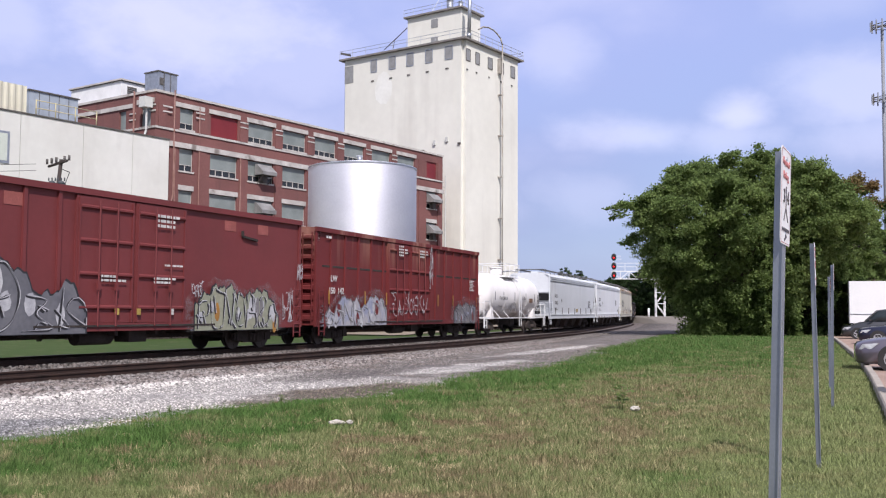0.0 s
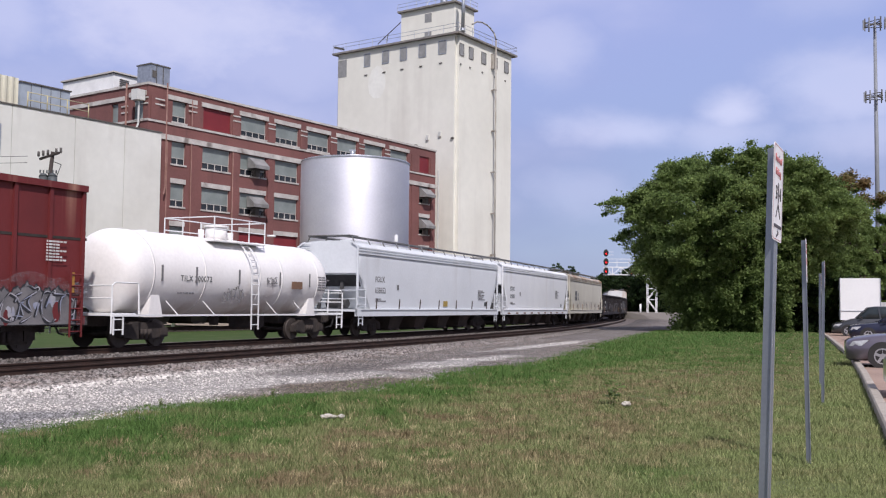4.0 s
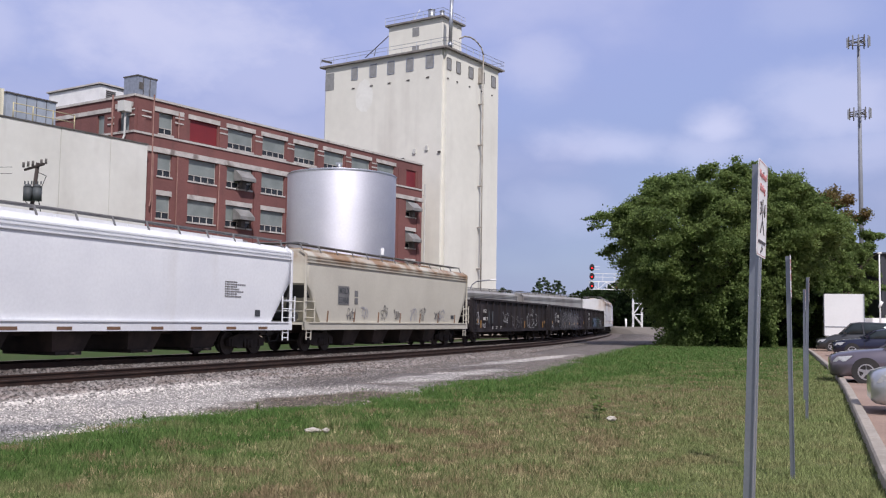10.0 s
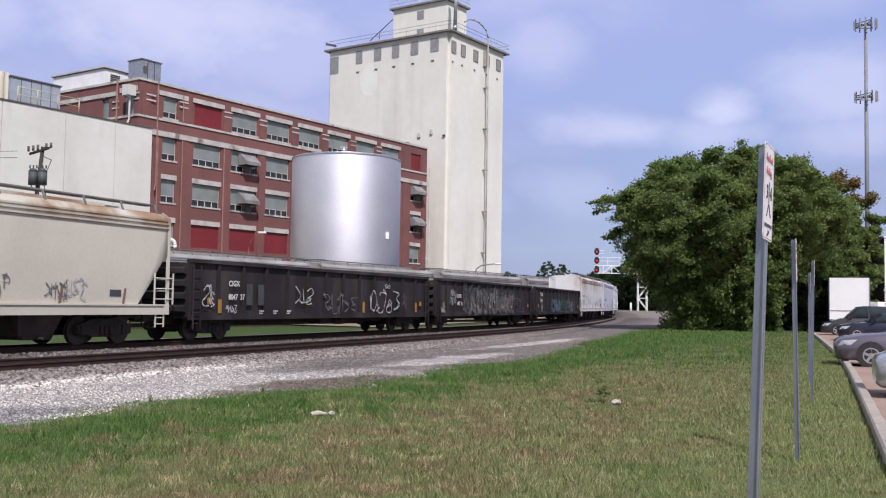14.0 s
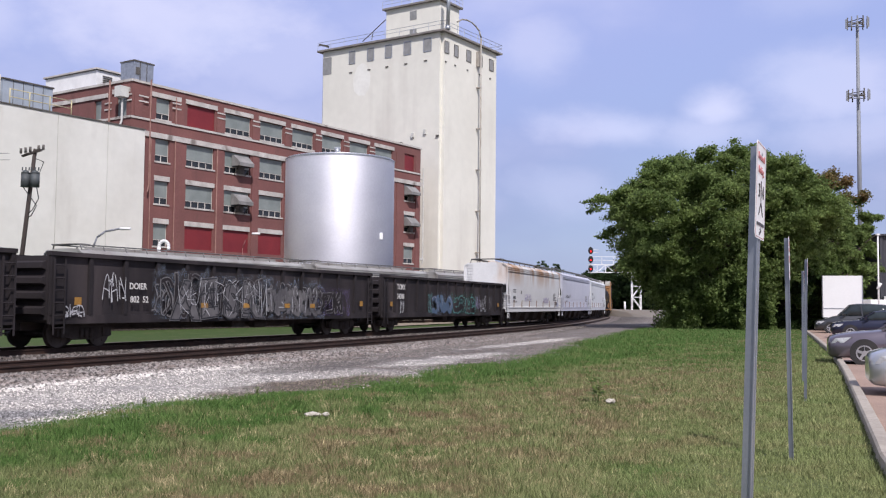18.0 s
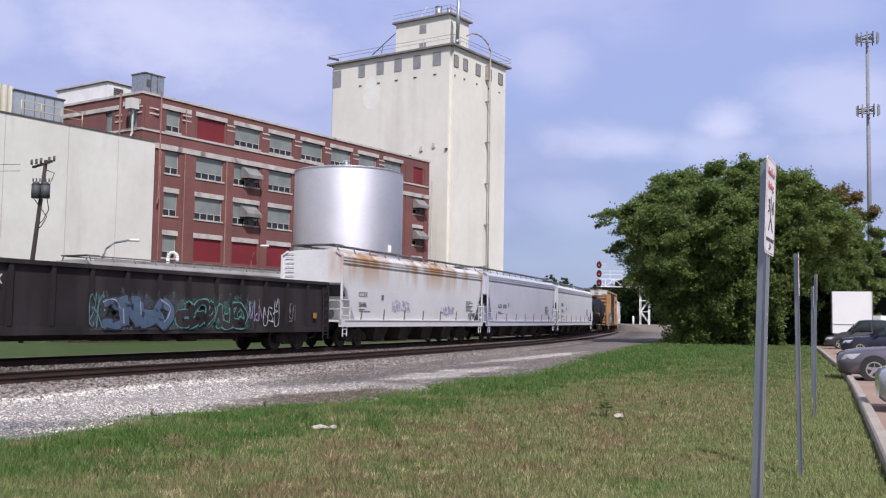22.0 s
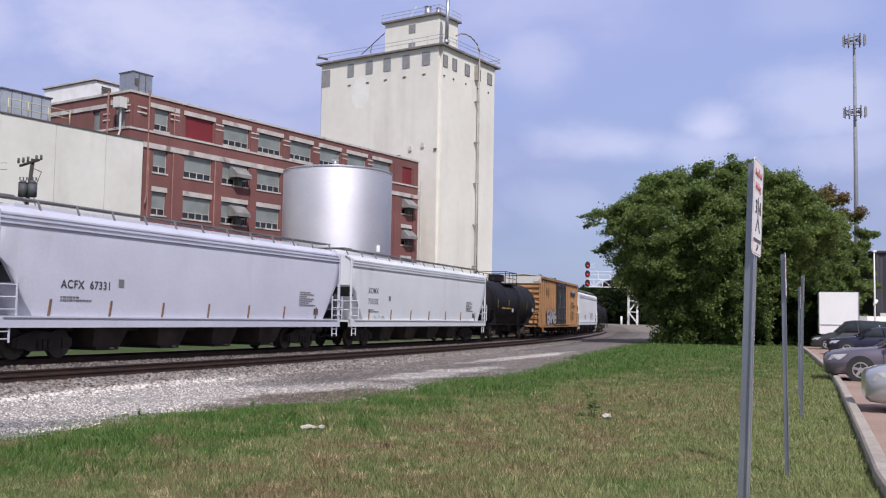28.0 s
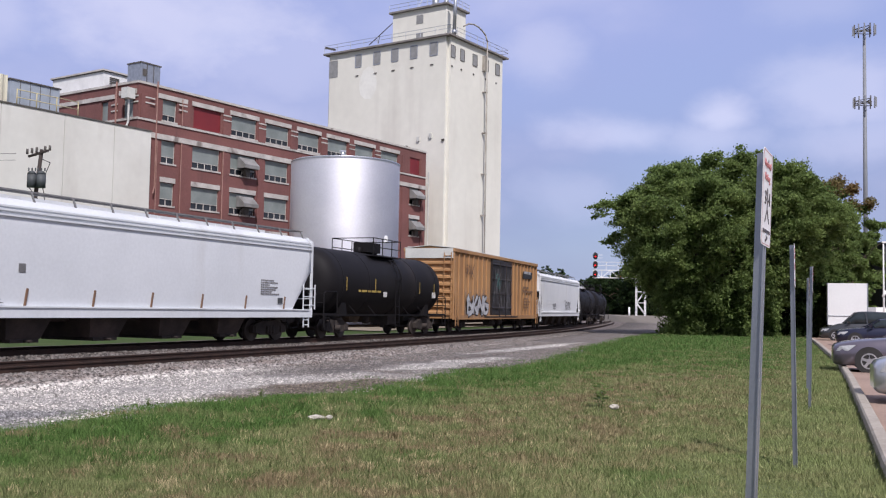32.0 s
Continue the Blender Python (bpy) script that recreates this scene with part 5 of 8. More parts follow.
def covered_hopper(name, label, L, paint, top=4.42, trim=None, bays=4, sill0=0.96, tabs=None, low=False):
    """Smooth-sided covered hopper: body, roof with running boards, sills, ends, ladders, outlet gates, trucks."""
    root = thing(name, label, "railway car")
    axles = []
    trim = trim or paint
    sill1 = sill0 + 0.34
    half = L / 2
    zmid = top - 1.45
    prof = [(1.545, sill1), (1.546, sill1 + 0.03), (1.547, sill1 + 0.07), (1.56, sill1 + 0.5), (1.57, sill1 + 1.2), (1.57, top - 0.85), (1.55, top - 0.42), (1.50, top - 0.24), (1.36, top - 0.08), (1.1, top), (0.5, top + 0.05)]
    ring = [(-y, z) for y, z in prof] + [(y, z) for y, z in prof[::-1]]
    cuts = [(0.08, zmid), (0.35, zmid - 0.22), (0.8, zmid - 0.85), (1.15, sill1 + 0.35), (1.42, sill1)]
    bm = bmesh.new()
    rings = []
    for d, c in cuts:
        rings.append([(-half + d, y, max(z, c)) for y, z in ring])
    for x in (-5, 0, 5):
        rings.append([(x, y, z) for y, z in ring])
    for d, c in cuts[::-1]:
        rings.append([(half - d, y, max(z, c)) for y, z in ring])
    loft(bm, rings)
    bm.normal_update()
    for f in bm.faces:
        f.smooth = abs(f.normal.x) < 0.3 and f.calc_center_median().z > sill1 + 0.04
    body = part("body", bm, paint, root)
    for z, y in ((top - 0.30, 1.53), (top - 0.42, 1.575), (top - 0.56, 1.59)):
        for s in (-1, 1):
            bm = bmesh.new()
            box(bm, -half + 0.1, half - 0.1, s * y - 0.03, s * y + 0.03, z, z + 0.055)
            part("eave_rib", bm, trim, body)
    for s in (-1, 1):
        bm = bmesh.new()
        y0, y1 = sorted((s * 1.46, s * 1.62))
        box(bm, -half, half, y0, y1, sill0, sill1)
        y0, y1 = sorted((s * 1.62, s * 1.66))
        box(bm, -half + 0.3, half - 0.3, y0, y1, sill1 - 0.05, sill1)
        part("side_sill", bm, trim, root)
    bm = bmesh.new()
    box(bm, -half + 0.3, half - 0.3, -0.35, 0.35, sill0 - 0.15, sill1 - 0.13)
    part("center_sill", bm, UNDERGREY, root)
    for e in (-1, 1):
        bm = bmesh.new()
        x0, x1 = sorted((e * half, e * (half - 2.3)))
        box(bm, x0, x1, -1.455, 1.455, sill1 - 0.12, sill1 - 0.02)
        part("end_platform", bm, trim, root)
        for y in (-1.56, 1.56):
            bm = bmesh.new()
            bar(bm, (e * (half - 0.05), y, sill0), (e * (half - 0.05), y, top - 0.2), 0.1, 0.08)
            bar(bm, (e * (half - 0.05), y, top - 0.22), (e * (half - 0.05), y * 0.8, top - 0.02), 0.08, 0.08)
            part("end_post", bm, trim, root)
            bm = bmesh.new()
            ladder(bm, e * (half - 0.3), y * 1.045, sill1, sill1 + 1.05, 0.9, 3)
            part("handrail", bm, trim, root)
            bm = bmesh.new()
            ladder(bm, e * (half - 0.4), y, sill0 - 0.42, sill0, 0.4, 2)
            part("step", bm, trim, root)
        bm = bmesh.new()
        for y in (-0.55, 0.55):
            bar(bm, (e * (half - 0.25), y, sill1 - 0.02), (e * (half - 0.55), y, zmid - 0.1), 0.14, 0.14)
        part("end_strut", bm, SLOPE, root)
        bm = bmesh.new()
        pipe(bm, [(e * (half + 0.02), -1.5, sill1 + 0.85), (e * (half + 0.02), 1.5, sill1 + 0.85)], 0.022)
        pipe(bm, [(e * (half + 0.02), -1.5, sill1 + 0.45), (e * (half + 0.02), 1.5, sill1 + 0.45)], 0.022)
        for k in range(7):
            z = zmid + 0.15 + k * 0.2
            pipe(bm, [(e * (half - 0.0), 0.9, z), (e * (half - 0.0), 1.35, z)], 0.02)
        part("end_grab", bm, trim, root)
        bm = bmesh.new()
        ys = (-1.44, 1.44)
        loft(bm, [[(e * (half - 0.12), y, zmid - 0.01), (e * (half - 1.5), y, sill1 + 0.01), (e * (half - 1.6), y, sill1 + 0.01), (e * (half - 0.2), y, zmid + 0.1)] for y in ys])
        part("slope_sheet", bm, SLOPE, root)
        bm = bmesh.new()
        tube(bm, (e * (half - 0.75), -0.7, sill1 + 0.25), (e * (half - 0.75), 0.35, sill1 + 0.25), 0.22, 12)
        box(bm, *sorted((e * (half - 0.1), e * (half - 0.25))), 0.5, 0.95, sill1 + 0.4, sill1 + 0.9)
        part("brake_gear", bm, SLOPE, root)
    for y in (-0.86, 0.86):
        bm = bmesh.new()
        box(bm, -half + 0.15, half - 0.15, y - 0.26, y + 0.26, top + 0.24, top + 0.28)
        part("running_board", bm, GRATING, root, "grey steel grating")
    n = int(L / 1.6)
    bm = bmesh.new()
    bar(bm, (0, 0, 0.26), (0, -0.17, -0.1), 0.06, 0.04)
    bracket = mesh_of(bm, GRATING, "board_bracket")
    for i in range(n + 1):
        x = -half + 0.3 + (L - 0.6) * i / n
        shared("board_bracket", bracket, pose(x, -1.1, top), root)
        shared("board_bracket", bracket, pose(x, 1.1, top, 0, 0, 180), root)
    for i in range(5):
        x = (i - 2) * (L - 3.4) / 5
        bm = bmesh.new()
        box(bm, x - (L - 3.4) / 10 + 0.05, x + (L - 3.4) / 10 - 0.05, -0.3, 0.3, top + 0.03, top + 0.2)
        part("hatch", bm, trim, root)
    bm = bmesh.new()
    box(bm, -half + 0.1, -half + 1.0, -1.1, 1.1, top + 0.285, top + 0.32)
    part("end_walk", bm, GRATING, root)
    for i in range(bays):
        x = (i - (bays - 1) / 2) * (L - 7.0) / bays
        w = (L - 7.0) / bays * 0.27
        bm = bmesh.new()
        loft(bm, [[(x - w, -1.3, sill0 + 0.1), (x + w, -1.3, sill0 + 0.1), (x + w, 1.3, sill0 + 0.1), (x - w, 1.3, sill0 + 0.1)], [(x - w * 0.72, -1.05, 0.33), (x + w * 0.72, -1.05, 0.33), (x + w * 0.72, 1.05, 0.33), (x - w * 0.72, 1.05, 0.33)]])
        b = part("outlet_bay", bm, UNDERGREY, root)
        bm = bmesh.new()
        box(bm, x - w * 0.6, x + w * 0.6, -1.1, 1.1, 0.22, 0.326)
        tube(bm, (x, -1.35, 0.27), (x, 1.35, 0.27), 0.05, 6)
        part("outlet_gate", bm, UNDER, b)
    if tabs:
        bm = bmesh.new()
        bar(bm, (0, 0, 0), (0.08, 0, 0.5), 0.07, 0.03)
        tab = mesh_of(bm, tabs, "bracing_tab")
        for i in range(7):
            shared("bracing_tab", tab, pose(-half + 2.0 + i * (L - 3.6) / 6.2, -1.575, sill1), root)
    for i in range(2):
        truck(root, (1 if i else -1) * (half - 2.35), axles)
    couplers(root, L)
    return root, axles


def boxcar(name, label, L, paint, H=4.75, doors=(-2.4, 2.6), door_paint=None, roofed=None, sill=0.85, posts=13, split=True, smooth=()):
    root = thing(name, label, "railway car")
    axles = []
    half = L / 2
    bm = bmesh.new()
    loft(bm, [[(x, -1.5, sill), (x, -1.5, H), (x, 0, H + 0.16), (x, 1.5, H), (x, 1.5, sill)] for x in (-half + 0.12, half - 0.12)])
    part("body", bm, paint, root)
    for s in (-1, 1):
        y0, y1 = sorted((s * 1.502, s * 1.62))
        for z0, z1 in ((H - 0.16, H + 0.03), (sill - 0.05, sill + 0.2)):
            bm = bmesh.new()
            box(bm, -half, half, y0, y1, z0, z1)
            part("chord", bm, paint, root)
    bm = bmesh.new()
    box(bm, -0.06, 0.06, -0.037, 0.037, sill + 0.2, H - 0.16)
    post = mesh_of(bm, paint, "side_post")
    for i in range(posts):
        x = -half + 0.1 + i * (L - 0.2) / (posts - 1)
        if doors[0] - 0.15 < x < doors[1] + 0.15 or any(a < x < b for a, b in smooth):
            continue
        for y in (-1.54, 1.54):
            shared("side_post", post, pose(x, y, 0), root)
    mid = (doors[0] + doors[1]) / 2
    for p, q in ((doors[0], mid), (mid, doors[1])) if split else (doors,):
        bm = bmesh.new()
        box(bm, p + 0.03, q - 0.03, -1.585, -1.503, sill + 0.21, H - 0.2)
        d = part("door", bm, door_paint or paint, root)
        for k in range(4):
            z = sill + 0.6 + k * (H - sill - 1.2) / 3
            bm = bmesh.new()
            pts = [(-1.586, z), (-1.66, z + 0.05), (-1.66, z + 0.1), (-1.586, z + 0.15)]
            loft(bm, [[(x, y, zz) for y, zz in pts] for x in (p + 0.15, q - 0.15)])
            part("door_rib", bm, door_paint or paint, d)
        for k in (p + 0.1, q - 0.16):
            bm = bmesh.new()
            box(bm, k, k + 0.06, -1.63, -1.586, sill + 0.22, H - 0.25)
            part("door_stile", bm, door_paint or paint, d)
        for k in (0.35, 0.65):
            x = p + (q - p) * k
            bm = bmesh.new()
            tube(bm, (x, -1.69, sill + 0.1), (x, -1.69, H - 0.3), 0.028, 6)
            box(bm, x - 0.06, x + 0.06, -1.72, -1.66, sill + 1.2, sill + 1.45)
            part("lock_bar", bm, door_paint or paint, d)
    bm = bmesh.new()
    box(bm, doors[0] - 1.5, doors[1] + 1.5, -1.66, -1.62, sill + 0.08, sill + 0.14)
    part("door_track", bm, UNDER, root)
    for e in (-1, 1):
        n = 9
        for k in range(n):
            z = sill + 0.2 + k * (H - sill - 0.3) / n
            bm = bmesh.new()
            pts = [(e * (half - 0.115), z), (e * (half + 0.02), z + 0.06), (e * (half + 0.02), z + 0.18), (e * (half - 0.115), z + 0.24)]
            loft(bm, [[(x, y, zz) for x, zz in pts] for y in (-1.42, 1.42)])
            part("end_corrugation", bm, paint, root)
        bm = bmesh.new()
        ladder(bm, e * (half - 0.4), -1.66, sill - 0.42, sill + 1.6, 0.45, 6)
        part("side_ladder", bm, paint, root)
        bm = bmesh.new()
        ladder(bm, e * (half + 0.07), -1.2, sill, H - 0.2, 0.45, 9, "y")
        part("end_ladder", bm, paint, root)
    bm = bmesh.new()
    box(bm, -half + 0.3, half - 0.3, -0.3, 0.3, 0.55, sill - 0.005)
    for x in np.linspace(-half + 2.8, half - 2.8, 9):
        box(bm, x - 0.06, x + 0.06, -1.45, 1.45, sill - 0.2, sill - 0.006)
    part("underframe", bm, UNDER, root)
    bm = bmesh.new()
    tube(bm, (-1.2, -0.9, 0.6), (0.2, -0.9, 0.6), 0.24, 12)
    box(bm, 0.8, 1.6, -1.2, -0.6, 0.42, 0.8)
    part("brake_gear", bm, UNDER, root)
    if roofed:
        bm = bmesh.new()
        loft(bm, [[(x, -1.58, H + 0.035), (x, 0, H + 0.19), (x, 1.58, H + 0.035), (x, 1.58, H + 0.07), (x, 0, H + 0.23), (x, -1.58, H + 0.07)] for x in (-half, half)])
        for x0, x1 in ((-half - 0.03, -half + 0.1),):
            box(bm, x0, x1, -1.5, 1.5, H - 0.55, H + 0.03)
        part("roof", bm, roofed, root)
    for i in range(2):
        truck(root, (1 if i else -1) * (half - 2.5), axles)
    couplers(root, L)
    return root, axles


def tank_car(name, label, L, paint, R=1.45, zc=2.45, platform=None, dark_dome=False, over=0.75):
    root = thing(name, label, "railway car")
    axles = []
    half = L / 2
    platform = platform or paint
    bm = bmesh.new()
    rings = []
    body = half - over
    for d, r in ((0, 0.03), (0.04, 0.35), (0.12, 0.6), (0.26, 0.8), (0.45, 0.92), (0.7, 0.985), (0.95, 1.0)):
        rings.append((-body + d, r * R))
    rings += [(-x, r) for x, r in rings[::-1]]
    loft(bm, [[(x, r * math.cos(2 * math.pi * i / 44), zc + r * math.sin(2 * math.pi * i / 44)) for i in range(44)] for x, r in rings], smooth=True)
    shell = part("shell", bm, paint, root)
    for x in (-body + 1.3, -body + 4.0, 0.9, body - 4.0, body - 1.3):
        bm = bmesh.new()
        loft(bm, [[(xx, (R + 0.012) * math.cos(2 * math.pi * i / 44), zc + (R + 0.012) * math.sin(2 * math.pi * i / 44)) for i in range(44)] for xx in (x - 0.03, x + 0.03)], smooth=True)
        part("weld_band", bm, paint, shell)
    for e in (-1, 1):
        bm = bmesh.new()
        x0, x1 = sorted((e * half, e * (half - 3.4)))
        box(bm, x0, x1, -0.4, 0.4, 0.7, 1.04)
        part("stub_sill", bm, UNDER, root)
        bm = bmesh.new()
        box(bm, *sorted((e * half, e * (half - 1.2))), -1.5, 1.5, 1.05, 1.13)
        part("end_platform", bm, platform, root)
        bm = bmesh.new()
        loft(bm, [[(e * (half - 2.0), y, 1.0), (e * (half - 2.7), y, 1.0), (e * (half - 2.5), y, zc - 0.75), (e * (half - 2.1), y, zc - 0.75)] for y in (-1.3, 1.3)])
        part("bolster", bm, paint, root)
        bm = bmesh.new()
        for y in (-1.52, 1.52):
            pipe(bm, [(e * (half - 0.06), y, 0.5), (e * (half - 0.06), y, 2.0), (e * (half - 0.2), y, 2.1), (e * (half - 1.25), y, 2.1), (e * (half - 1.3), y, 1.1)], 0.028)
        pipe(bm, [(e * (half - 0.06), -1.52, 2.0), (e * (half - 0.06), 1.52, 2.0)], 0.025)
        pipe(bm, [(e * (half - 0.06), -1.52, 1.6), (e * (half - 0.06), 1.52, 1.6)], 0.025)
        part("end_rail", bm, platform, root)
        for y in (-1.54, 1.54):
            bm = bmesh.new()
            ladder(bm, e * (half - 0.35), y, 0.45, 1.1, 0.42, 2)
            part("step", bm, platform, root)
    for y in (-1.55, 1.55):
        bm = bmesh.new()
        bar(bm, (-half + 0.1, y, 1.06), (half - 0.1, y, 1.06), 0.05, 0.06)
        part("side_rail", bm, platform, root)
        for x in (-half + 3.2, -half + 5.2, half - 5.2, half - 3.2):
            bm = bmesh.new()
            bar(bm, (x, y, 1.06), (x - 0.25, y * 0.78, 1.55), 0.05, 0.03)
            part("rail_brace", bm, platform, root)
    bm = bmesh.new()
    tube(bm, (0, 0, zc + R - 0.1), (0, 0, zc + R + 0.42), 0.42, 18)
    tube(bm, (0, 0, zc + R + 0.42), (0, 0, zc + R + 0.5), 0.46, 18)
    tube(bm, (0.9, 0, zc + R - 0.1), (0.9, 0, zc + R + 0.3), 0.12, 10)
    tube(bm, (-0.9, 0, zc + R - 0.1), (-0.9, 0, zc + R + 0.3), 0.12, 10)
    if dark_dome:
        box(bm, -0.75, 0.75, -0.4, 0.4, zc + R + 0.05, zc + R + 0.55)
    part("dome", bm, paint, root)
    bm = bmesh.new()
    for y in (-0.95, 0.95):
        box(bm, -1.6, 1.6, y - 0.25, y + 0.25, zc + R - 0.2, zc + R - 0.16)
    part("walkway", bm, platform, root)
    bm = bmesh.new()
    for y in (-1.15, 1.15):
        for x in (-1.6, -0.55, 0.55, 1.6):
            tube(bm, (x, y, zc + R - 0.18), (x, y, zc + R + 0.7), 0.026, 5)
        for z in (0.25, 0.7):
            tube(bm, (-1.6, y, zc + R + z), (1.6, y, zc + R + z), 0.024, 5)
    for x in (-1.6, 1.6):
        tube(bm, (x, -1.15, zc + R + 0.7), (x, 1.15, zc + R + 0.7), 0.024, 5)
    part("guard_rail", bm, platform, root)
    bm = bmesh.new()
    ladder(bm, 0.4, -1.6, 0.5, zc + 0.3, 0.45, 6)
    pts = []
    for k in range(7):
        a = math.pi + 0.1 - k * 0.13
        pts.append(((R + 0.1) * math.cos(a), zc + (R + 0.1) * math.sin(math.pi - a) * 1.0))
    for a, b in zip(range(0, 6), range(1, 7)):
        for k in (0.18, 0.62):
            t0, t1 = math.pi - 0.15 - a * 0.15, math.pi - 0.15 - b * 0.15
            bar(bm, (k, (R + 0.14) * math.cos(t0), zc + (R + 0.14) * math.sin(t0)), (k, (R + 0.14) * math.cos(t1), zc + (R + 0.14) * math.sin(t1)), 0.05, 0.03)
        t0 = math.pi - 0.22 - a * 0.15
        tube(bm, (0.18, (R + 0.14) * math.cos(t0), zc + (R + 0.14) * math.sin(t0)), (0.62, (R + 0.14) * math.cos(t0), zc + (R + 0.14) * math.sin(t0)), 0.02, 5)
    part("ladder", bm, platform, root)
    bm = bmesh.new()
    tube(bm, (0, 0, zc - R - 0.35), (0, 0, zc - R + 0.1), 0.18, 10)
    part("bottom_outlet", bm, UNDER, root)
    bm = bmesh.new()
    box(bm, 1.6, 2.6, -0.5, 0.5, 0.55, zc - R + 0.12)
    part("brake_gear", bm, UNDER, root)
    for i in range(2):
        truck(root, (1 if i else -1) * (half - 2.1), axles)
    couplers(root, L)
    return root, axles


def gondola(name, label, L, paint, H=2.78, sill=0.88, posts=14):
    root = thing(name, label, "railway car")
    axles = []
    half = L / 2
    bm = bmesh.new()
    box(bm, -0.075, 0.075, -0.048, 0.048, sill + 0.145, H)
    post = mesh_of(bm, paint, "side_post")
    for s in (-1, 1):
        bm = bmesh.new()
        y0, y1 = sorted((s * 1.45, s * 1.5))
        box(bm, -half + 0.1, half - 0.1, y0, y1, sill, H)
        side = part("side", bm, paint, root)
        bm = bmesh.new()
        y0, y1 = sorted((s * 1.40, s * 1.63))
        box(bm, -half + 0.1, half - 0.1, y0, y1, H + 0.003, H + 0.13)
        part("top_chord", bm, paint, side)
        bm = bmesh.new()
        y0, y1 = sorted((s * 1.503, s * 1.58))
        box(bm, -half + 0.1, half - 0.1, y0, y1, sill - 0.12, sill + 0.14)
        part("bottom_chord", bm, paint, side)
        for i in range(posts):
            x = -half + 0.2 + i * (L - 0.4) / (posts - 1)
            shared("side_post", post, pose(x, s * 1.552, 0), side)
    for e in (-1, 1):
        bm = bmesh.new()
        x0, x1 = sorted((e * (half - 0.1), e * (half - 0.16)))
        box(bm, x0, x1, -1.449, 1.449, sill, H)
        end = part("end", bm, paint, root)
        for k in range(4):
            z = sill + 0.12 + k * (H - sill - 0.1) / 4
            bm = bmesh.new()
            pts = [(e * (half - 0.098), z), (e * (half + 0.06), z + 0.06), (e * (half + 0.06), z + 0.22), (e * (half - 0.098), z + 0.28)]
            loft(bm, [[(x, y, zz) for x, zz in pts] for y in (-1.42, 1.42)])
            part("end_rib", bm, paint, end)
        bm = bmesh.new()
        ladder(bm, e * (half - 0.4), -1.66, sill - 0.42, H - 0.1, 0.42, 6)
        part("ladder", bm, paint, root)
        plate(root, "reflector", e * (half - 1.2) - 0.14, e * (half - 1.2) + 0.14, sill + 0.45, sill + 0.68, REFLECTOR, -1.605, "orange reflector")
    bm = bmesh.new()
    box(bm, -half + 0.16, half - 0.16, -1.449, 1.449, sill - 0.08, sill - 0.003)
    part("floor", bm, UNDER, root)
    bm = bmesh.new()
    box(bm, -half + 0.2, half - 0.2, -0.35, 0.35, 0.55, sill - 0.085)
    part("center_sill", bm, UNDER, root)
    bm = bmesh.new()
    box(bm, -0.6, 0.2, -1.2, -0.6, 0.5, sill - 0.086)
    tube(bm, (1.1, -0.9, 0.62), (2.0, -0.9, 0.62), 0.16, 12)
    part("brake_gear", bm, UNDER, root)
    for i in range(2):
        truck(root, (1 if i else -1) * (half - 2.1), axles)
    couplers(root, L)
    return root, axles


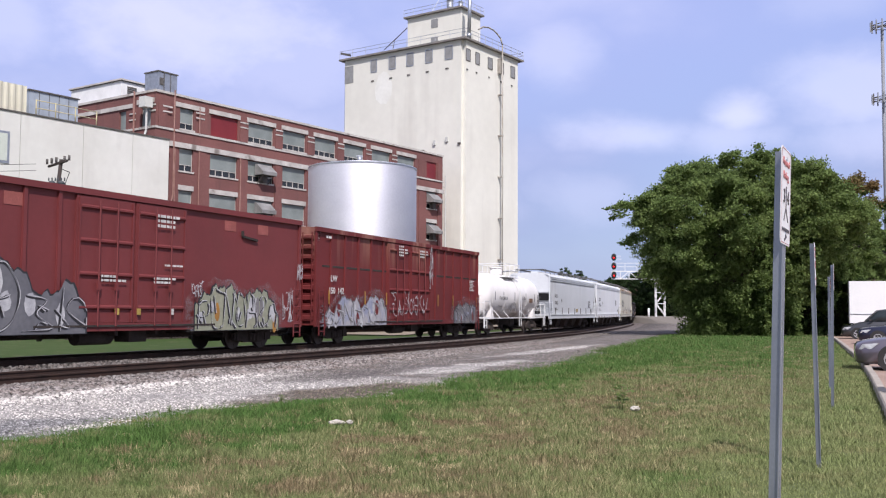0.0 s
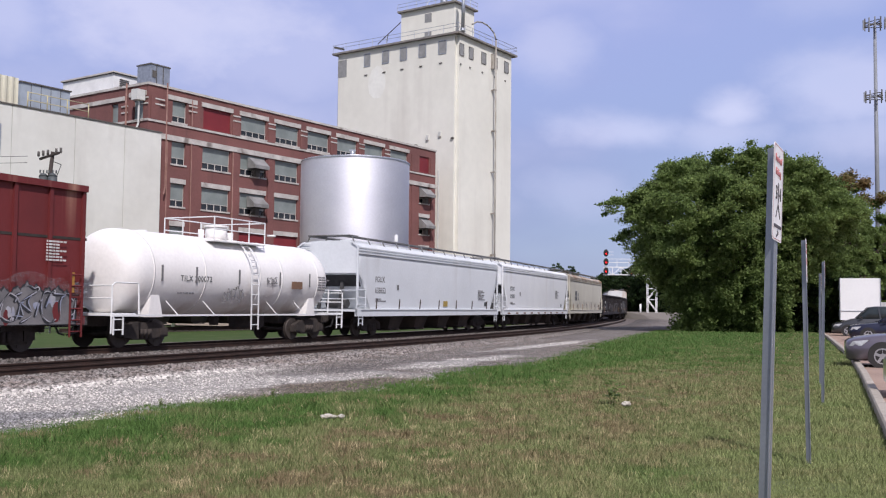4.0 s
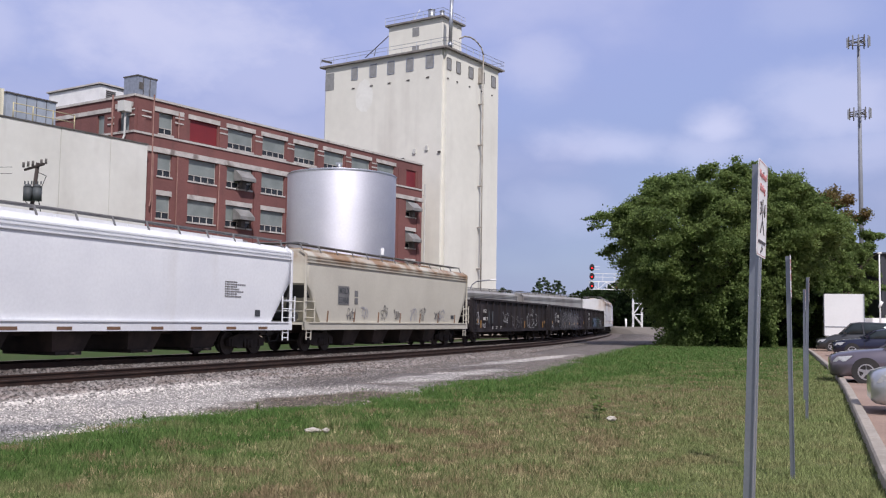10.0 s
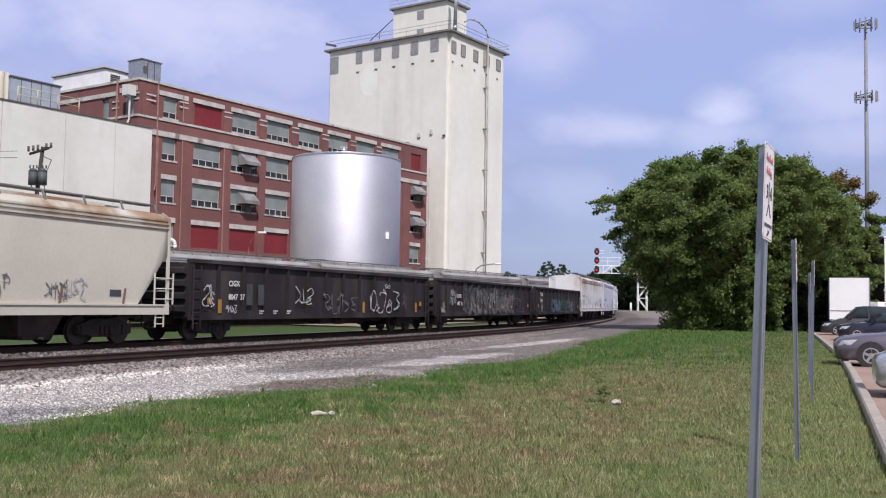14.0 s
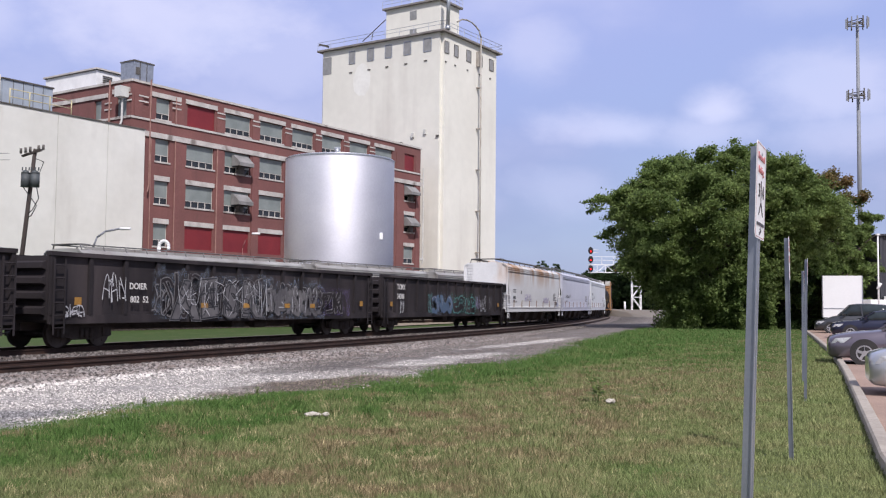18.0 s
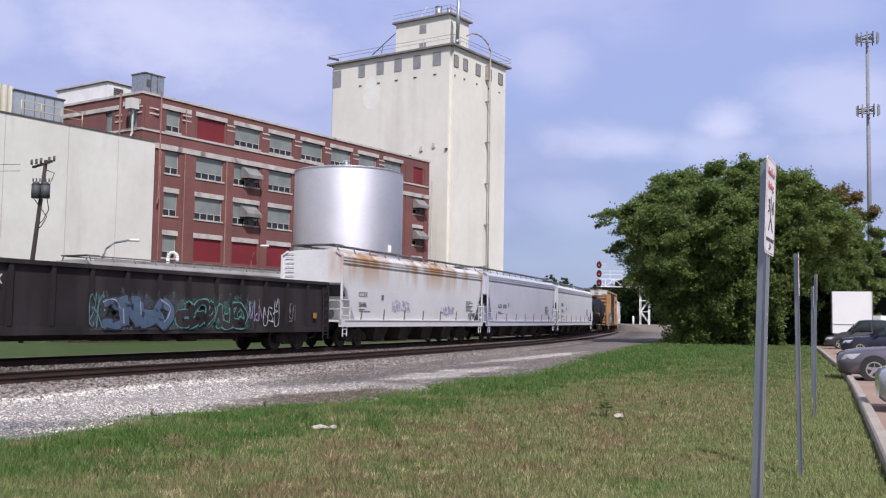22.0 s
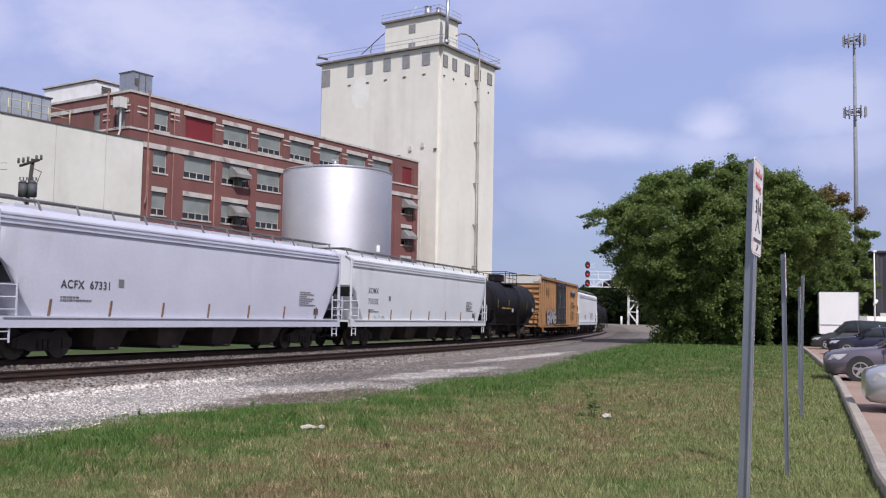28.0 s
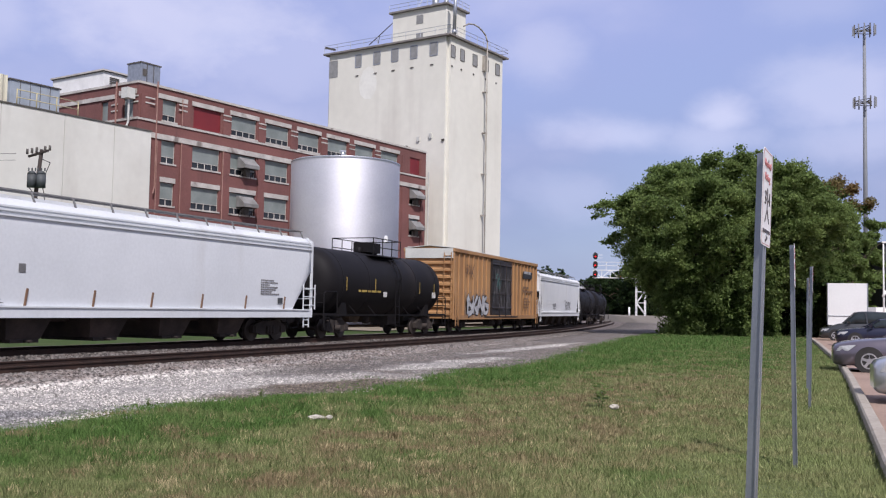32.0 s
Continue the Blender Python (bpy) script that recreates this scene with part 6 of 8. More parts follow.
# the cars in order, by the places of their far ends along the train
ENDS = (-22.0, -0.8, 19.25, 34.7, 55.71, 76.72, 97.62, 119.51, 141.08, 162.5, 182.51, 202.9, 223.93, 239.44, 260.27, 280.16, 296.2, 312.2)
GAPS = [1.1, 1.1, 1.1, 1.2, 1.05, 1.05, 1.0, 1.0, 1.0, 1.1, 1.1, 1.1, 1.1, 1.1, 1.1, 1.1, 1.1]
SIZES = [ENDS[i + 1] - ENDS[i] - GAPS[i] for i in range(17)]
TRAIN = [
    boxcar("boxcar", "dark red boxcar with grey and green spray-painted lettering", SIZES[0], CAR_RED, 5.08, (-1.9, 3.05), posts=17, smooth=((3.1, 9.5), (-9.3, -4.6))),
    boxcar("boxcar", "faded red boxcar with rust streaks and white graffiti", SIZES[1], CAR_RED_OLD, 4.95, (-2.75, 2.35), posts=16),
    tank_car("tank_car", "white tank car with stained ends and black marks", SIZES[2], CAR_TANK, 1.48, 2.48, WHITE),
    covered_hopper("covered_hopper", "light grey covered hopper car with grey marks", SIZES[3], CAR_FGREY, 4.4, tabs=UNDERGREY),
    covered_hopper("covered_hopper", "white covered hopper car with black reporting marks", SIZES[4], CAR_WHITE, 4.4),
    covered_hopper("covered_hopper", "weathered beige covered hopper with rusty roof edge", SIZES[5], CAR_BEIGE, 4.4, tabs=RUSTY),
    gondola("gondola", "black gondola car with white graffiti", SIZES[6], GON_BLACK),
    gondola("gondola", "black gondola car covered in silver graffiti", SIZES[7], GON_BLACK),
    gondola("gondola", "black gondola car with teal graffiti", SIZES[8], GON_BLACK),
    covered_hopper("covered_hopper", "white covered hopper with rust stains along the roof", SIZES[9], CAR_RUSTY, 4.4, tabs=RUSTY),
    covered_hopper("covered_hopper", "pale bluish-grey covered hopper car", SIZES[10], CAR_GREY, 4.45, tabs=RUSTY),
    covered_hopper("covered_hopper", "off-white covered hopper with dark reporting marks", SIZES[11], CAR_FGREY, 4.36, tabs=RUSTY),
    tank_car("tank_car", "black tank car with yellow lettering", SIZES[12], CAR_BLACK, 1.6, 2.56, CAR_BLACK, True, 0.42),
    boxcar("boxcar", "yellow boxcar with a dark brown plug door and graffiti", SIZES[13], CAR_YELLOW, 4.95, (-2.36, 2.52), CAR_BROWN, PALE, posts=22, split=False),
    covered_hopper("covered_hopper", "plain white covered hopper", SIZES[14], CAR_WHITE, 4.4),
    tank_car("tank_car", "plain black tank car", SIZES[15], CAR_BLACK, 1.45, 2.4, CAR_BLACK),
    tank_car("tank_car", "plain black tank car", SIZES[16], CAR_BLACK, 1.45, 2.4, CAR_BLACK),
]


def paint_cars():
    car = [c[0] for c in TRAIN]
    # first boxcar
    c = car[0]
    mural(c, -9.4, -1.75, 0.75, 2.75, SPRAY_SILVER, SPRAY_DARK, SPRAY_WHITE, 3, -1.64, (0.3, 0.55, 0.5, 0.62, 0.6, 0.5, 0.6, 0.55, 0.78, 0.82, 1.0, 0.95, 0.8, 0.55, 0.55, 0.72, 0.7, 0.3), 6)
    mural(c, 3.2, 8.1, 0.75, 2.35, SPRAY_GREEN, SPRAY_DARK, SPRAY_WHITE, 8, -1.64, (0.5, 0.75, 0.8, 1.0, 0.9, 1.0, 0.85, 0.75, 0.8, 0.88, 0.9, 0.85, 0.6, 0.3), 7, (SPRAY_GREY, SPRAY_ORANGE), MIST_WHITE)
    tag_scrawl(c, 3.0, 1.9, 0.7, 0.6, SPRAY_WHITE, 4, -1.64, 0.03, 3)
    tag_scrawl(c, 8.4, 1.0, 0.9, 1.3, SPRAY_WHITE, 11, -1.63, 0.035, 4)
    tag_scrawl(c, 9.4, 2.6, 0.4, 0.8, SPRAY_WHITE, 12, -1.63, 0.035, 2)
    text_bars(c, 1.2, 4.5, 3, 1.1, 0.09, LETTER_WHITE, -1.67)
    text_bars(c, -1.2, 2.45, 2, 1.1, 0.07, LETTER_WHITE, -1.67)
    text_bars(c, 1.1, 2.45, 2, 1.1, 0.07, LETTER_WHITE, -1.67)
    text_bars(c, 1.6, 2.9, 1, 0.9, 0.06, LETTER_WHITE, -1.67)
    for x in (4.9, 6.9, -4.7, -8.2):
        plate(c, "patch_plate", x, x + 0.65, 4.35, 4.72, car_patch, -1.505, "faded repair patch")
    bm = bmesh.new()
    bar(bm, (5.9, -1.56, 4.2), (6.8, -1.56, 4.1), 0.08, 0.08)
    bar(bm, (5.9, -1.56, 4.2), (5.9, -1.56, 4.4), 0.08, 0.08)
    part("grab_iron", bm, UNDER, c)
    for x in (-0.6, 0.35, 1.9):
        plate(c, "placard", x, x + 0.18, 1.3, 1.5, LETTER_YELLOW if x != 1.9 else LETTER_WHITE, -1.67)
    # second boxcar
    c = car[1]
    for x0, x1 in ((-9.2, -2.9), (2.5, 9.2)):
        plate(c, "side_seam", x0, x1, 3.32, 3.40, UNDER, -1.503)
    bm = bmesh.new()
    box(bm, -SIZES[1] / 2 - 0.06, -SIZES[1] / 2 + 0.1, -1.5, 1.5, 4.4, 4.96)
    part("end_panel", bm, WHITE, c, "white-painted end panel")
    lettering(c, "LW", -8.6, 2.72, 0.26, LETTER_WHITE, -1.59)
    lettering(c, "150  142", -8.75, 2.2, 0.26, LETTER_WHITE, -1.59)
    mural(c, -9.3, -3.3, 0.82, 2.1, SPRAY_BLUE, SPRAY_GREY, SPRAY_WHITE, 21, -1.635, (0.3, 0.5, 0.4, 0.9, 0.95, 0.8, 0.9, 0.55, 0.8, 1.0, 0.95, 0.9, 0.5), 7, (CAR_RED_OLD, CAR_RED_OLD), MIST_WHITE)
    mural(c, 5.2, 8.7, 0.82, 1.95, SPRAY_GREY, SPRAY_DARK, SPRAY_BLUE, 22, -1.635, (0.6, 0.9, 0.8, 1.0, 0.85, 0.9, 0.6), 5, (CAR_RED_OLD,), MIST_WHITE)
    tag_scrawl(c, -2.7, 1.2, 3.9, 1.2, SPRAY_WHITE, 23, -1.67, 0.04, 7)
    tag_scrawl(c, 1.7, 2.6, 0.5, 2.2, SPRAY_WHITE, 24, -1.67, 0.04, 3)
    text_bars(c, -2.0, 4.6, 4, 1.0, 0.08, LETTER_WHITE, -1.67)
    text_bars(c, 0.5, 4.5, 3, 1.0, 0.08, LETTER_WHITE, -1.67)
    text_bars(c, 7.6, 3.2, 7, 0.7, 0.05, LETTER_WHITE, -1.59)
    for x in (-8.8, -5.5, -3.3, 2.9, 5.0, 8.6):
        plate(c, "reflector", x - 0.05, x + 0.05, 1.75, 2.35, REFLECTOR, -1.635, "yellow reflector strip")
    text_bars(c, -9.0, 4.55, 1, 0.5, 0.1, LETTER_WHITE, -1.59)
    # white tank car
    c = car[2]
    lettering(c, "TILX 200072", -4.0, 2.25, 0.18, LETTER_DARK, -1.478, spacing=1.25)
    text_bars(c, -4.0, 1.9, 2, 1.6, 0.06, SPRAY_GREY, -1.34)
    tag_scrawl(c, -1.6, 1.5, 1.6, 0.6, SPRAY_GREY, 31, -1.43, 0.04, 5)
    tag_scrawl(c, 1.1, 2.15, 0.8, 0.4, SPRAY_GREY, 32, -1.5, 0.035, 4)
    plate(c, "placard", 2.9, 3.7, 2.1, 2.4, RUSTY, -1.475, "brown placard")
    text_bars(c, 4.9, 2.6, 6, 0.9, 0.06, SPRAY_GREY, -1.48)
    for x in (-5.0, -3.2, -0.7, 2.0, 4.2):
        plate(c, "stripe", x, x + 0.1, 2.2, 2.75, SPRAY_GREY, -1.48)
    # hoppers
    for i, a, b in ((3, "FGUX", "638652"), (4, "EQUX", "015051"), (9, "CCBX", "58486"), (11, "XOMX", "710132")):
        m = SPRAY_GREY if i == 3 else LETTER_DARK
        size, low = (0.225, 0.22) if i == 9 else (0.26, 0.0)
        lettering(car[i], a, -8.05, 2.58 - low, size, m, -1.578, spacing=1.1)
        lettering(car[i], b, -8.05, 2.06 - low * 0.8, size, m, -1.575, spacing=1.05)
        text_bars(car[i], -8.0, 1.75, 2, 1.2, 0.05, SPRAY_GREY, -1.57)
    lettering(car[10], "ACFX  67331", -7.2, 2.15, 0.24, LETTER_DARK, -1.578, spacing=1.1)
    text_bars(car[10], -7.2, 1.85, 2, 1.3, 0.05, SPRAY_GREY, -1.57)
    for i in (4, 9, 10, 11, 3):
        text_bars(car[i], *((5.45, 2.75) if i == 4 else (6.2, 2.4)), 7, 1.2, 0.05, SPRAY_GREY, -1.578)
        x = -4.75 if i == 10 else -5.6
        plate(car[i], "inspection_mark", x, x + 0.25, 2.25, 2.5, SPRAY_GREY if i == 9 else GRATING, -1.576)
        plate(car[i], "consolidated_stencil", 7.4, 7.75, 1.5, 1.75, LETTER_DARK, -1.57)
    for k in range(9):
        plate(car[4], "reflector", -8.8 + k * 2.05, -8.2 + k * 2.05, 1.0, 1.1, RUSTY, -1.622)
    plate(car[3], "placard", 0.6, 1.2, 1.45, 1.75, LETTER_YELLOW, -1.58)
    plate(car[5], "stencil_panel", -6.95, -5.85, 2.1, 2.95, GRATING, -1.576, "grey stencil panel")
    lettering(car[5], "MBLX", -6.85, 2.6, 0.27, LETTER_DARK, -1.588, spacing=1.05)
    lettering(car[5], "53468", -6.9, 2.17, 0.27, LETTER_DARK, -1.588)
    for z in (2.15, 2.5):
        plate(car[5], "stencil_panel", -5.3, -4.95, z, z + 0.28, GRATING, -1.576)
    for k, x in enumerate((-6.0, -4.6, -2.4, -0.8, 1.2, 2.6, 4.6, 5.4)):
        tag_scrawl(car[5], x, 1.4, 0.9, 0.55 + 0.1 * (k % 3), (SPRAY_GREY, SPRAY_BLUE, GRATING)[k % 3], 40 + k, -1.585, 0.04, 3)
    plate(car[5], "consolidated_stencil", 7.2, 7.7, 1.55, 1.75, LETTER_DARK, -1.57)
    tag_scrawl(car[9], -4.4, 1.7, 2.2, 0.6, SPRAY_PURPLE, 51, -1.585, 0.04, 7)
    tag_scrawl(car[9], 2.2, 1.6, 2.0, 0.5, SPRAY_PURPLE, 52, -1.585, 0.05, 6)
    tag_scrawl(car[9], 6.6, 1.35, 1.2, 0.4, SPRAY_GREY, 53, -1.585, 0.05, 4)
    tag_scrawl(car[11], -7.4, 1.35, 1.2, 0.15, SPRAY_GREY, 54, -1.585, 0.02, 3)
    # gondolas
    c = car[6]
    lettering(c, "CIGX", -7.75, 2.0, 0.2, LETTER_WHITE, -1.61)
    lettering(c, "8047  37", -7.75, 1.5, 0.2, LETTER_WHITE, -1.61)
    tag_scrawl(c, -9.3, 1.2, 0.9, 0.9, SPRAY_WHITE, 60, -1.615, 0.05, 2)
    tag_scrawl(c, -7.8, 1.0, 0.7, 0.35, SPRAY_WHITE, 61, -1.615, 0.035, 3)
    tag_scrawl(c, -3.1, 1.05, 1.5, 1.05, SPRAY_WHITE, 62, -1.618, 0.05, 2)
    tag_scrawl(c, -0.7, 0.95, 3.1, 1.05, SPRAY_GREY, 63, -1.618, 0.045, 4)
    tag_scrawl(c, 3.8, 0.92, 3.2, 1.15, SPRAY_WHITE, 64, -1.618, 0.055, 4)
    tag_scrawl(c, 5.3, 2.15, 0.6, 0.3, SPRAY_WHITE, 65, -1.615, 0.03, 2)
    tag_scrawl(c, 7.4, 1.2, 0.5, 0.8, SPRAY_GREY, 66, -1.615, 0.035, 2)
    for x in (-8.4, 2.95, 8.9):
        plate(c, "reflector", x, x + 0.22, 1.0, 1.5, REFLECTOR, -1.612, "faded orange reflector")
    for x in (-6.6, -5.8):
        plate(c, "paint_patch", x, x + 0.4, 1.3, 2.1, LETTER_DARK, -1.606)
    for x in (-5.7, -4.7, -3.7):
        text_bars(c, x, 1.05, 2, 0.3, 0.05, LETTER_WHITE, -1.61)
    c = car[7]
    lettering(c, "DOIER", -6.6, 1.85, 0.2, LETTER_WHITE, -1.61)
    lettering(c, "802  52", -6.6, 1.42, 0.2, LETTER_WHITE, -1.66)
    spray_piece(c, -4.9, 1.2, 0.9, 2.4, GON_BLACK, SPRAY_STONE, 9, 71, -1.615, None, 0.16, MIST_BLUE, 0.16, 0.04)
    block_letters(c, "AESK", -4.4, 0.9, 0.85, 2.3, SPRAY_STONE, SPRAY_DARK, SPRAY_GREY, 71, -1.645)
    tag_scrawl(c, -4.3, 0.9, 5.3, 1.35, SPRAY_DARK, 78, -1.662, 0.06, 9)
    tag_scrawl(c, -4.2, 0.9, 5.2, 1.4, SPRAY_WHITE, 77, -1.666, 0.022, 9)
    spray_piece(c, 1.2, 5.3, 0.85, 2.2, SPRAY_STONE, SPRAY_DARK, 8, 72, -1.625, SPRAY_WHITE, 0.2, MIST_BLUE, 0.42, 0.045)
    for x in (-2.9, -0.3, 2.6, 4.6):
        plate(c, "reflector", x, x + 0.4, 1.25, 1.42, REFLECTOR, -1.655, "faded orange reflector")
    tag_scrawl(c, -5.4, 0.95, 1.2, 1.4, SPRAY_GREY, 79, -1.62, 0.05, 3)
    tag_scrawl(c, 1.5, 0.95, 4.6, 1.3, SPRAY_GREY, 80, -1.657, 0.04, 10)
    spray_piece(c, 4.9, 7.6, 0.95, 2.0, GON_BLACK, SPRAY_GREY, 3, 73, -1.625, None, 0.16, MIST_PURPLE, 0.2, 0.03)
    for k, (x, w) in enumerate(((-7.8, 1.1), (-9.4, 0.9), (6.6, 0.8))):
        tag_scrawl(c, x, 1.3 if k != 1 else 0.95, w, (1.0, 0.4, 0.5)[k], SPRAY_WHITE if k != 2 else SPRAY_GREY, 75 + k, -1.63, 0.035, max(3, int(w * 2.2)))
    c = car[8]
    lettering(c, "TCMX", -8.3, 2.2, 0.26, LETTER_WHITE, -1.61)
    lettering(c, "34306", -8.3, 1.72, 0.26, LETTER_WHITE, -1.61)
    spray_piece(c, -3.3, -0.2, 0.95, 1.9, SPRAY_STEEL, SPRAY_DARK, 4, 81, -1.625, SPRAY_BLUE, 0.06, MIST_BLUE, 0.40, 0.05)
    spray_piece(c, 0.2, 4.0, 0.95, 1.9, GON_BLACK, SPRAY_TEAL, 5, 82, -1.625, None, 0.12, MIST_TEAL, 0.34, 0.05)
    for k, (x, w) in enumerate(((-4.0, 0.7), (4.2, 0.7), (5.2, 1.3), (7.0, 0.6), (-7.9, 0.5))):
        tag_scrawl(c, x, 0.95, w, 1.1 if k != 4 else 0.8, (SPRAY_TEAL, SPRAY_PURPLE, SPRAY_WHITE, SPRAY_GREY, SPRAY_WHITE)[k], 85 + k, -1.615, 0.04, max(2, int(w * 2.5)))
    # black tank car, yellow boxcar
    text_bars(car[12], -3.9, 2.15, 1, 2.2, 0.2, LETTER_YELLOW, -1.56)
    for x in (-5.2, -2.2, 0.6, 3.2, 5.2):
        plate(car[12], "stripe", x, x + 0.06, 2.2, 2.8, LETTER_YELLOW, -1.596)
    plate(car[12], "placard", -1.2, -0.8, 1.95, 2.2, LETTER_WHITE, -1.56)
    plate(car[12], "placard", 5.0, 5.5, 2.0, 2.45, LETTER_WHITE, -1.57)
    c = car[13]
    tag_scrawl(c, -7.6, 3.4, 1.6, 0.9, RUSTY, 91, -1.6, 0.08, 3)
    spray_piece(c, -7.4, -3.2, 0.95, 2.35, SPRAY_WHITE, SPRAY_DARK, 4, 92, -1.635, None, 0.1, MIST_WHITE, 0.28, 0.09)
    tag_scrawl(c, -1.6, 2.8, 1.2, 1.4, SPRAY_TEAL, 94, -1.67, 0.05, 2)
    tag_scrawl(c, -2.0, 1.2, 4.2, 3.0, SPRAY_GREY, 93, -1.67, 0.06, 5)
    plate(c, "painted_panel", 5.6, 8.2, 3.75, 4.25, SPRAY_DARK, -1.59)
    text_bars(c, 5.8, 4.08, 1, 2.2, 0.2, SPRAY_WHITE, -1.6)
    text_bars(c, 5.6, 3.0, 2, 2.6, 0.16, RUSTY, -1.6)
    text_bars(c, 5.8, 2.2, 4, 1.6, 0.12, RUSTY, -1.6)
    tag_scrawl(car[14], -4.0, 1.5, 1.6, 0.6, SPRAY_GREY, 95, -1.585, 0.06, 4)
    tag_scrawl(car[14], 1.6, 1.5, 3.0, 0.8, SPRAY_GREY, 96, -1.585, 0.06, 6)


car_patch = mat("faded_patch", (0.33, 0.10, 0.085), rough=0.8)
bare = [set(c[0].children) for c in TRAIN]
paint_cars()
# all paint of a car sits a little further along it
for i, along in ((0, 0.28), (1, 0.36), (2, 0.2), (6, -0.35), (7, -0.25), (9, 0.32)):
    for ob in TRAIN[i][0].children:
        if ob not in bare[i]:
            ob.matrix_basis = Matrix.Translation((along, 0, 0)) @ ob.matrix_basis

def car_pose(s0, s1, lat=1.6):
    """A car between s0 and s1: its trucks stand on the rails."""
    a, b = on_track(s0 + 2.3, lat), on_track(s1 - 2.3, lat)
    c, d = (a + b) / 2, b - a
    return pose(c.x, c.y, RAIL_TOP, 0, 0, math.degrees(math.atan2(d.y, d.x)))


# hoppers parked on a straight spur between the train and the mill
SPUR_AT, SPUR_TURN = Vector((-21.26, 54.69)), radians(30.55)


def spur(d, lat=0.0):
    return SPUR_AT + Vector((math.sin(SPUR_TURN), math.cos(SPUR_TURN))) * d + Vector((-math.cos(SPUR_TURN), math.sin(SPUR_TURN))) * lat


def build_spur():
    root = thing("track_spur", "straight railway spur with rusty rails on dark ties", "railway track", kind="structure")
    for side in (-0.755, 0.755):
        bm = bmesh.new()
        p, q = spur(-0.6, side), spur(76, side)
        bar(bm, (p.x, p.y, RAIL_TOP - 0.086), (q.x, q.y, RAIL_TOP - 0.086), 0.072, 0.172)
        part("rail", bm, RAIL, root)
    bm = bmesh.new()
    box(bm, -0.115, 0.115, -1.3, 1.3, -0.16, 0.0)
    tie = mesh_of(bm, TIE, "tie")
    for i in range(130):
        c = spur(-0.3 + i * 0.58)
        shared("tie", tie, pose(c.x, c.y, RAIL_TOP - 0.176, 0, 0, 90 - math.degrees(SPUR_TURN)), root)
    for d0, d1, bays in ((0.0, 19.6, 4), (20.9, 36.8, 3), (38.2, 54.1, 3), (55.5, 71.4, 3)):
        car = covered_hopper("parked_covered_hopper", "dusty grey covered hopper standing on the spur" if bays == 4 else "short dusty grey covered hopper standing on the spur", d1 - d0, CAR_DUSTY, 4.33, bays=bays)[0]
        tagged(car, group="parked hoppers")
        c = spur((d0 + d1) / 2)
        car.matrix_basis = pose(c.x, c.y, RAIL_TOP, 0, 0, 90 - math.degrees(SPUR_TURN))


build_spur()


def travelled(t):
    """How far the train has gone on at time t, slowing slightly and unevenly."""
    even = 13.373 - 7.7406 * t + 0.015523 * t * t + 0.00031356 * t ** 3
    knots = (0, 1, 2, 3.5, 5.5, 7, 11, 12.5, 14, 17, 18, 19, 20, 21, 22, 23, 25.5, 28, 30, 32)
    off = (0.62, 0.39, 0.24, 0.08, -0.13, -0.39, -0.36, -0.45, -0.36, -0.35, -0.27, -0.15, 0.03, 0.12, 0.25, 0.30, 0.25, 0.10, -0.17, -0.24)
    i = max(0, min(len(knots) - 2, sum(1 for k in knots if k <= t) - 1))
    u = (t - knots[i]) / (knots[i + 1] - knots[i])
    return even + off[i] + (off[i + 1] - off[i]) * u


# ---- the car park ----
SIGNRED = mat("sign_red", (0.55, 0.22, 0.22), rough=0.5, bump=0)
SIGNBLACK = mat("sign_black", (0.08, 0.07, 0.075), rough=0.5, bump=0)
POSTSTEEL = mat("post_steel", (0.36, 0.38, 0.42), (0.28, 0.30, 0.34), rough=0.42, metal=0.75, scale=1.5, fine=60, amount=0.2, bump=0.03)


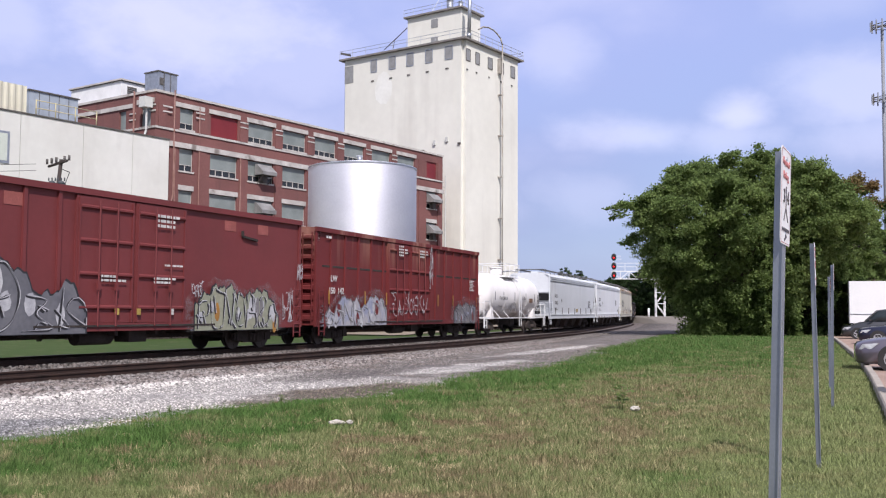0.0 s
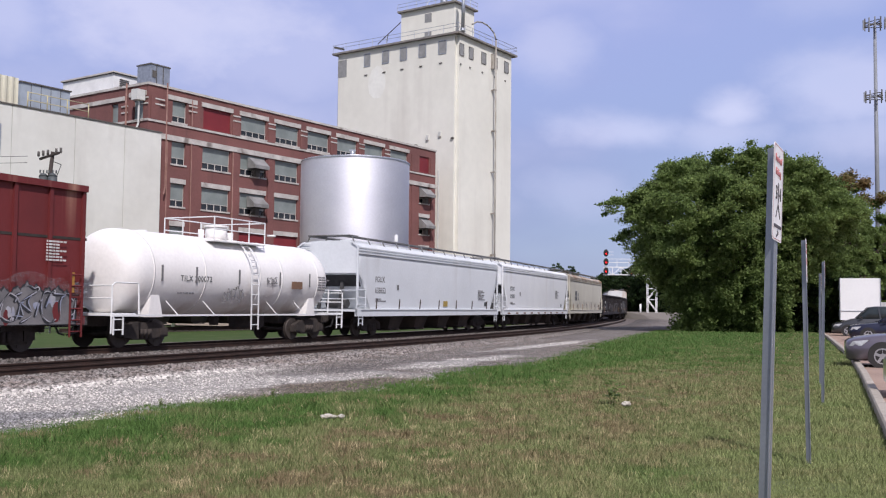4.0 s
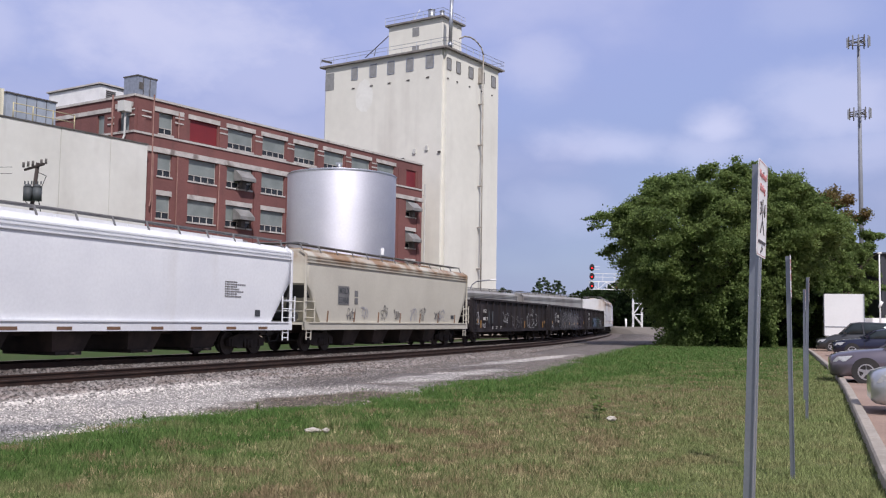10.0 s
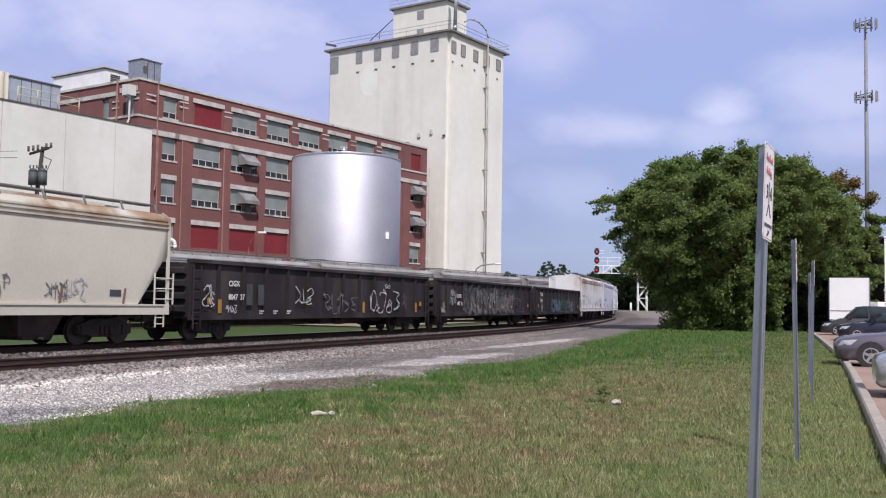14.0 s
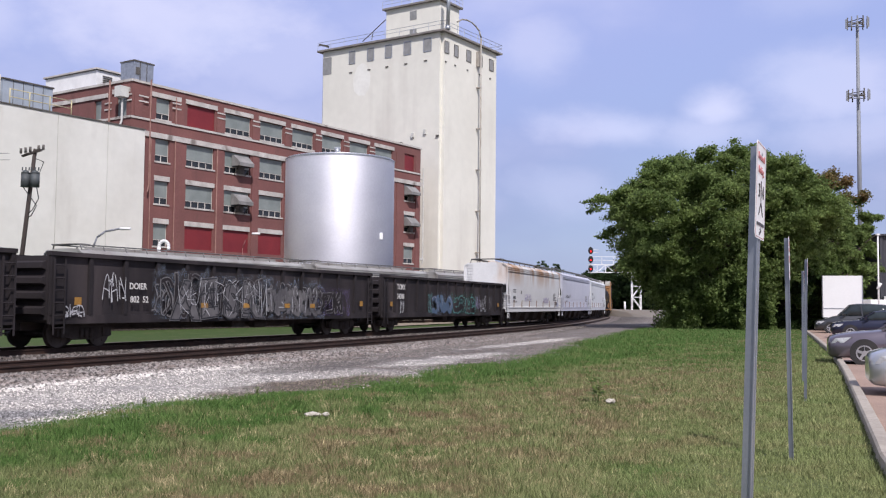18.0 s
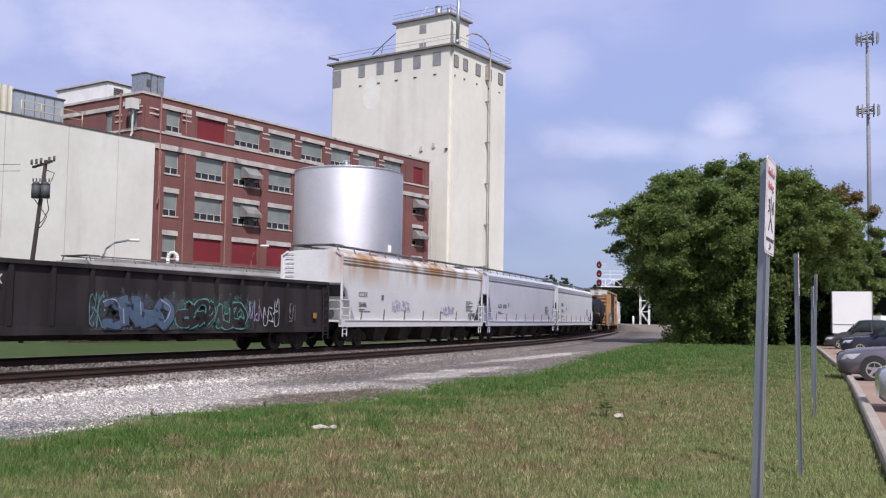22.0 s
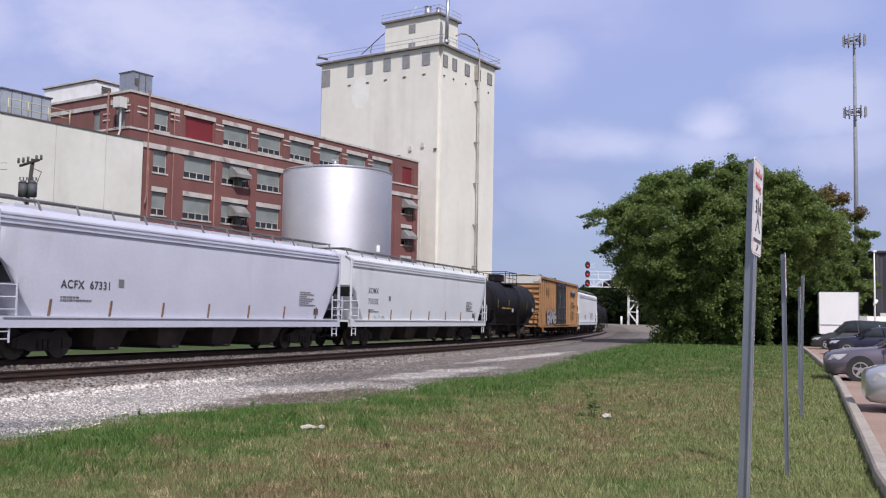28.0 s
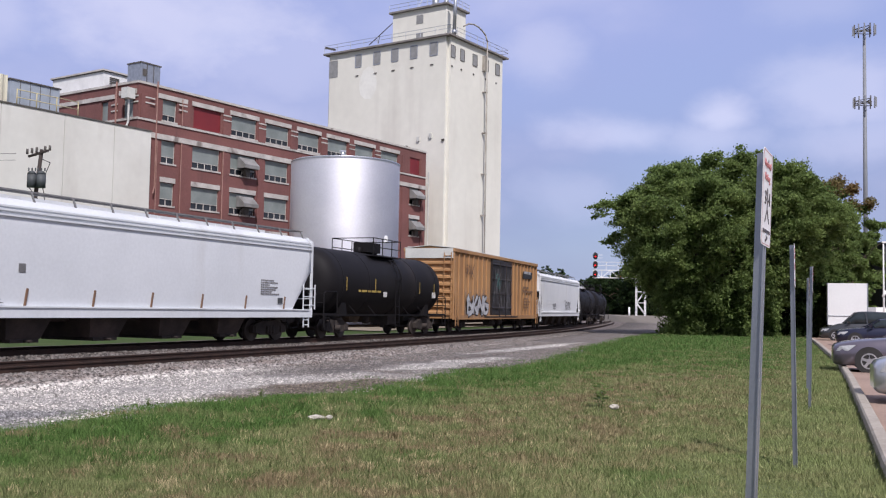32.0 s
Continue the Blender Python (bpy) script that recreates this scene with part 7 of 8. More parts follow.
def sign_post(x, y, top, lean, turn, label, words=False):
    root = thing("parking_sign", label, "sign", pose(x, y, 0, 0, lean, 0) @ pose(0, 0, 0, 0, 0, turn), "parking signs")
    bm = bmesh.new()
    pts = [(-0.042, 0.022), (-0.026, 0.022), (-0.017, -0.02), (0.017, -0.02), (0.026, 0.022), (0.042, 0.022), (0.042, 0.027), (0.022, 0.027), (0.0135, -0.0155), (-0.0135, -0.0155), (-0.022, 0.027), (-0.042, 0.027)]
    pts = [(a, 0.006 - b) for a, b in pts[::-1]]
    slab(bm, pts, -0.05, top - 0.012)
    part("post", bm, POSTSTEEL, root, "galvanised U-channel post")
    bm = bmesh.new()
    w, h = 0.152, 0.457
    r = 0.03
    ring = []
    for cx, cz, a0 in ((w - r, top - r, 0), (-w + r, top - r, 90), (-w + r, top - h + r, 180), (w - r, top - h + r, 270)):
        for k in range(5):
            a = radians(a0 + k * 22.5)
            ring.append((cx + r * math.cos(a), cz + r * math.sin(a)))
    loft(bm, [[(a, -0.0215, b) for a, b in ring], [(a, -0.0235, b) for a, b in ring]])
    plate_ob = part("sign_plate", bm, WHITE, root)
    bm = bmesh.new()
    inner = [(a * 0.93, top - h / 2 + (b - top + h / 2) * 0.975) for a, b in ring]
    inner2 = [(a * 0.89, top - h / 2 + (b - top + h / 2) * 0.96) for a, b in ring]
    loft(bm, [[(a, -0.0239, b) for a, b in inner], [(a, -0.0243, b) for a, b in inner2]], caps=False)
    part("sign_border", bm, SIGNRED, plate_ob)
    for z, tz in ((top - 0.05, 0), (top - h + 0.05, 1)):
        bm = bmesh.new()
        tube(bm, (0, -0.0236, z), (0, -0.028, z), 0.008, 8)
        part("bolt", bm, GALV, plate_ob)
    if words:
        lettering(plate_ob, "Reserved", -0.112, top - 0.085, 0.036, SIGNRED, -0.0262)
        lettering(plate_ob, "Parking", -0.095, top - 0.148, 0.036, SIGNRED, -0.0262)
        lettering(plate_ob, "3", -0.085, top - 0.262, 0.066, SIGNBLACK, -0.0262)
        lettering(plate_ob, "4", 0.032, top - 0.262, 0.066, SIGNBLACK, -0.0262)
        bm = bmesh.new()
        box(bm, -0.004, 0.004, -0.027, -0.0245, top - 0.28, top - 0.18)
        bar(bm, (-0.005, -0.0258, top - 0.285), (-0.062, -0.0258, top - 0.345), 0.002, 0.009)
        bar(bm, (0.005, -0.0258, top - 0.285), (0.062, -0.0258, top - 0.345), 0.002, 0.009)
        part("sign_symbol", bm, SIGNBLACK, plate_ob)
        bm = bmesh.new()
        for k in range(9):
            box(bm, -0.11 + k * 0.025, -0.092 + k * 0.025, -0.0265, -0.0245, top - 0.395, top - 0.38)
        bar(bm, (-0.03, -0.0255, top - 0.435), (0.03, -0.0255, top - 0.415), 0.002, 0.012)
        part("small_print", bm, SIGNBLACK, plate_ob)
    else:
        for k, (z, ww, hh) in enumerate(((0.09, 0.2, 0.04), (0.155, 0.19, 0.04), (0.27, 0.17, 0.07), (0.39, 0.2, 0.015))):
            bm = bmesh.new()
            box(bm, -ww / 2, ww / 2, -0.0265, -0.0245, top - z, top - z + hh)
            part("text_bar", bm, SIGNRED, plate_ob)
    return root


def car_paint(name, color, metal=0.5):
    m = mat(name, color, tuple(c * 0.92 for c in color), rough=0.28, metal=metal, scale=2, fine=200, amount=0.05, bump=0)
    p = m.node_tree.nodes["Principled BSDF"]
    p.inputs["Coat Weight"].default_value, p.inputs["Coat Roughness"].default_value = 0.8, 0.08
    return m


CARGLASS = mat("car_glass", (0.035, 0.045, 0.05), rough=0.06, bump=0)
LAMPGLASS = mat("headlamp_glass", (0.62, 0.64, 0.66), rough=0.12, bump=0)
ALLOY = mat("alloy", (0.62, 0.62, 0.63), rough=0.35, metal=0.8, bump=0)


def parked_car(name, label, paint, x, y, turn, L=4.8, W=1.82, H=1.45, tall=False):
    """A car built along x, its nose at x=0 and its tail at -L; lofted body, glasshouse, lamps, bumper, wheels."""
    root = thing(name, label, "car", pose(x, y, 0.012, 0, 0, turn))
    w = W / 2
    hood = 0.92 if not tall else 1.05
    # lower body, station by station: x, half width, foot, shoulder
    st = [(0.0, w * 0.66, 0.26, 0.66), (-0.07, w * 0.83, 0.20, 0.74), (-0.25, w * 0.94, 0.18, 0.80), (-0.7, w * 0.99, 0.18, 0.88), (-1.15, w, 0.18, hood + 0.0), (-1.6, w, 0.18, hood + 0.05), (-2.6, w, 0.2, hood + 0.07), (-3.6, w, 0.2, hood + 0.09), (-L + 0.6, w * 0.98, 0.22, hood + 0.08), (-L + 0.2, w * 0.93, 0.3, hood + 0.02), (-L, w * 0.8, 0.42, hood - 0.15)]
    rings = []
    for sx, sw, z0, z1 in st:
        m = z0 + (z1 - z0) * 0.55
        half_ring = [(sw * 0.86, z0), (sw, z0 + 0.1), (sw * 1.0, m), (sw * 0.965, z1 - 0.06), (sw * 0.86, z1), (sw * 0.4, z1 + 0.035)]
        rings.append([(sx, -a, b) for a, b in half_ring] + [(sx, a, b) for a, b in half_ring[::-1]])
    bm = bmesh.new()
    loft(bm, rings, smooth=True)
    body = part("body", bm, paint, root)
    # glasshouse and roof
    gx = [(-1.45, hood + 0.0), (-2.15, H - 0.06), (-2.6, H), (-3.3, H - 0.01), (-3.75 if not tall else -L + 0.5, H - 0.08 if not tall else H - 0.06), (-L + 0.55 if not tall else -L + 0.12, hood + 0.08)]
    bm = bmesh.new()
    rings = []
    for sx, z in gx:
        top = w * 0.70
        zz = max(z, hood + 0.06)
        base = w * 0.9
        k = (zz - hood) / (H - hood)
        rings.append([(sx, -base, hood), (sx, -(base + (top - base) * k), zz - 0.02), (sx, -top * 0.55 * max(k, 0.3), zz), (sx, top * 0.55 * max(k, 0.3), zz), (sx, base + (top - base) * k, zz - 0.02), (sx, base, hood)])
    loft(bm, rings, smooth=True)
    part("glasshouse", bm, CARGLASS, body)
    bm = bmesh.new()
    rings = []
    for sx, z in gx[1:5]:
        top = w * 0.72
        rings.append([(sx, -top, z - 0.06), (sx, -top * 0.9, z + 0.012), (sx, 0, z + 0.035), (sx, top * 0.9, z + 0.012), (sx, top, z - 0.06)])
    loft(bm, rings, close=False, smooth=True)
    part("roof", bm, paint, body)
    for s in (-1, 1):
        for p, q, a, b in (((-1.42, s * w * 0.86, hood + 0.04), (-2.15, s * w * 0.72, H - 0.05), 0.07, 0.05), ((-2.85, s * w * 0.905, hood + 0.02), (-2.75, s * w * 0.735, H - 0.06), 0.09, 0.05), ((gx[4][0], s * w * 0.74, H - 0.08), (gx[5][0] - (0 if tall else 0.1), s * w * 0.86, hood + 0.1), 0.16, 0.06)):
            bm = bmesh.new()
            bar(bm, p, q, a, b)
            part("pillar", bm, paint, body)
    for s in (-1, 1):
        bm = bmesh.new()
        pts = [(-0.09, 0.58), (-0.42, 0.60), (-0.62, 0.77), (-0.2, 0.73)]
        side = [(s * (w * float(np.interp(-a, (0, 0.07, 0.25, 0.7), (0.66, 0.83, 0.94, 0.99))) + 0.006), a, b) for a, b in pts]
        loft(bm, [[(a + 0.012, c, b) for c, a, b in side], [(a - 0.05, c - s * 0.07, b + 0.005) for c, a, b in side]])
        part("headlight", bm, LAMPGLASS, body)
        bm = bmesh.new()
        loft(bm, [[(-1.75, s * w * 0.98, hood + 0.06), (-1.62, s * (w + 0.16), hood + 0.08), (-1.62, s * (w + 0.17), hood + 0.2), (-1.75, s * w * 0.95, hood + 0.17)], [(-1.85, s * w * 0.98, hood + 0.06), (-1.74, s * (w + 0.16), hood + 0.08), (-1.74, s * (w + 0.17), hood + 0.2), (-1.85, s * w * 0.95, hood + 0.17)]])
        part("mirror", bm, paint, body)
        for hx in (-2.65, -3.6):
            bm = bmesh.new()
            box(bm, hx - 0.1, hx + 0.1, s * w * 1.0 - 0.02, s * w * 1.0 + 0.02, hood - 0.1, hood - 0.06)
            part("door_handle", bm, paint, body)
        for hx in (-1.55, -2.8, -3.85):
            bm = bmesh.new()
            box(bm, hx - 0.006, hx + 0.006, s * (w + 0.001) - 0.003, s * (w + 0.001) + 0.003, 0.3, hood - 0.05)
            part("door_seam", bm, BLACK, body)
    bm = bmesh.new()
    box(bm, -0.09, -0.012, -w * 0.5, w * 0.5, 0.46, 0.56)
    box(bm, -0.12, -0.05, -w * 0.62, w * 0.62, 0.28, 0.37)
    part("grille", bm, BLACK, body)
    for wx in (-0.95, -L + 1.0):
        for s in (-1, 1):
            bm = bmesh.new()
            tube(bm, (wx, s * (w - 0.05), 0.34), (wx, s * (w + 0.006), 0.34), 0.385, 24)
            part("wheel_arch", bm, BLACK, body)
            bm = bmesh.new()
            tube(bm, (wx, s * (w - 0.2), 0.322), (wx, s * (w + 0.012), 0.322), 0.322, 24)
            t = part("wheel", bm, BLACK, root)
            bm = bmesh.new()
            tube(bm, (wx, s * (w + 0.013), 0.322), (wx, s * (w + 0.018), 0.322), 0.08, 10)
            for k in range(5):
                a = k * 2 * math.pi / 5 + 0.3
                bar(bm, (wx, s * (w + 0.022), 0.322), (wx + 0.21 * math.cos(a), s * (w + 0.016), 0.322 + 0.21 * math.sin(a)), 0.012, 0.075)
            ring = [[(wx + r * math.cos(2 * math.pi * i / 20), s * (w + 0.016), 0.322 + r * math.sin(2 * math.pi * i / 20)) for i in range(20)] for r in (0.19, 0.225)]
            loft(bm, ring, caps=False)
            part("rim", bm, ALLOY, t)
    return root


KERB_LINE = [(2.65, 4.0), (3.3, 6.0), (4.0, 8.45), (4.5, 9.92), (5.62, 12.83), (7.45, 17.63), (9.68, 23.5), (12.98, 32.4), (21.15, 56.2), (28.4, 78.0)]


def build_car_park():
    # lot, kerb
    line = KERB_LINE
    bm = bmesh.new()
    bm.faces.new([bm.verts.new((x + 0.05, y, 0.012)) for x, y in line] + [bm.verts.new(p) for p in ((70, 78, 0.012), (70, -20, 0.012), (2.2, -20, 0.012))])
    tagged(part("parking_lot", bm, ASPHALT), "sunlit reddish-tan asphalt car park", "car park", kind="structure")
    prof = [(-0.09, -0.05), (-0.085, 0.13), (-0.06, 0.155), (0.07, 0.155), (0.095, 0.12), (0.10, -0.05)]
    pts = []
    for a, b in zip(line, line[1:]):
        n = max(2, int((Vector(b) - Vector(a)).length / 0.5))
        for i in range(n):
            pts.append(Vector(a).lerp(Vector(b), i / n))
    root = thing("kerb", "weathered concrete kerb between lawn and car park", "kerb", kind="structure")
    i = 0
    while i < len(pts) - 7:
        bm = bmesh.new()
        rings = []
        for j in range(i, i + 7):
            d = (pts[min(j + 1, len(pts) - 1)] - pts[max(j - 1, 0)]).normalized()
            q = pts[j] + (d * 0.008 if j == i else -d * 0.008 if j == i + 6 else d * 0)
            rings.append([(q.x + d.y * u, q.y - d.x * u, v + 0.006 * noise.noise(Vector((q.x, q.y, u * 9)))) for u, v in prof])
        loft(bm, rings)
        part("kerb_stone", bm, KERB, root)
        i += 6
    sign_post(1.424, 4.67, 2.385, 2.05, 64, "reserved parking sign on a leaning steel post in the lawn", True)
    for x, y, top, lean in ((3.69, 10.39, 2.35, -0.7), (6.27, 16.95, 2.45, 0.9), (7.76, 21.1, 2.4, 0.4), (9.0, 25.4, 2.6, -1.0)):
        sign_post(x, y, top, lean, 69, "parking sign on a steel post, seen nearly edge on")
    turn = 160
    silver, mauve, navy, dgrey = (car_paint("silver_paint", (0.50, 0.51, 0.52)), car_paint("mauve_grey_paint", (0.155, 0.135, 0.165)), car_paint("navy_paint", (0.018, 0.02, 0.045)), car_paint("dark_grey_paint", (0.06, 0.062, 0.066)))
    parked_car("sedan", "mauve-grey sedan parked nose to the kerb", mauve, 11.35, 28.9, turn)
    parked_car("sedan", "silver sedan parked back from the kerb", silver, 8.05, 18.6, turn)
    parked_car("sedan", "navy blue sedan parked nose to the kerb", navy, 21.0, 53.0, turn)
    parked_car("minivan", "dark grey minivan parked at the kerb's end", dgrey, 24.1, 63.5, turn, 5.0, 1.95, 1.85, True)
    # white box truck, trailer, dark shed
    truck_root = thing("box_truck", "plain white box truck seen from behind", "truck", pose(27.8, 68.0, 0, 0, 0, -20))
    bm = bmesh.new()
    box(bm, -1.31, 1.31, 0, 6.0, 0.95, 3.85)
    part("cargo_box", bm, TRUCKWHITE, truck_root)
    bm = bmesh.new()
    box(bm, -1.27, 1.27, -0.03, -0.004, 1.55, 1.6)
    box(bm, -1.2, 1.2, -0.15, 0.1, 0.55, 0.75)
    for k in (-1.31, 1.26):
        box(bm, k, k + 0.05, -0.03, -0.004, 0.95, 3.85)
    part("rear_frame", bm, GALV, truck_root)
    for s in (-0.95, 0.95):
        for yy in (1.2, 4.8):
            bm = bmesh.new()
            tube(bm, (s - 0.14, yy, 0.48), (s + 0.14, yy, 0.48), 0.48, 20)
            part("wheel", bm, BLACK, truck_root)
    bm = bmesh.new()
    box(bm, -1.0, 1.0, 0.3, 7.2, 0.6, 0.949)
    part("chassis", bm, UNDER, truck_root)
    tr = thing("trailer", "long low white trailer beside the truck", "trailer", pose(33.5, 73.0, 0, 0, 0, -80))
    bm = bmesh.new()
    box(bm, -1.2, 1.2, -2.5, 10, 1.2, 2.25)
    part("body", bm, TRUCKWHITE, tr)
    bm = bmesh.new()
    box(bm, -1.1, 1.1, -2.3, 9.8, 0.85, 1.195)
    part("chassis", bm, UNDER, tr)
    for yy in (-1.2, 0.0, 8.2):
        bm = bmesh.new()
        tube(bm, (-1.1, yy, 0.5), (1.1, yy, 0.5), 0.5, 18)
        part("wheel", bm, BLACK, tr)
    shed = thing("dark_shed", "dark ribbed metal shed behind the car park", "building", pose(50, 80, 0, 0, 0, 0))
    bm = bmesh.new()
    rings = []
    for i in range(160):
        x = -14.2 + i * 0.2
        y = 0.0 if i % 4 < 2 else 0.12
        rings.append([(x, y, -0.05), (x, y, 7.55), (x, 10, 7.55), (x, 10, -0.05)])
    loft(bm, rings)
    part("wall", bm, SHED, shed)
    bm = bmesh.new()
    box(bm, -14.5, 18, -0.2, 10.3, 7.555, 7.7)
    part("roof", bm, SHED, shed)
    bm = bmesh.new()
    box(bm, -14, 18, -0.2, -0.004, -0.05, 2.6)
    part("pale_base", bm, PALE, shed)
    lamp = thing("lamp_post", "slim white lamp post with small lanterns", "street lamp", pose(31.2, 70.0, 0))
    bm = bmesh.new()
    tube(bm, (0, 0, 0), (0, 0, 6.85), 0.07, 10, 0.05)
    part("post", bm, WHITE, lamp)
    bm = bmesh.new()
    box(bm, -0.13, 0.13, -0.1, 0.1, 6.85, 6.95)
    tube(bm, (-0.12, -0.1, 3.0), (0.12, -0.1, 3.4), 0.1, 8)
    part("lantern", bm, WHITE, lamp)


MASTGREY = mat("mast_grey", (0.25, 0.26, 0.285), (0.20, 0.21, 0.23), rough=0.6, scale=0.4)
SHED = mat("shed_metal", (0.055, 0.055, 0.065), rough=0.6, scale=0.5)
TRUCKWHITE = mat("truck_white", (0.82, 0.82, 0.82), (0.78, 0.78, 0.78), rough=0.45, scale=0.5, fine=6, amount=0.08, bump=0.02)
build_car_park()


# ---- trees ----
def part_leaves(name, pos, size, material, parent, rng, rise=0.95):
    """Small pointed leaves; rise: how far they turn their faces up to the light."""
    n = len(pos)
    up = rng.normal(size=(n, 3))
    up /= np.linalg.norm(up, axis=1)[:, None]
    up[:, 2] += rise
    up /= np.linalg.norm(up, axis=1)[:, None]
    a = np.cross(up, rng.normal(size=(n, 3)))
    a /= np.linalg.norm(a, axis=1)[:, None]
    b = np.cross(up, a)
    s = size * rng.uniform(0.55, 1.35, (n, 1))
    v = np.stack([pos - a * s, pos + a * s * 0.45 + b * s * 0.55, pos + a * s * 0.45 - b * s * 0.55], 1).reshape(-1, 3)
    me = bpy.data.meshes.new(name)
    me.vertices.add(3 * n)
    me.vertices.foreach_set("co", v.ravel())
    me.loops.add(3 * n)
    me.loops.foreach_set("vertex_index", np.arange(3 * n))
    me.polygons.add(n)
    me.polygons.foreach_set("loop_start", np.arange(0, 3 * n, 3))
    me.polygons.foreach_set("loop_total", np.full(n, 3))
    me.update()
    me.materials.append(material)
    ob = new(name, me)
    ob.parent = parent
    return ob


def tree(x, y, height, radius, leaves, label, material, seed, base=0.0, leaf=0.2, clumps=150, tips=None, name="tree", outline=((0, 0.30), (0.15, 0.55), (0.45, 0.95), (0.65, 1.0), (0.85, 0.72), (1.0, 0.12)), lean=(0.0, 0.0)):
    """Trunk and forking limbs; a crown of boughs, each a fan of leafy sprays that arch outwards and droop. outline: the crown's reach over its height; lean: how far its top shifts."""
    rng = np.random.default_rng(seed)
    root = thing(name, label, "tree", pose(x, y, base))
    bm = bmesh.new()
    tube(bm, (0, 0, -0.2), (0.1, 0, height * 0.35), height * 0.026, 10, height * 0.018)
    for i in range(14):
        a = i * 2.4
        z = height * (0.12 + 0.03 * i)
        tip = (radius * 0.6 * math.cos(a), radius * 0.6 * math.sin(a), z + height * 0.25)
        tube(bm, (0.05, 0, z), tip, height * 0.011, 6, height * 0.004)
        tube(bm, tip, (tip[0] * 1.35, tip[1] * 1.35, tip[2] + height * 0.06), height * 0.004, 5, 0.01)
    part("trunk", bm, BARK, root)
    ks, rs = [k for k, r in outline], [r for k, r in outline]
    nb = max(14, clumps // 3)
    k = rng.uniform(0.02, 0.97, nb * 4)
    k = k[rng.uniform(0, 1, nb * 4) < 0.25 + 0.75 * np.interp(k, ks, rs)][:nb]
    nb = len(k)
    th = rng.uniform(0, 2 * math.pi, nb)
    wob = 1 + 0.10 * np.sin(3 * th + seed) + 0.07 * np.sin(5 * th + 2 * seed + 7 * k) + rng.normal(size=nb) * 0.05
    reach = radius * np.interp(k, ks, rs) * wob * np.where(rng.uniform(0, 1, nb) < 0.25, rng.uniform(0.35, 0.7, nb), rng.uniform(0.72, 0.95, nb))
    bough = np.stack([reach * np.cos(th) + lean[0] * k, reach * np.sin(th) + lean[1] * k, height * k], 1)
    # sprays: from a bough outwards, sideways and up, then drooping at the tip
    per = 8
    b = np.repeat(bough, per, axis=0)
    a = np.repeat(th, per) + rng.normal(size=nb * per) * 0.75
    rise = np.repeat(np.clip((k - 0.45) * 1.6, -0.35, 0.9), per) + rng.normal(size=nb * per) * 0.28
    way = np.stack([np.cos(a), np.sin(a), rise], 1)
    way /= np.linalg.norm(way, axis=1)[:, None]
    length = radius * rng.uniform(0.07, 0.21, nb * per)
    b = b - way * length[:, None] * 0.35 + rng.normal(size=b.shape) * radius * np.array([0.035, 0.035, 0.03])
    pick = rng.integers(0, nb * per, leaves)
    u = rng.uniform(0, 1, (leaves, 1)) ** 0.8
    wide = (0.30 - 0.19 * u) * length[pick][:, None]
    pos = b[pick] + way[pick] * u * length[pick][:, None] + rng.normal(size=(leaves, 3)) * wide * np.array([1, 1, 0.55])
    pos[:, 2:3] -= 0.38 * u * u * length[pick][:, None]
    pos[:, 2] = np.abs(pos[:, 2]) + 0.02
    part_leaves("crown", pos, leaf, material, root, rng, 0.55)
    if tips is not None:
        high = np.where(b[:, 2] > height * 0.80)[0]
        pick = high[rng.integers(0, len(high), leaves // 13)]
        u = rng.uniform(0.5, 1.15, (len(pick), 1))
        part_leaves("young_leaves", b[pick] + way[pick] * u * length[pick][:, None] + rng.normal(size=(len(pick), 3)) * 0.22 + np.array([0.3, -0.3, 0.15]), leaf, tips, root, rng)
    return root


# darker copies of the leaf tone: shade of woods and undergrowth, in colour
LEAF_WOOD = mat("shaded_wood_leaves", (0.036, 0.062, 0.020), (0.026, 0.046, 0.016), rough=0.6, scale=0.5, fine=4, amount=0.4, bump=0, low=0.4, spec=0.12, leafy=True)
LEAF_SHADED = mat("shaded_shrub_leaves", (0.060, 0.098, 0.030), (0.042, 0.072, 0.024), rough=0.6, scale=0.5, fine=4, amount=0.4, bump=0, low=0.45, spec=0.15, leafy=True)
BROAD = ((0, 0.32), (0.15, 0.40), (0.29, 0.65), (0.43, 0.85), (0.54, 0.94), (0.67, 1.0), (0.8, 0.84), (0.88, 0.62), (0.95, 0.38), (1.0, 0.12))
ROUND = ((0, 0.70), (0.2, 0.85), (0.5, 1.0), (0.7, 0.90), (0.85, 0.62), (1.0, 0.12))
tree(19.1, 71.5, 13.4, 8.15, 500000, "broad green deciduous tree with drooping leafy boughs", LEAF, 3, leaf=0.12, clumps=1300, outline=BROAD, lean=(1.2, 0))
tree(26.0, 76.0, 11.8, 5.2, 230000, "dense green deciduous tree beside the car park", LEAF, 5, leaf=0.13, clumps=560, outline=ROUND)
tree(32.4, 84.0, 13.2, 4.6, 150000, "green deciduous tree with reddish young leaves on top", LEAF, 8, leaf=0.14, clumps=420, tips=LEAF_RED, outline=ROUND)
tree(36.2, 90.0, 9.9, 4.1, 80000, "green deciduous tree behind the car park", LEAF, 11, leaf=0.14, clumps=380, outline=ROUND)
tree(21.6, 70.6, 4.6, 3.2, 60000, "leafy undergrowth at the foot of the tree", LEAF, 14, leaf=0.11, clumps=160, name="shrub", outline=ROUND)
tree(27.0, 73.5, 4.6, 4.0, 60000, "leafy undergrowth beside the car park", LEAF_SHADED, 17, leaf=0.12, clumps=160, name="shrub", outline=ROUND)
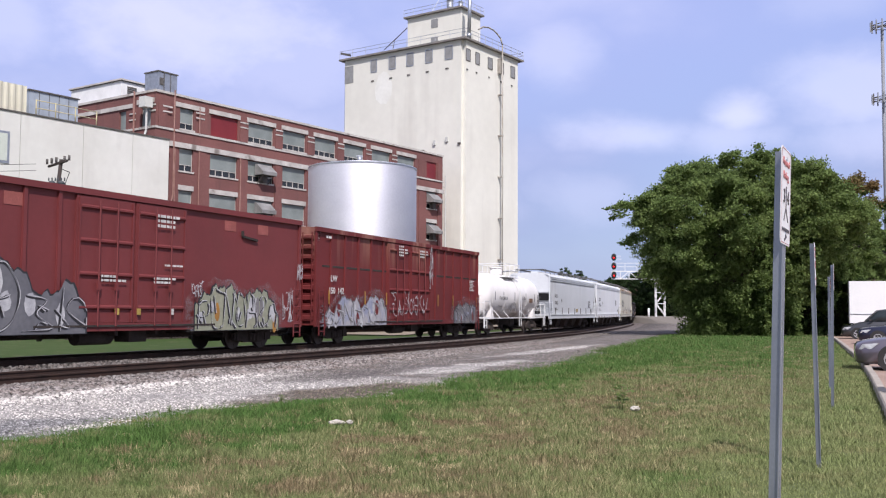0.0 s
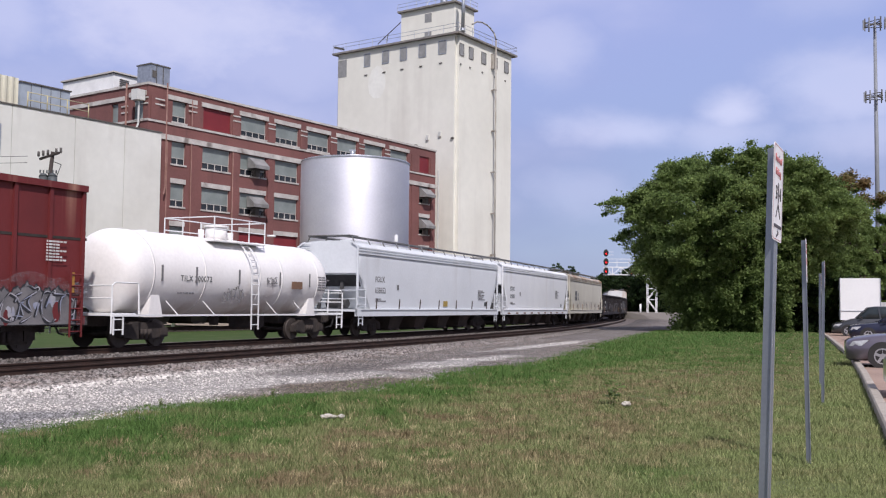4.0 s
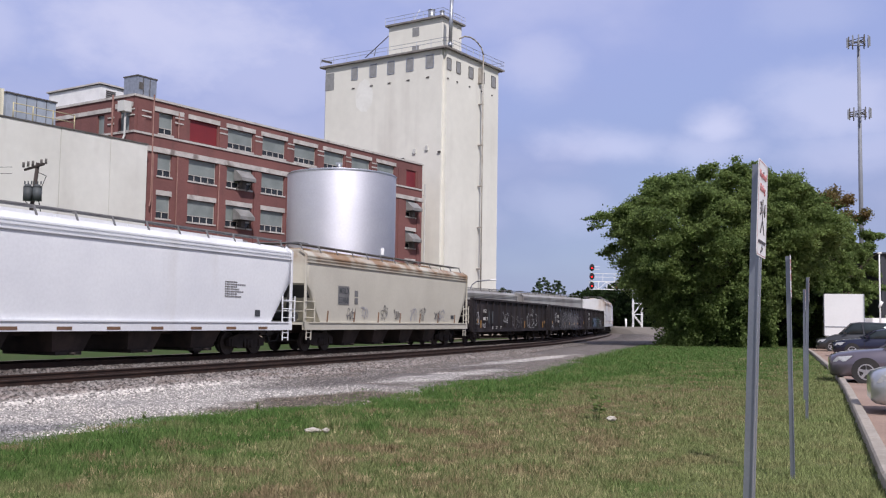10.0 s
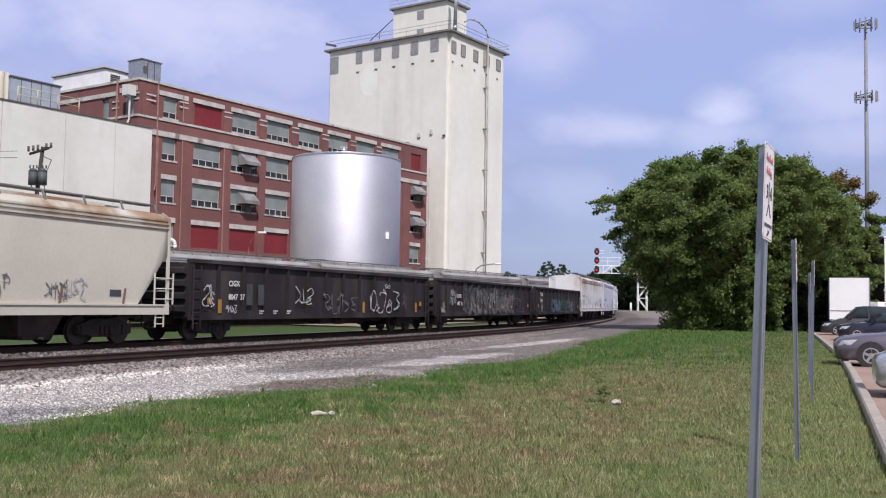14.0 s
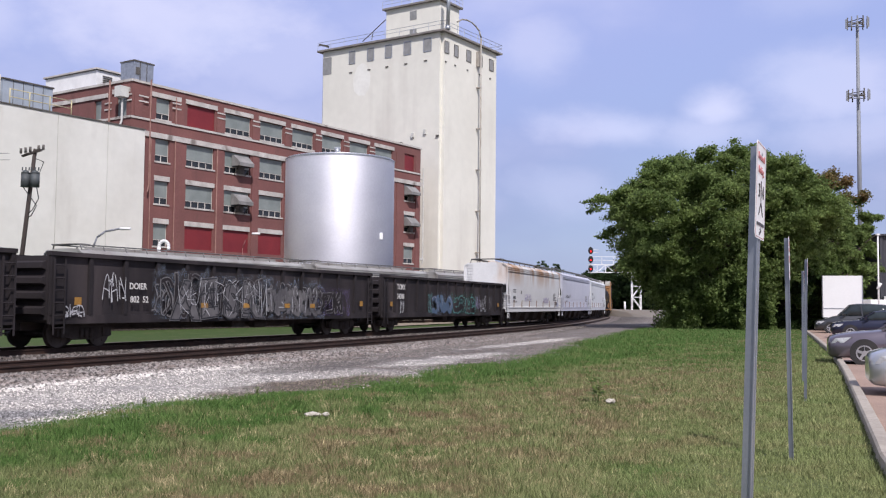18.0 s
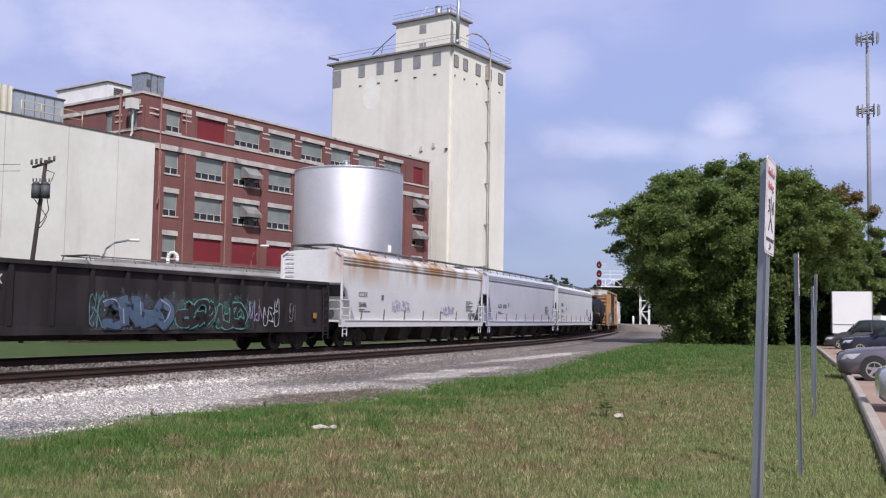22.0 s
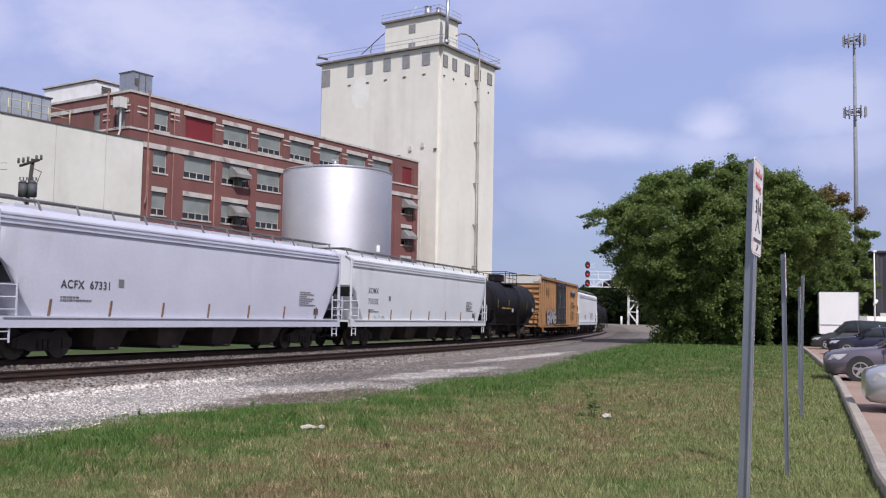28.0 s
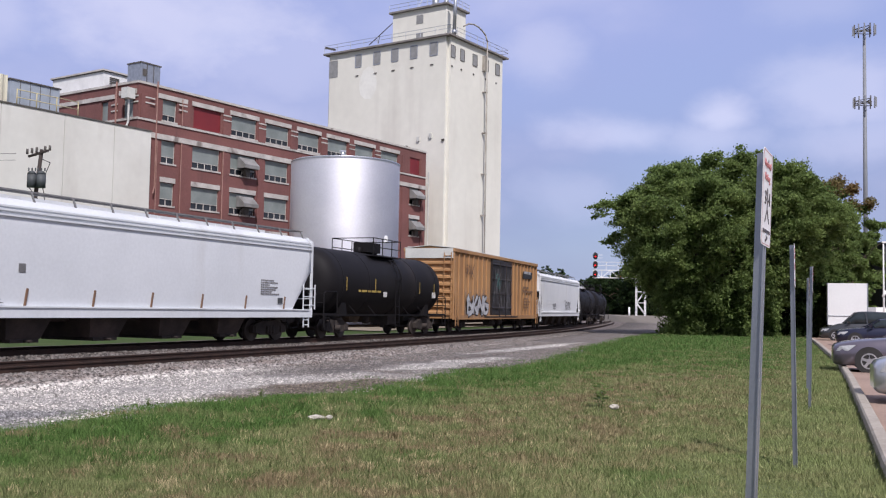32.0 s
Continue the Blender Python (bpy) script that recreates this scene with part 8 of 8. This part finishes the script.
tree(31.5, 78.0, 9.1, 3.7, 80000, "green tree with low boughs behind the truck", LEAF, 19, leaf=0.15, clumps=300, outline=ROUND)
for i, (x, y, h, r) in enumerate(((44, 196, 15, 9), (56, 205, 15, 9), (66, 190, 14, 9), (43, 240, 11, 8), (74, 230, 15, 10), (35, 215, 9, 6.5), (46, 180, 9, 7), (40, 262, 11, 8), (54, 172, 11, 7), (62, 215, 15, 9), (37.5, 206, 10, 6), (41, 200, 12, 6), (45.5, 192, 13, 6.5), (34.5, 226, 9, 5), (39.5, 188, 7, 4.5))):
    tree(x, y, h, r, 13000, "dark tree in the woods beyond the signal bridge", LEAF_WOOD, 30 + i, leaf=0.36, clumps=500, outline=ROUND)
for i, (x, y, h, r) in enumerate(((40.5, 400, 20.0, 4.6), (46.5, 402, 19, 4.2), (26, 410, 15.5, 6), (33, 415, 13, 7), (55, 415, 13, 8), (64, 420, 14, 9), (18, 415, 13, 8), (78, 420, 15, 10))):
    tree(x, y, h, r, 9000, "distant dark green tree on the skyline", LEAF_FAR, 50 + i, leaf=0.45, clumps=700, outline=ROUND)


def far_woods():
    """The tree line that closes the view, too far to count."""
    rng = np.random.default_rng(77)
    pos = []
    for x, y, h, w in [(-900 + 45 * i, 700 - abs(i - 20) * 6, 9 + 5 * math.sin(i * 1.9), 40) for i in range(42)]:
        p = rng.normal(size=(700, 3)) * np.array([w * 0.5, 8, 0.001])
        p[:, 2] = np.abs(rng.normal(size=700)) * h * 0.45
        pos.append(p + np.array([x, y, 0]))
    ob = part_leaves("far_woods", np.concatenate(pos), 2.2, LEAF_FAR, None, rng)
    tagged(ob, "hazy far line of green woods", "woods", kind="stuff")


far_woods()


# ---- signals, masts and poles ----
LAMP_RED = glow("red_signal_lamp", (1.0, 0.02, 0.02), 1.6)


def build_signal():
    root = thing("signal_gantry", "white cantilever signal bridge with red lamps over the tracks", "railway signal", pose(33.1, 167, 0.95))
    for x in (-0.75, 0.75):
        for y in (-0.5, 0.5):
            bm = bmesh.new()
            bar(bm, (x, y, 0), (x, y, 7.9), 0.13, 0.13)
            part("mast_leg", bm, WHITE, root)
    for i in range(4):
        z = 0.3 + i * 1.88
        for y in (-0.5, 0.5):
            bm = bmesh.new()
            s = 1 if i % 2 else -1
            bar(bm, (-0.75 * s, y, z), (0.75 * s, y, z + 1.88), 0.1, 0.1)
            bar(bm, (-0.75, y, z + 1.88), (0.75, y, z + 1.88), 0.1, 0.1)
            part("mast_brace", bm, WHITE, root)
    bm = bmesh.new()
    box(bm, -1.2, 1.2, -1.0, 1.0, -0.6, -0.005)
    part("footing", bm, KERB, root)
    for z in (6.35, 7.65):
        for y in (-0.5, 0.5):
            bm = bmesh.new()
            bar(bm, (-8.2, y, z), (0.75, y, z), 0.11, 0.11)
            part("arm_chord", bm, WHITE, root)
    for i in range(6):
        x = -8.2 + i * 1.45
        bm = bmesh.new()
        s = i % 2
        bar(bm, (x, -0.5, 6.35 if s else 7.65), (x + 1.45, -0.5, 7.65 if s else 6.35), 0.09, 0.09)
        bar(bm, (x, -0.5, 6.35), (x, -0.5, 7.65), 0.09, 0.09)
        part("arm_brace", bm, WHITE, root)
    bm = bmesh.new()
    for z in (8.4, 9.0):
        bar(bm, (-8.0, -0.6, z), (-1.0, -0.6, z), 0.07, 0.07)
    for x in (-8.0, -6.0, -4.0, -2.0):
        bar(bm, (x, -0.6, 7.7), (x, -0.6, 9.0), 0.07, 0.07)
    part("arm_railing", bm, WHITE, root)
    for x, zz in ((-7.9, (6.95, 8.5, 10.0)), (-3.6, (6.8,))):
        bm = bmesh.new()
        bar(bm, (x, -0.7, 6.2), (x, -0.7, zz[-1] + 0.5), 0.14, 0.14)
        m = part("signal_mast", bm, WHITE, root)
        for z in zz:
            bm = bmesh.new()
            loft(bm, [[(x + 0.48 * math.cos(a) * 0.9, yy, z + 0.62 * math.sin(a)) for a in (2 * math.pi * i / 16 for i in range(16))] for yy in (-0.85, -0.78)])
            h = part("signal_head", bm, BLACK, m)
            bm = bmesh.new()
            tube(bm, (x, -0.86, z - 0.1), (x, -0.93, z - 0.1), 0.13, 16)
            hood = bmesh.new()
            for q in range(9):
                a0, a1 = math.pi * (q - 1) / 7, math.pi * q / 7
                hood.faces.new([hood.verts.new((x + 0.24 * math.cos(a), yy, z - 0.1 + 0.24 * math.sin(a))) for a, yy in ((a0, -0.86), (a1, -0.86), (a1, -1.3), (a0, -1.3))])
            part("hood", hood, BLACK, h)
            part("signal_lamp", bm, LAMP_RED, h, "lit red lamp")
    for z in (9.7, 10.2):
        bm = bmesh.new()
        bar(bm, (-7.8, -0.6, z), (-6.6, -0.6, z), 0.06, 0.06)
        part("sign_bracket", bm, WHITE, root)
    post = thing("trackside_marker", "short white marker post by the signal", "post", pose(30.6, 164, 0.85))
    bm = bmesh.new()
    tube(bm, (0, 0, -0.3), (0, 0, 1.5), 0.17, 10)
    part("post", bm, WHITE, post)


def build_cell_tower():
    root = thing("cell_tower", "tall grey antenna mast with two rings of panels", "mast", pose(62.9, 147, 0))
    bm = bmesh.new()
    tube(bm, (0, 0, 0), (0, 0, 45.3), 0.40, 18, 0.22)
    part("mast", bm, MASTGREY, root)
    for z, r, hh in ((45.0, 1.6, 1.5), (33.9, 1.6, 1.5)):
        bm = bmesh.new()
        for k in range(3):
            a0, a1 = radians(30 + 120 * k), radians(150 + 120 * k)
            for dz in (-0.3, 0.3):
                bar(bm, (r * math.cos(a0), r * math.sin(a0), z + dz), (r * math.cos(a1), r * math.sin(a1), z + dz), 0.1, 0.1)
            bar(bm, (0, 0, z), (r * math.cos(a0), r * math.sin(a0), z), 0.12, 0.12)
        ringp = part("antenna_frame", bm, DARKTRIM, root)
        for k in range(12):
            a = radians(30 * k + 8)
            bm = bmesh.new()
            bar(bm, (r * math.cos(a), r * math.sin(a), z - hh / 2), (r * math.cos(a), r * math.sin(a), z + hh / 2), 0.17, 0.1)
            part("antenna_panel", bm, MASTGREY if k % 3 else DARKTRIM, ringp)


def build_poles():
    root = thing("utility_pole", "leaning wooden utility pole with transformer and insulators", "utility pole", pose(-22.25, 52.0, 0))
    bm = bmesh.new()
    tube(bm, (-0.5, 0, -0.2), (0.42, 0, 9.7), 0.135, 12, 0.10)
    part("pole", bm, WOOD, root)
    bm = bmesh.new()
    bar(bm, (-0.4, 0.3, 9.35), (0.88, -0.3, 9.6), 0.11, 0.11)
    part("crossarm", bm, WOOD, root)
    for k in (-0.35, -0.1, 0.15, 0.6, 0.85):
        bm = bmesh.new()
        tube(bm, (k, 0, 9.5 + k * 0.17), (k, 0, 9.78 + k * 0.17), 0.07, 8)
        part("insulator", bm, DARKTRIM, root)
    for x in (0.0, 0.5):
        bm = bmesh.new()
        tube(bm, (x + 0.1, -0.35, 7.6), (x + 0.1, -0.35, 8.32), 0.235, 16)
        tube(bm, (x + 0.1, -0.35, 8.32), (x + 0.1, -0.35, 8.48), 0.25, 16, 0.12)
        for k in range(3):
            tube(bm, (x + (k - 1) * 0.18 + 0.1, -0.35, 8.48), (x + (k - 1) * 0.18 + 0.1, -0.35, 8.66), 0.04, 6)
        part("transformer", bm, TRANSFORMER, root, "grey steel transformer can")
    bm = bmesh.new()
    pipe(bm, [(0.0, -0.4, 7.6), (0.5, -0.5, 7.0), (0.75, -0.4, 6.6), (0.4, -0.2, 6.1), (0.1, 0, 6.0)], 0.025, 5)
    pipe(bm, [(0.7, -0.35, 7.6), (0.85, -0.4, 7.0), (0.5, -0.3, 6.4), (0.1, 0, 6.2)], 0.025, 5)
    pipe(bm, [(0.4, 0, 9.2), (0.9, 0, 9.0), (0.7, -0.2, 8.2)], 0.02, 5)
    part("cable_loop", bm, BLACK, root)
    wire = thing("overhead_wire", "thin sagging overhead wire", "cable", pose(0, 0, 0))
    for k, dz in ((0, 9.45), (1, 9.1)):
        bm = bmesh.new()
        pts = [Vector((-23.2, 52.0, dz)).lerp(Vector((-66, 38, dz + 0.8)), i / 14) - Vector((0, 0, 1.1 * 4 * (i / 14) * (1 - i / 14))) for i in range(15)]
        pipe(bm, pts, 0.012, 4)
        part("strand", bm, BLACK, wire)
    # street lamps and pipework in front of the mill
    for x, y, h, arm in ((-23.6, 66.0, 6.4, 2.2), (-18.0, 88.0, 7.7, 1.0), (3.0, 112.0, 6.2, 2.9)):
        lamp = thing("street_lamp", "grey cobra-head street lamp before the mill", "street lamp", pose(x, y, 0))
        bm = bmesh.new()
        pipe(bm, [(0, 0, -0.1), (0, 0, h - 1.2), (0.25, 0, h - 0.5), (0.8, 0, h - 0.1), (arm * 0.8, 0, h + 0.1)], 0.07 if arm > 1.5 else 0.03, 8)
        part("post", bm, MASTGREY if arm > 1.5 else BRICK, lamp)
        bm = bmesh.new()
        loft(bm, [[(arm * 0.8 + dx, w * math.cos(a), h + 0.1 + 0.1 * math.sin(a)) for a in (2 * math.pi * i / 10 for i in range(10))] for dx, w in ((0, 0.05), (0.2, 0.16), (0.5, 0.17), (0.75, 0.06))], smooth=True)
        part("lamp_head", bm, WHITE, lamp)
    goose = thing("gooseneck_vent", "white gooseneck vent pipe before the brick mill", "pipe", pose(-20.3, 70.0, 0.35))
    bm = bmesh.new()
    pts = [(0, 0, -0.45), (0, 0, 5.2)] + [(0.34 - 0.34 * math.cos(a), 0, 5.2 + 0.4 * math.sin(a)) for a in (math.pi * i / 8 for i in range(1, 9))] + [(0.68, 0, 4.95)]
    pipe(bm, pts, 0.125, 10)
    part("pipe", bm, WHITE, goose)
    bm = bmesh.new()
    tube(bm, (-2.6, 0, 4.6), (0.2, 0, 4.5), 0.25, 10)
    tube(bm, (-2.6, 0, -0.45), (-2.6, 0, 4.7), 0.12, 8)
    part("header_pipe", bm, WHITE, goose)


TRANSFORMER = mat("transformer_grey", (0.085, 0.095, 0.10), (0.06, 0.067, 0.07), rough=0.6)
build_signal()
build_cell_tower()
build_poles()


# ---- small things on the ground ----
def build_rocks():
    for x, y, s, seed in ((-1.78, 13.72, (0.12, 0.06, 0.035), 1), (2.76, 16.03, (0.085, 0.06, 0.045), 2), (-1.6, 13.76, (0.055, 0.045, 0.03), 3)):
        bm = bmesh.new()
        bmesh.ops.create_icosphere(bm, subdivisions=3, radius=1)
        for v in bm.verts:
            k = 1 + 0.35 * noise.noise(v.co * 1.7 + Vector((seed, 0, 0)))
            v.co = Vector((v.co.x * s[0], v.co.y * s[1], v.co.z * s[2])) * k
        ob = part("stone", bm, PALESTONE)
        ob.matrix_basis = pose(x, y, 0.055, 0, 0, 20 * seed)
        tagged(ob, "pale limestone rock lying in the grass", "stone")


def weeds():
    rng = np.random.default_rng(9)
    for x, y, h in ((2.60, 16.35, 0.40), (-3.2, 17.2, 0.13), (-4.6, 15.3, 0.12)):
        root = thing("weed", "leafy green weed standing in the lawn", "weed", pose(x, y, 0))
        for k in range(7):
            a, lean = k * 2.4, 0.25 + 0.3 * (k % 3)
            stem = Vector((math.cos(a) * lean * h * 0.6, math.sin(a) * lean * h * 0.6, h * (1 - 0.12 * (k % 3))))
            bm = bmesh.new()
            tube(bm, (0, 0, -0.03), stem, 0.004, 4, 0.002)
            st = part("stem", bm, LEAF, root)
            for q in range(5):
                t = 0.35 + 0.15 * q
                p = stem * t
                d = Vector((math.cos(a + q * 2.1), math.sin(a + q * 2.1), 0.35)) * h * 0.34
                e = Vector((-d.y, d.x, 0)) * 0.3
                bm = bmesh.new()
                bm.faces.new([bm.verts.new(v) for v in (p, p + d * 0.5 + e, p + d, p + d * 0.5 - e)])
                part("leaf", bm, LEAF, st)


def quads(name, base, tip, width, material, label, category):
    """Narrow blades, one three-cornered face each."""
    n = len(base)
    d = np.random.default_rng(4).normal(size=(n, 2))
    d /= np.linalg.norm(d, axis=1)[:, None]
    off = np.zeros((n, 3))
    off[:, 0], off[:, 1] = d[:, 0] * width, d[:, 1] * width
    v = np.stack([base - off, base + off, tip], 1).reshape(-1, 3)
    me = bpy.data.meshes.new(name)
    me.vertices.add(3 * n)
    me.vertices.foreach_set("co", v.ravel())
    me.loops.add(3 * n)
    me.loops.foreach_set("vertex_index", np.arange(3 * n))
    me.polygons.add(n)
    me.polygons.foreach_set("loop_start", np.arange(0, 3 * n, 3))
    me.polygons.foreach_set("loop_total", np.full(n, 3))
    me.update()
    me.materials.append(material)
    return tagged(new(name, me), label, category, kind="stuff")


def build_grass():
    """Tufts of blades, taller and greener beside the gravel; a few stray out onto the stones."""
    rng = np.random.default_rng(21)
    n, each = 125000, 10
    y = 5.0 * (72 / 5.0) ** rng.uniform(0, 1, n)
    x = y * rng.uniform(-0.50, 0.50, n)
    line_y = [0] + [b for a, b in KERB_LINE]
    line_x = [1.2] + [a - 0.11 for a, b in KERB_LINE]
    pts = np.array([list(on_track(s, gravel_edge(s))) for s in np.linspace(-24, 105, 130)])
    order = np.argsort(pts[:, 1])
    left = np.interp(y, pts[order, 1], pts[order, 0])
    wisp = np.array([noise.noise(Vector((a * 0.8, b * 0.45, 8))) for a, b in zip(x, y)])
    stray = (wisp > 0.12) & (rng.uniform(0, 1, n) < 0.45) & (y < 34)
    keep = (x < np.interp(y, line_y, line_x)) & (x > left - 0.35 + np.abs(rng.normal(size=n)) * 0.55 - stray * rng.uniform(0, 1.5, n))
    x, y, left = x[keep], y[keep], left[keep]
    n = len(x)
    tall = np.array([noise.noise(Vector((a * 0.5, b * 0.35, 5))) + 0.8 * noise.noise(Vector((a * 2.2, b * 1.4, 1))) for a, b in zip(x, y)])
    across = 0.908 * x - 0.419 * y
    lush = np.clip((-6.2 - across) / 2.4, 0, 1)
    h = (0.032 + 0.042 * rng.uniform(0, 1, n) ** 2) * (1.0 + 0.5 * lush) * (1 + 0.5 * tall.clip(-0.9, 1.3))
    h *= 1 + 0.010 * np.minimum(y, 30)
    h *= np.clip((x - left + 0.5) / 1.4, 0.5, 1)
    x, y, h = np.repeat(x, each), np.repeat(y, each), np.repeat(h, each) * rng.uniform(0.45, 1.15, n * each)
    n *= each
    r = (0.018 + 0.0035 * y) * np.sqrt(rng.uniform(0, 1, n))
    a = rng.uniform(0, 2 * math.pi, n)
    out = np.stack([np.cos(a), np.sin(a)], 1)
    base = np.stack([x + out[:, 0] * r, y + out[:, 1] * r, np.full(n, -0.03)], 1)
    lean = h * rng.uniform(0.0, 1.3, n)
    tip = base + np.stack([out[:, 0] * lean + rng.normal(size=n) * h * 0.3, out[:, 1] * lean + rng.normal(size=n) * h * 0.3, h + 0.03], 1)
    quads("grass", base, tip, (0.0028 + 0.00036 * y), BLADES, "short patchy lawn grass, green with dry straw", "grass")


def pebbles(name, c, where, least, spread, material, label, rng):
    """Faceted stones, one at each place in c."""
    n = len(c)
    unit = np.array([(1, 0, 0), (-0.5, 0.87, 0), (-0.5, -0.87, 0), (0.1, 0, 1.0), (0.55, 0.6, 0.55), (-0.7, 0.1, 0.6)])
    faces = [(0, 4, 3), (0, 1, 4), (1, 5, 4), (4, 5, 3), (1, 2, 5), (2, 3, 5), (2, 0, 3)]
    size = least + spread * rng.uniform(0, 1, (n, 1, 1)) ** 2
    rot = rng.uniform(0, 6.3, n)
    cs, sn = np.cos(rot), np.sin(rot)
    m = np.zeros((n, 3, 3))
    m[:, 0, 0], m[:, 0, 1], m[:, 1, 0], m[:, 1, 1], m[:, 2, 2] = cs, -sn, sn, cs, 0.85
    v = np.einsum("nij,kj->nki", m, unit) * size + c[:, None, :]
    f = (np.arange(n)[:, None, None] * 6 + np.array(faces)[None]).reshape(-1, 3)
    me = bpy.data.meshes.new(name)
    me.vertices.add(6 * n)
    me.vertices.foreach_set("co", v.ravel())
    me.loops.add(f.size)
    me.loops.foreach_set("vertex_index", f.ravel())
    me.polygons.add(len(f))
    me.polygons.foreach_set("loop_start", np.arange(0, f.size, 3))
    me.polygons.foreach_set("loop_total", np.full(len(f), 3))
    me.update()
    uv = me.uv_layers.new(name="track")
    uv.data.foreach_set("uv", np.repeat(where, 3 * len(faces), axis=0).ravel())
    me.materials.append(material)
    tagged(new(name, me), label, "gravel", kind="stuff")


def build_stones():
    """Loose ballast on the shoulder and between the tracks, finer chips down to the grass; both thin out with distance."""
    rng = np.random.default_rng(33)
    rows, where = [], []

    def lay(s, lat, z):
        p = on_track(s, lat)
        rows.append((p.x, p.y, z))
        where.append((s, lat))

    for a, b in zip(-14 + 66 * rng.uniform(0, 1, 44000) ** 1.7, rng.uniform(0, 1, 44000)):
        lo, hi = near_lat(float(a)) - 0.85, -7.9 + 0.07 * a
        lay(float(a), lo + (hi - lo) * b, -0.012 if b < 0.3 else 0.005)
    for a in -14 + 60 * rng.uniform(0, 1, 9000) ** 1.5:
        lay(float(a), float(rng.uniform(-1.7, 0.3)) if near_lat(float(a)) < -1.8 else 0.3, 0.0)
    pebbles("ballast_stones", np.array(rows), np.array(where), 0.026, 0.044, STONE, "loose brown and grey crushed track stones", rng)
    rows, where = [], []
    for a, b in zip(-14 + 40 * rng.uniform(0, 1, 60000) ** 1.9, rng.uniform(0, 1, 60000)):
        lo, hi = -7.0 + 0.05 * a, gravel_edge(float(a)) - 0.25 + 0.3 * math.sin(a * 2.1)
        lay(float(a), lo + (hi - lo) * b, 0.014 + 0.006 * b)
    pebbles("limestone_chips", np.array(rows), np.array(where), 0.009, 0.014, STONE, "loose pale limestone chips over the gravel", rng)


PALESTONE = mat("pale_stone", (0.56, 0.52, 0.45), (0.40, 0.36, 0.30), rough=0.9, scale=6, fine=40)
build_rocks()
weeds()
build_grass()
build_stones()


# ---- what moves ----
def motions():
    for i, (root, axles) in enumerate(TRAIN):
        rows = []
        for k in range(65):
            t = k * 0.5
            s = travelled(t)
            rows.append((t, car_pose(ENDS[i] + GAPS[i] + s, ENDS[i + 1] + s)))
        walk(root, rows)
        for axle in axles:
            place = axle.matrix_basis.copy()
            walk(axle, [(k * 0.08, place @ pose(0, 0, 0, 0, math.degrees((travelled(0) - travelled(k * 0.08)) / -0.457), 0)) for k in range(401)])


motions()
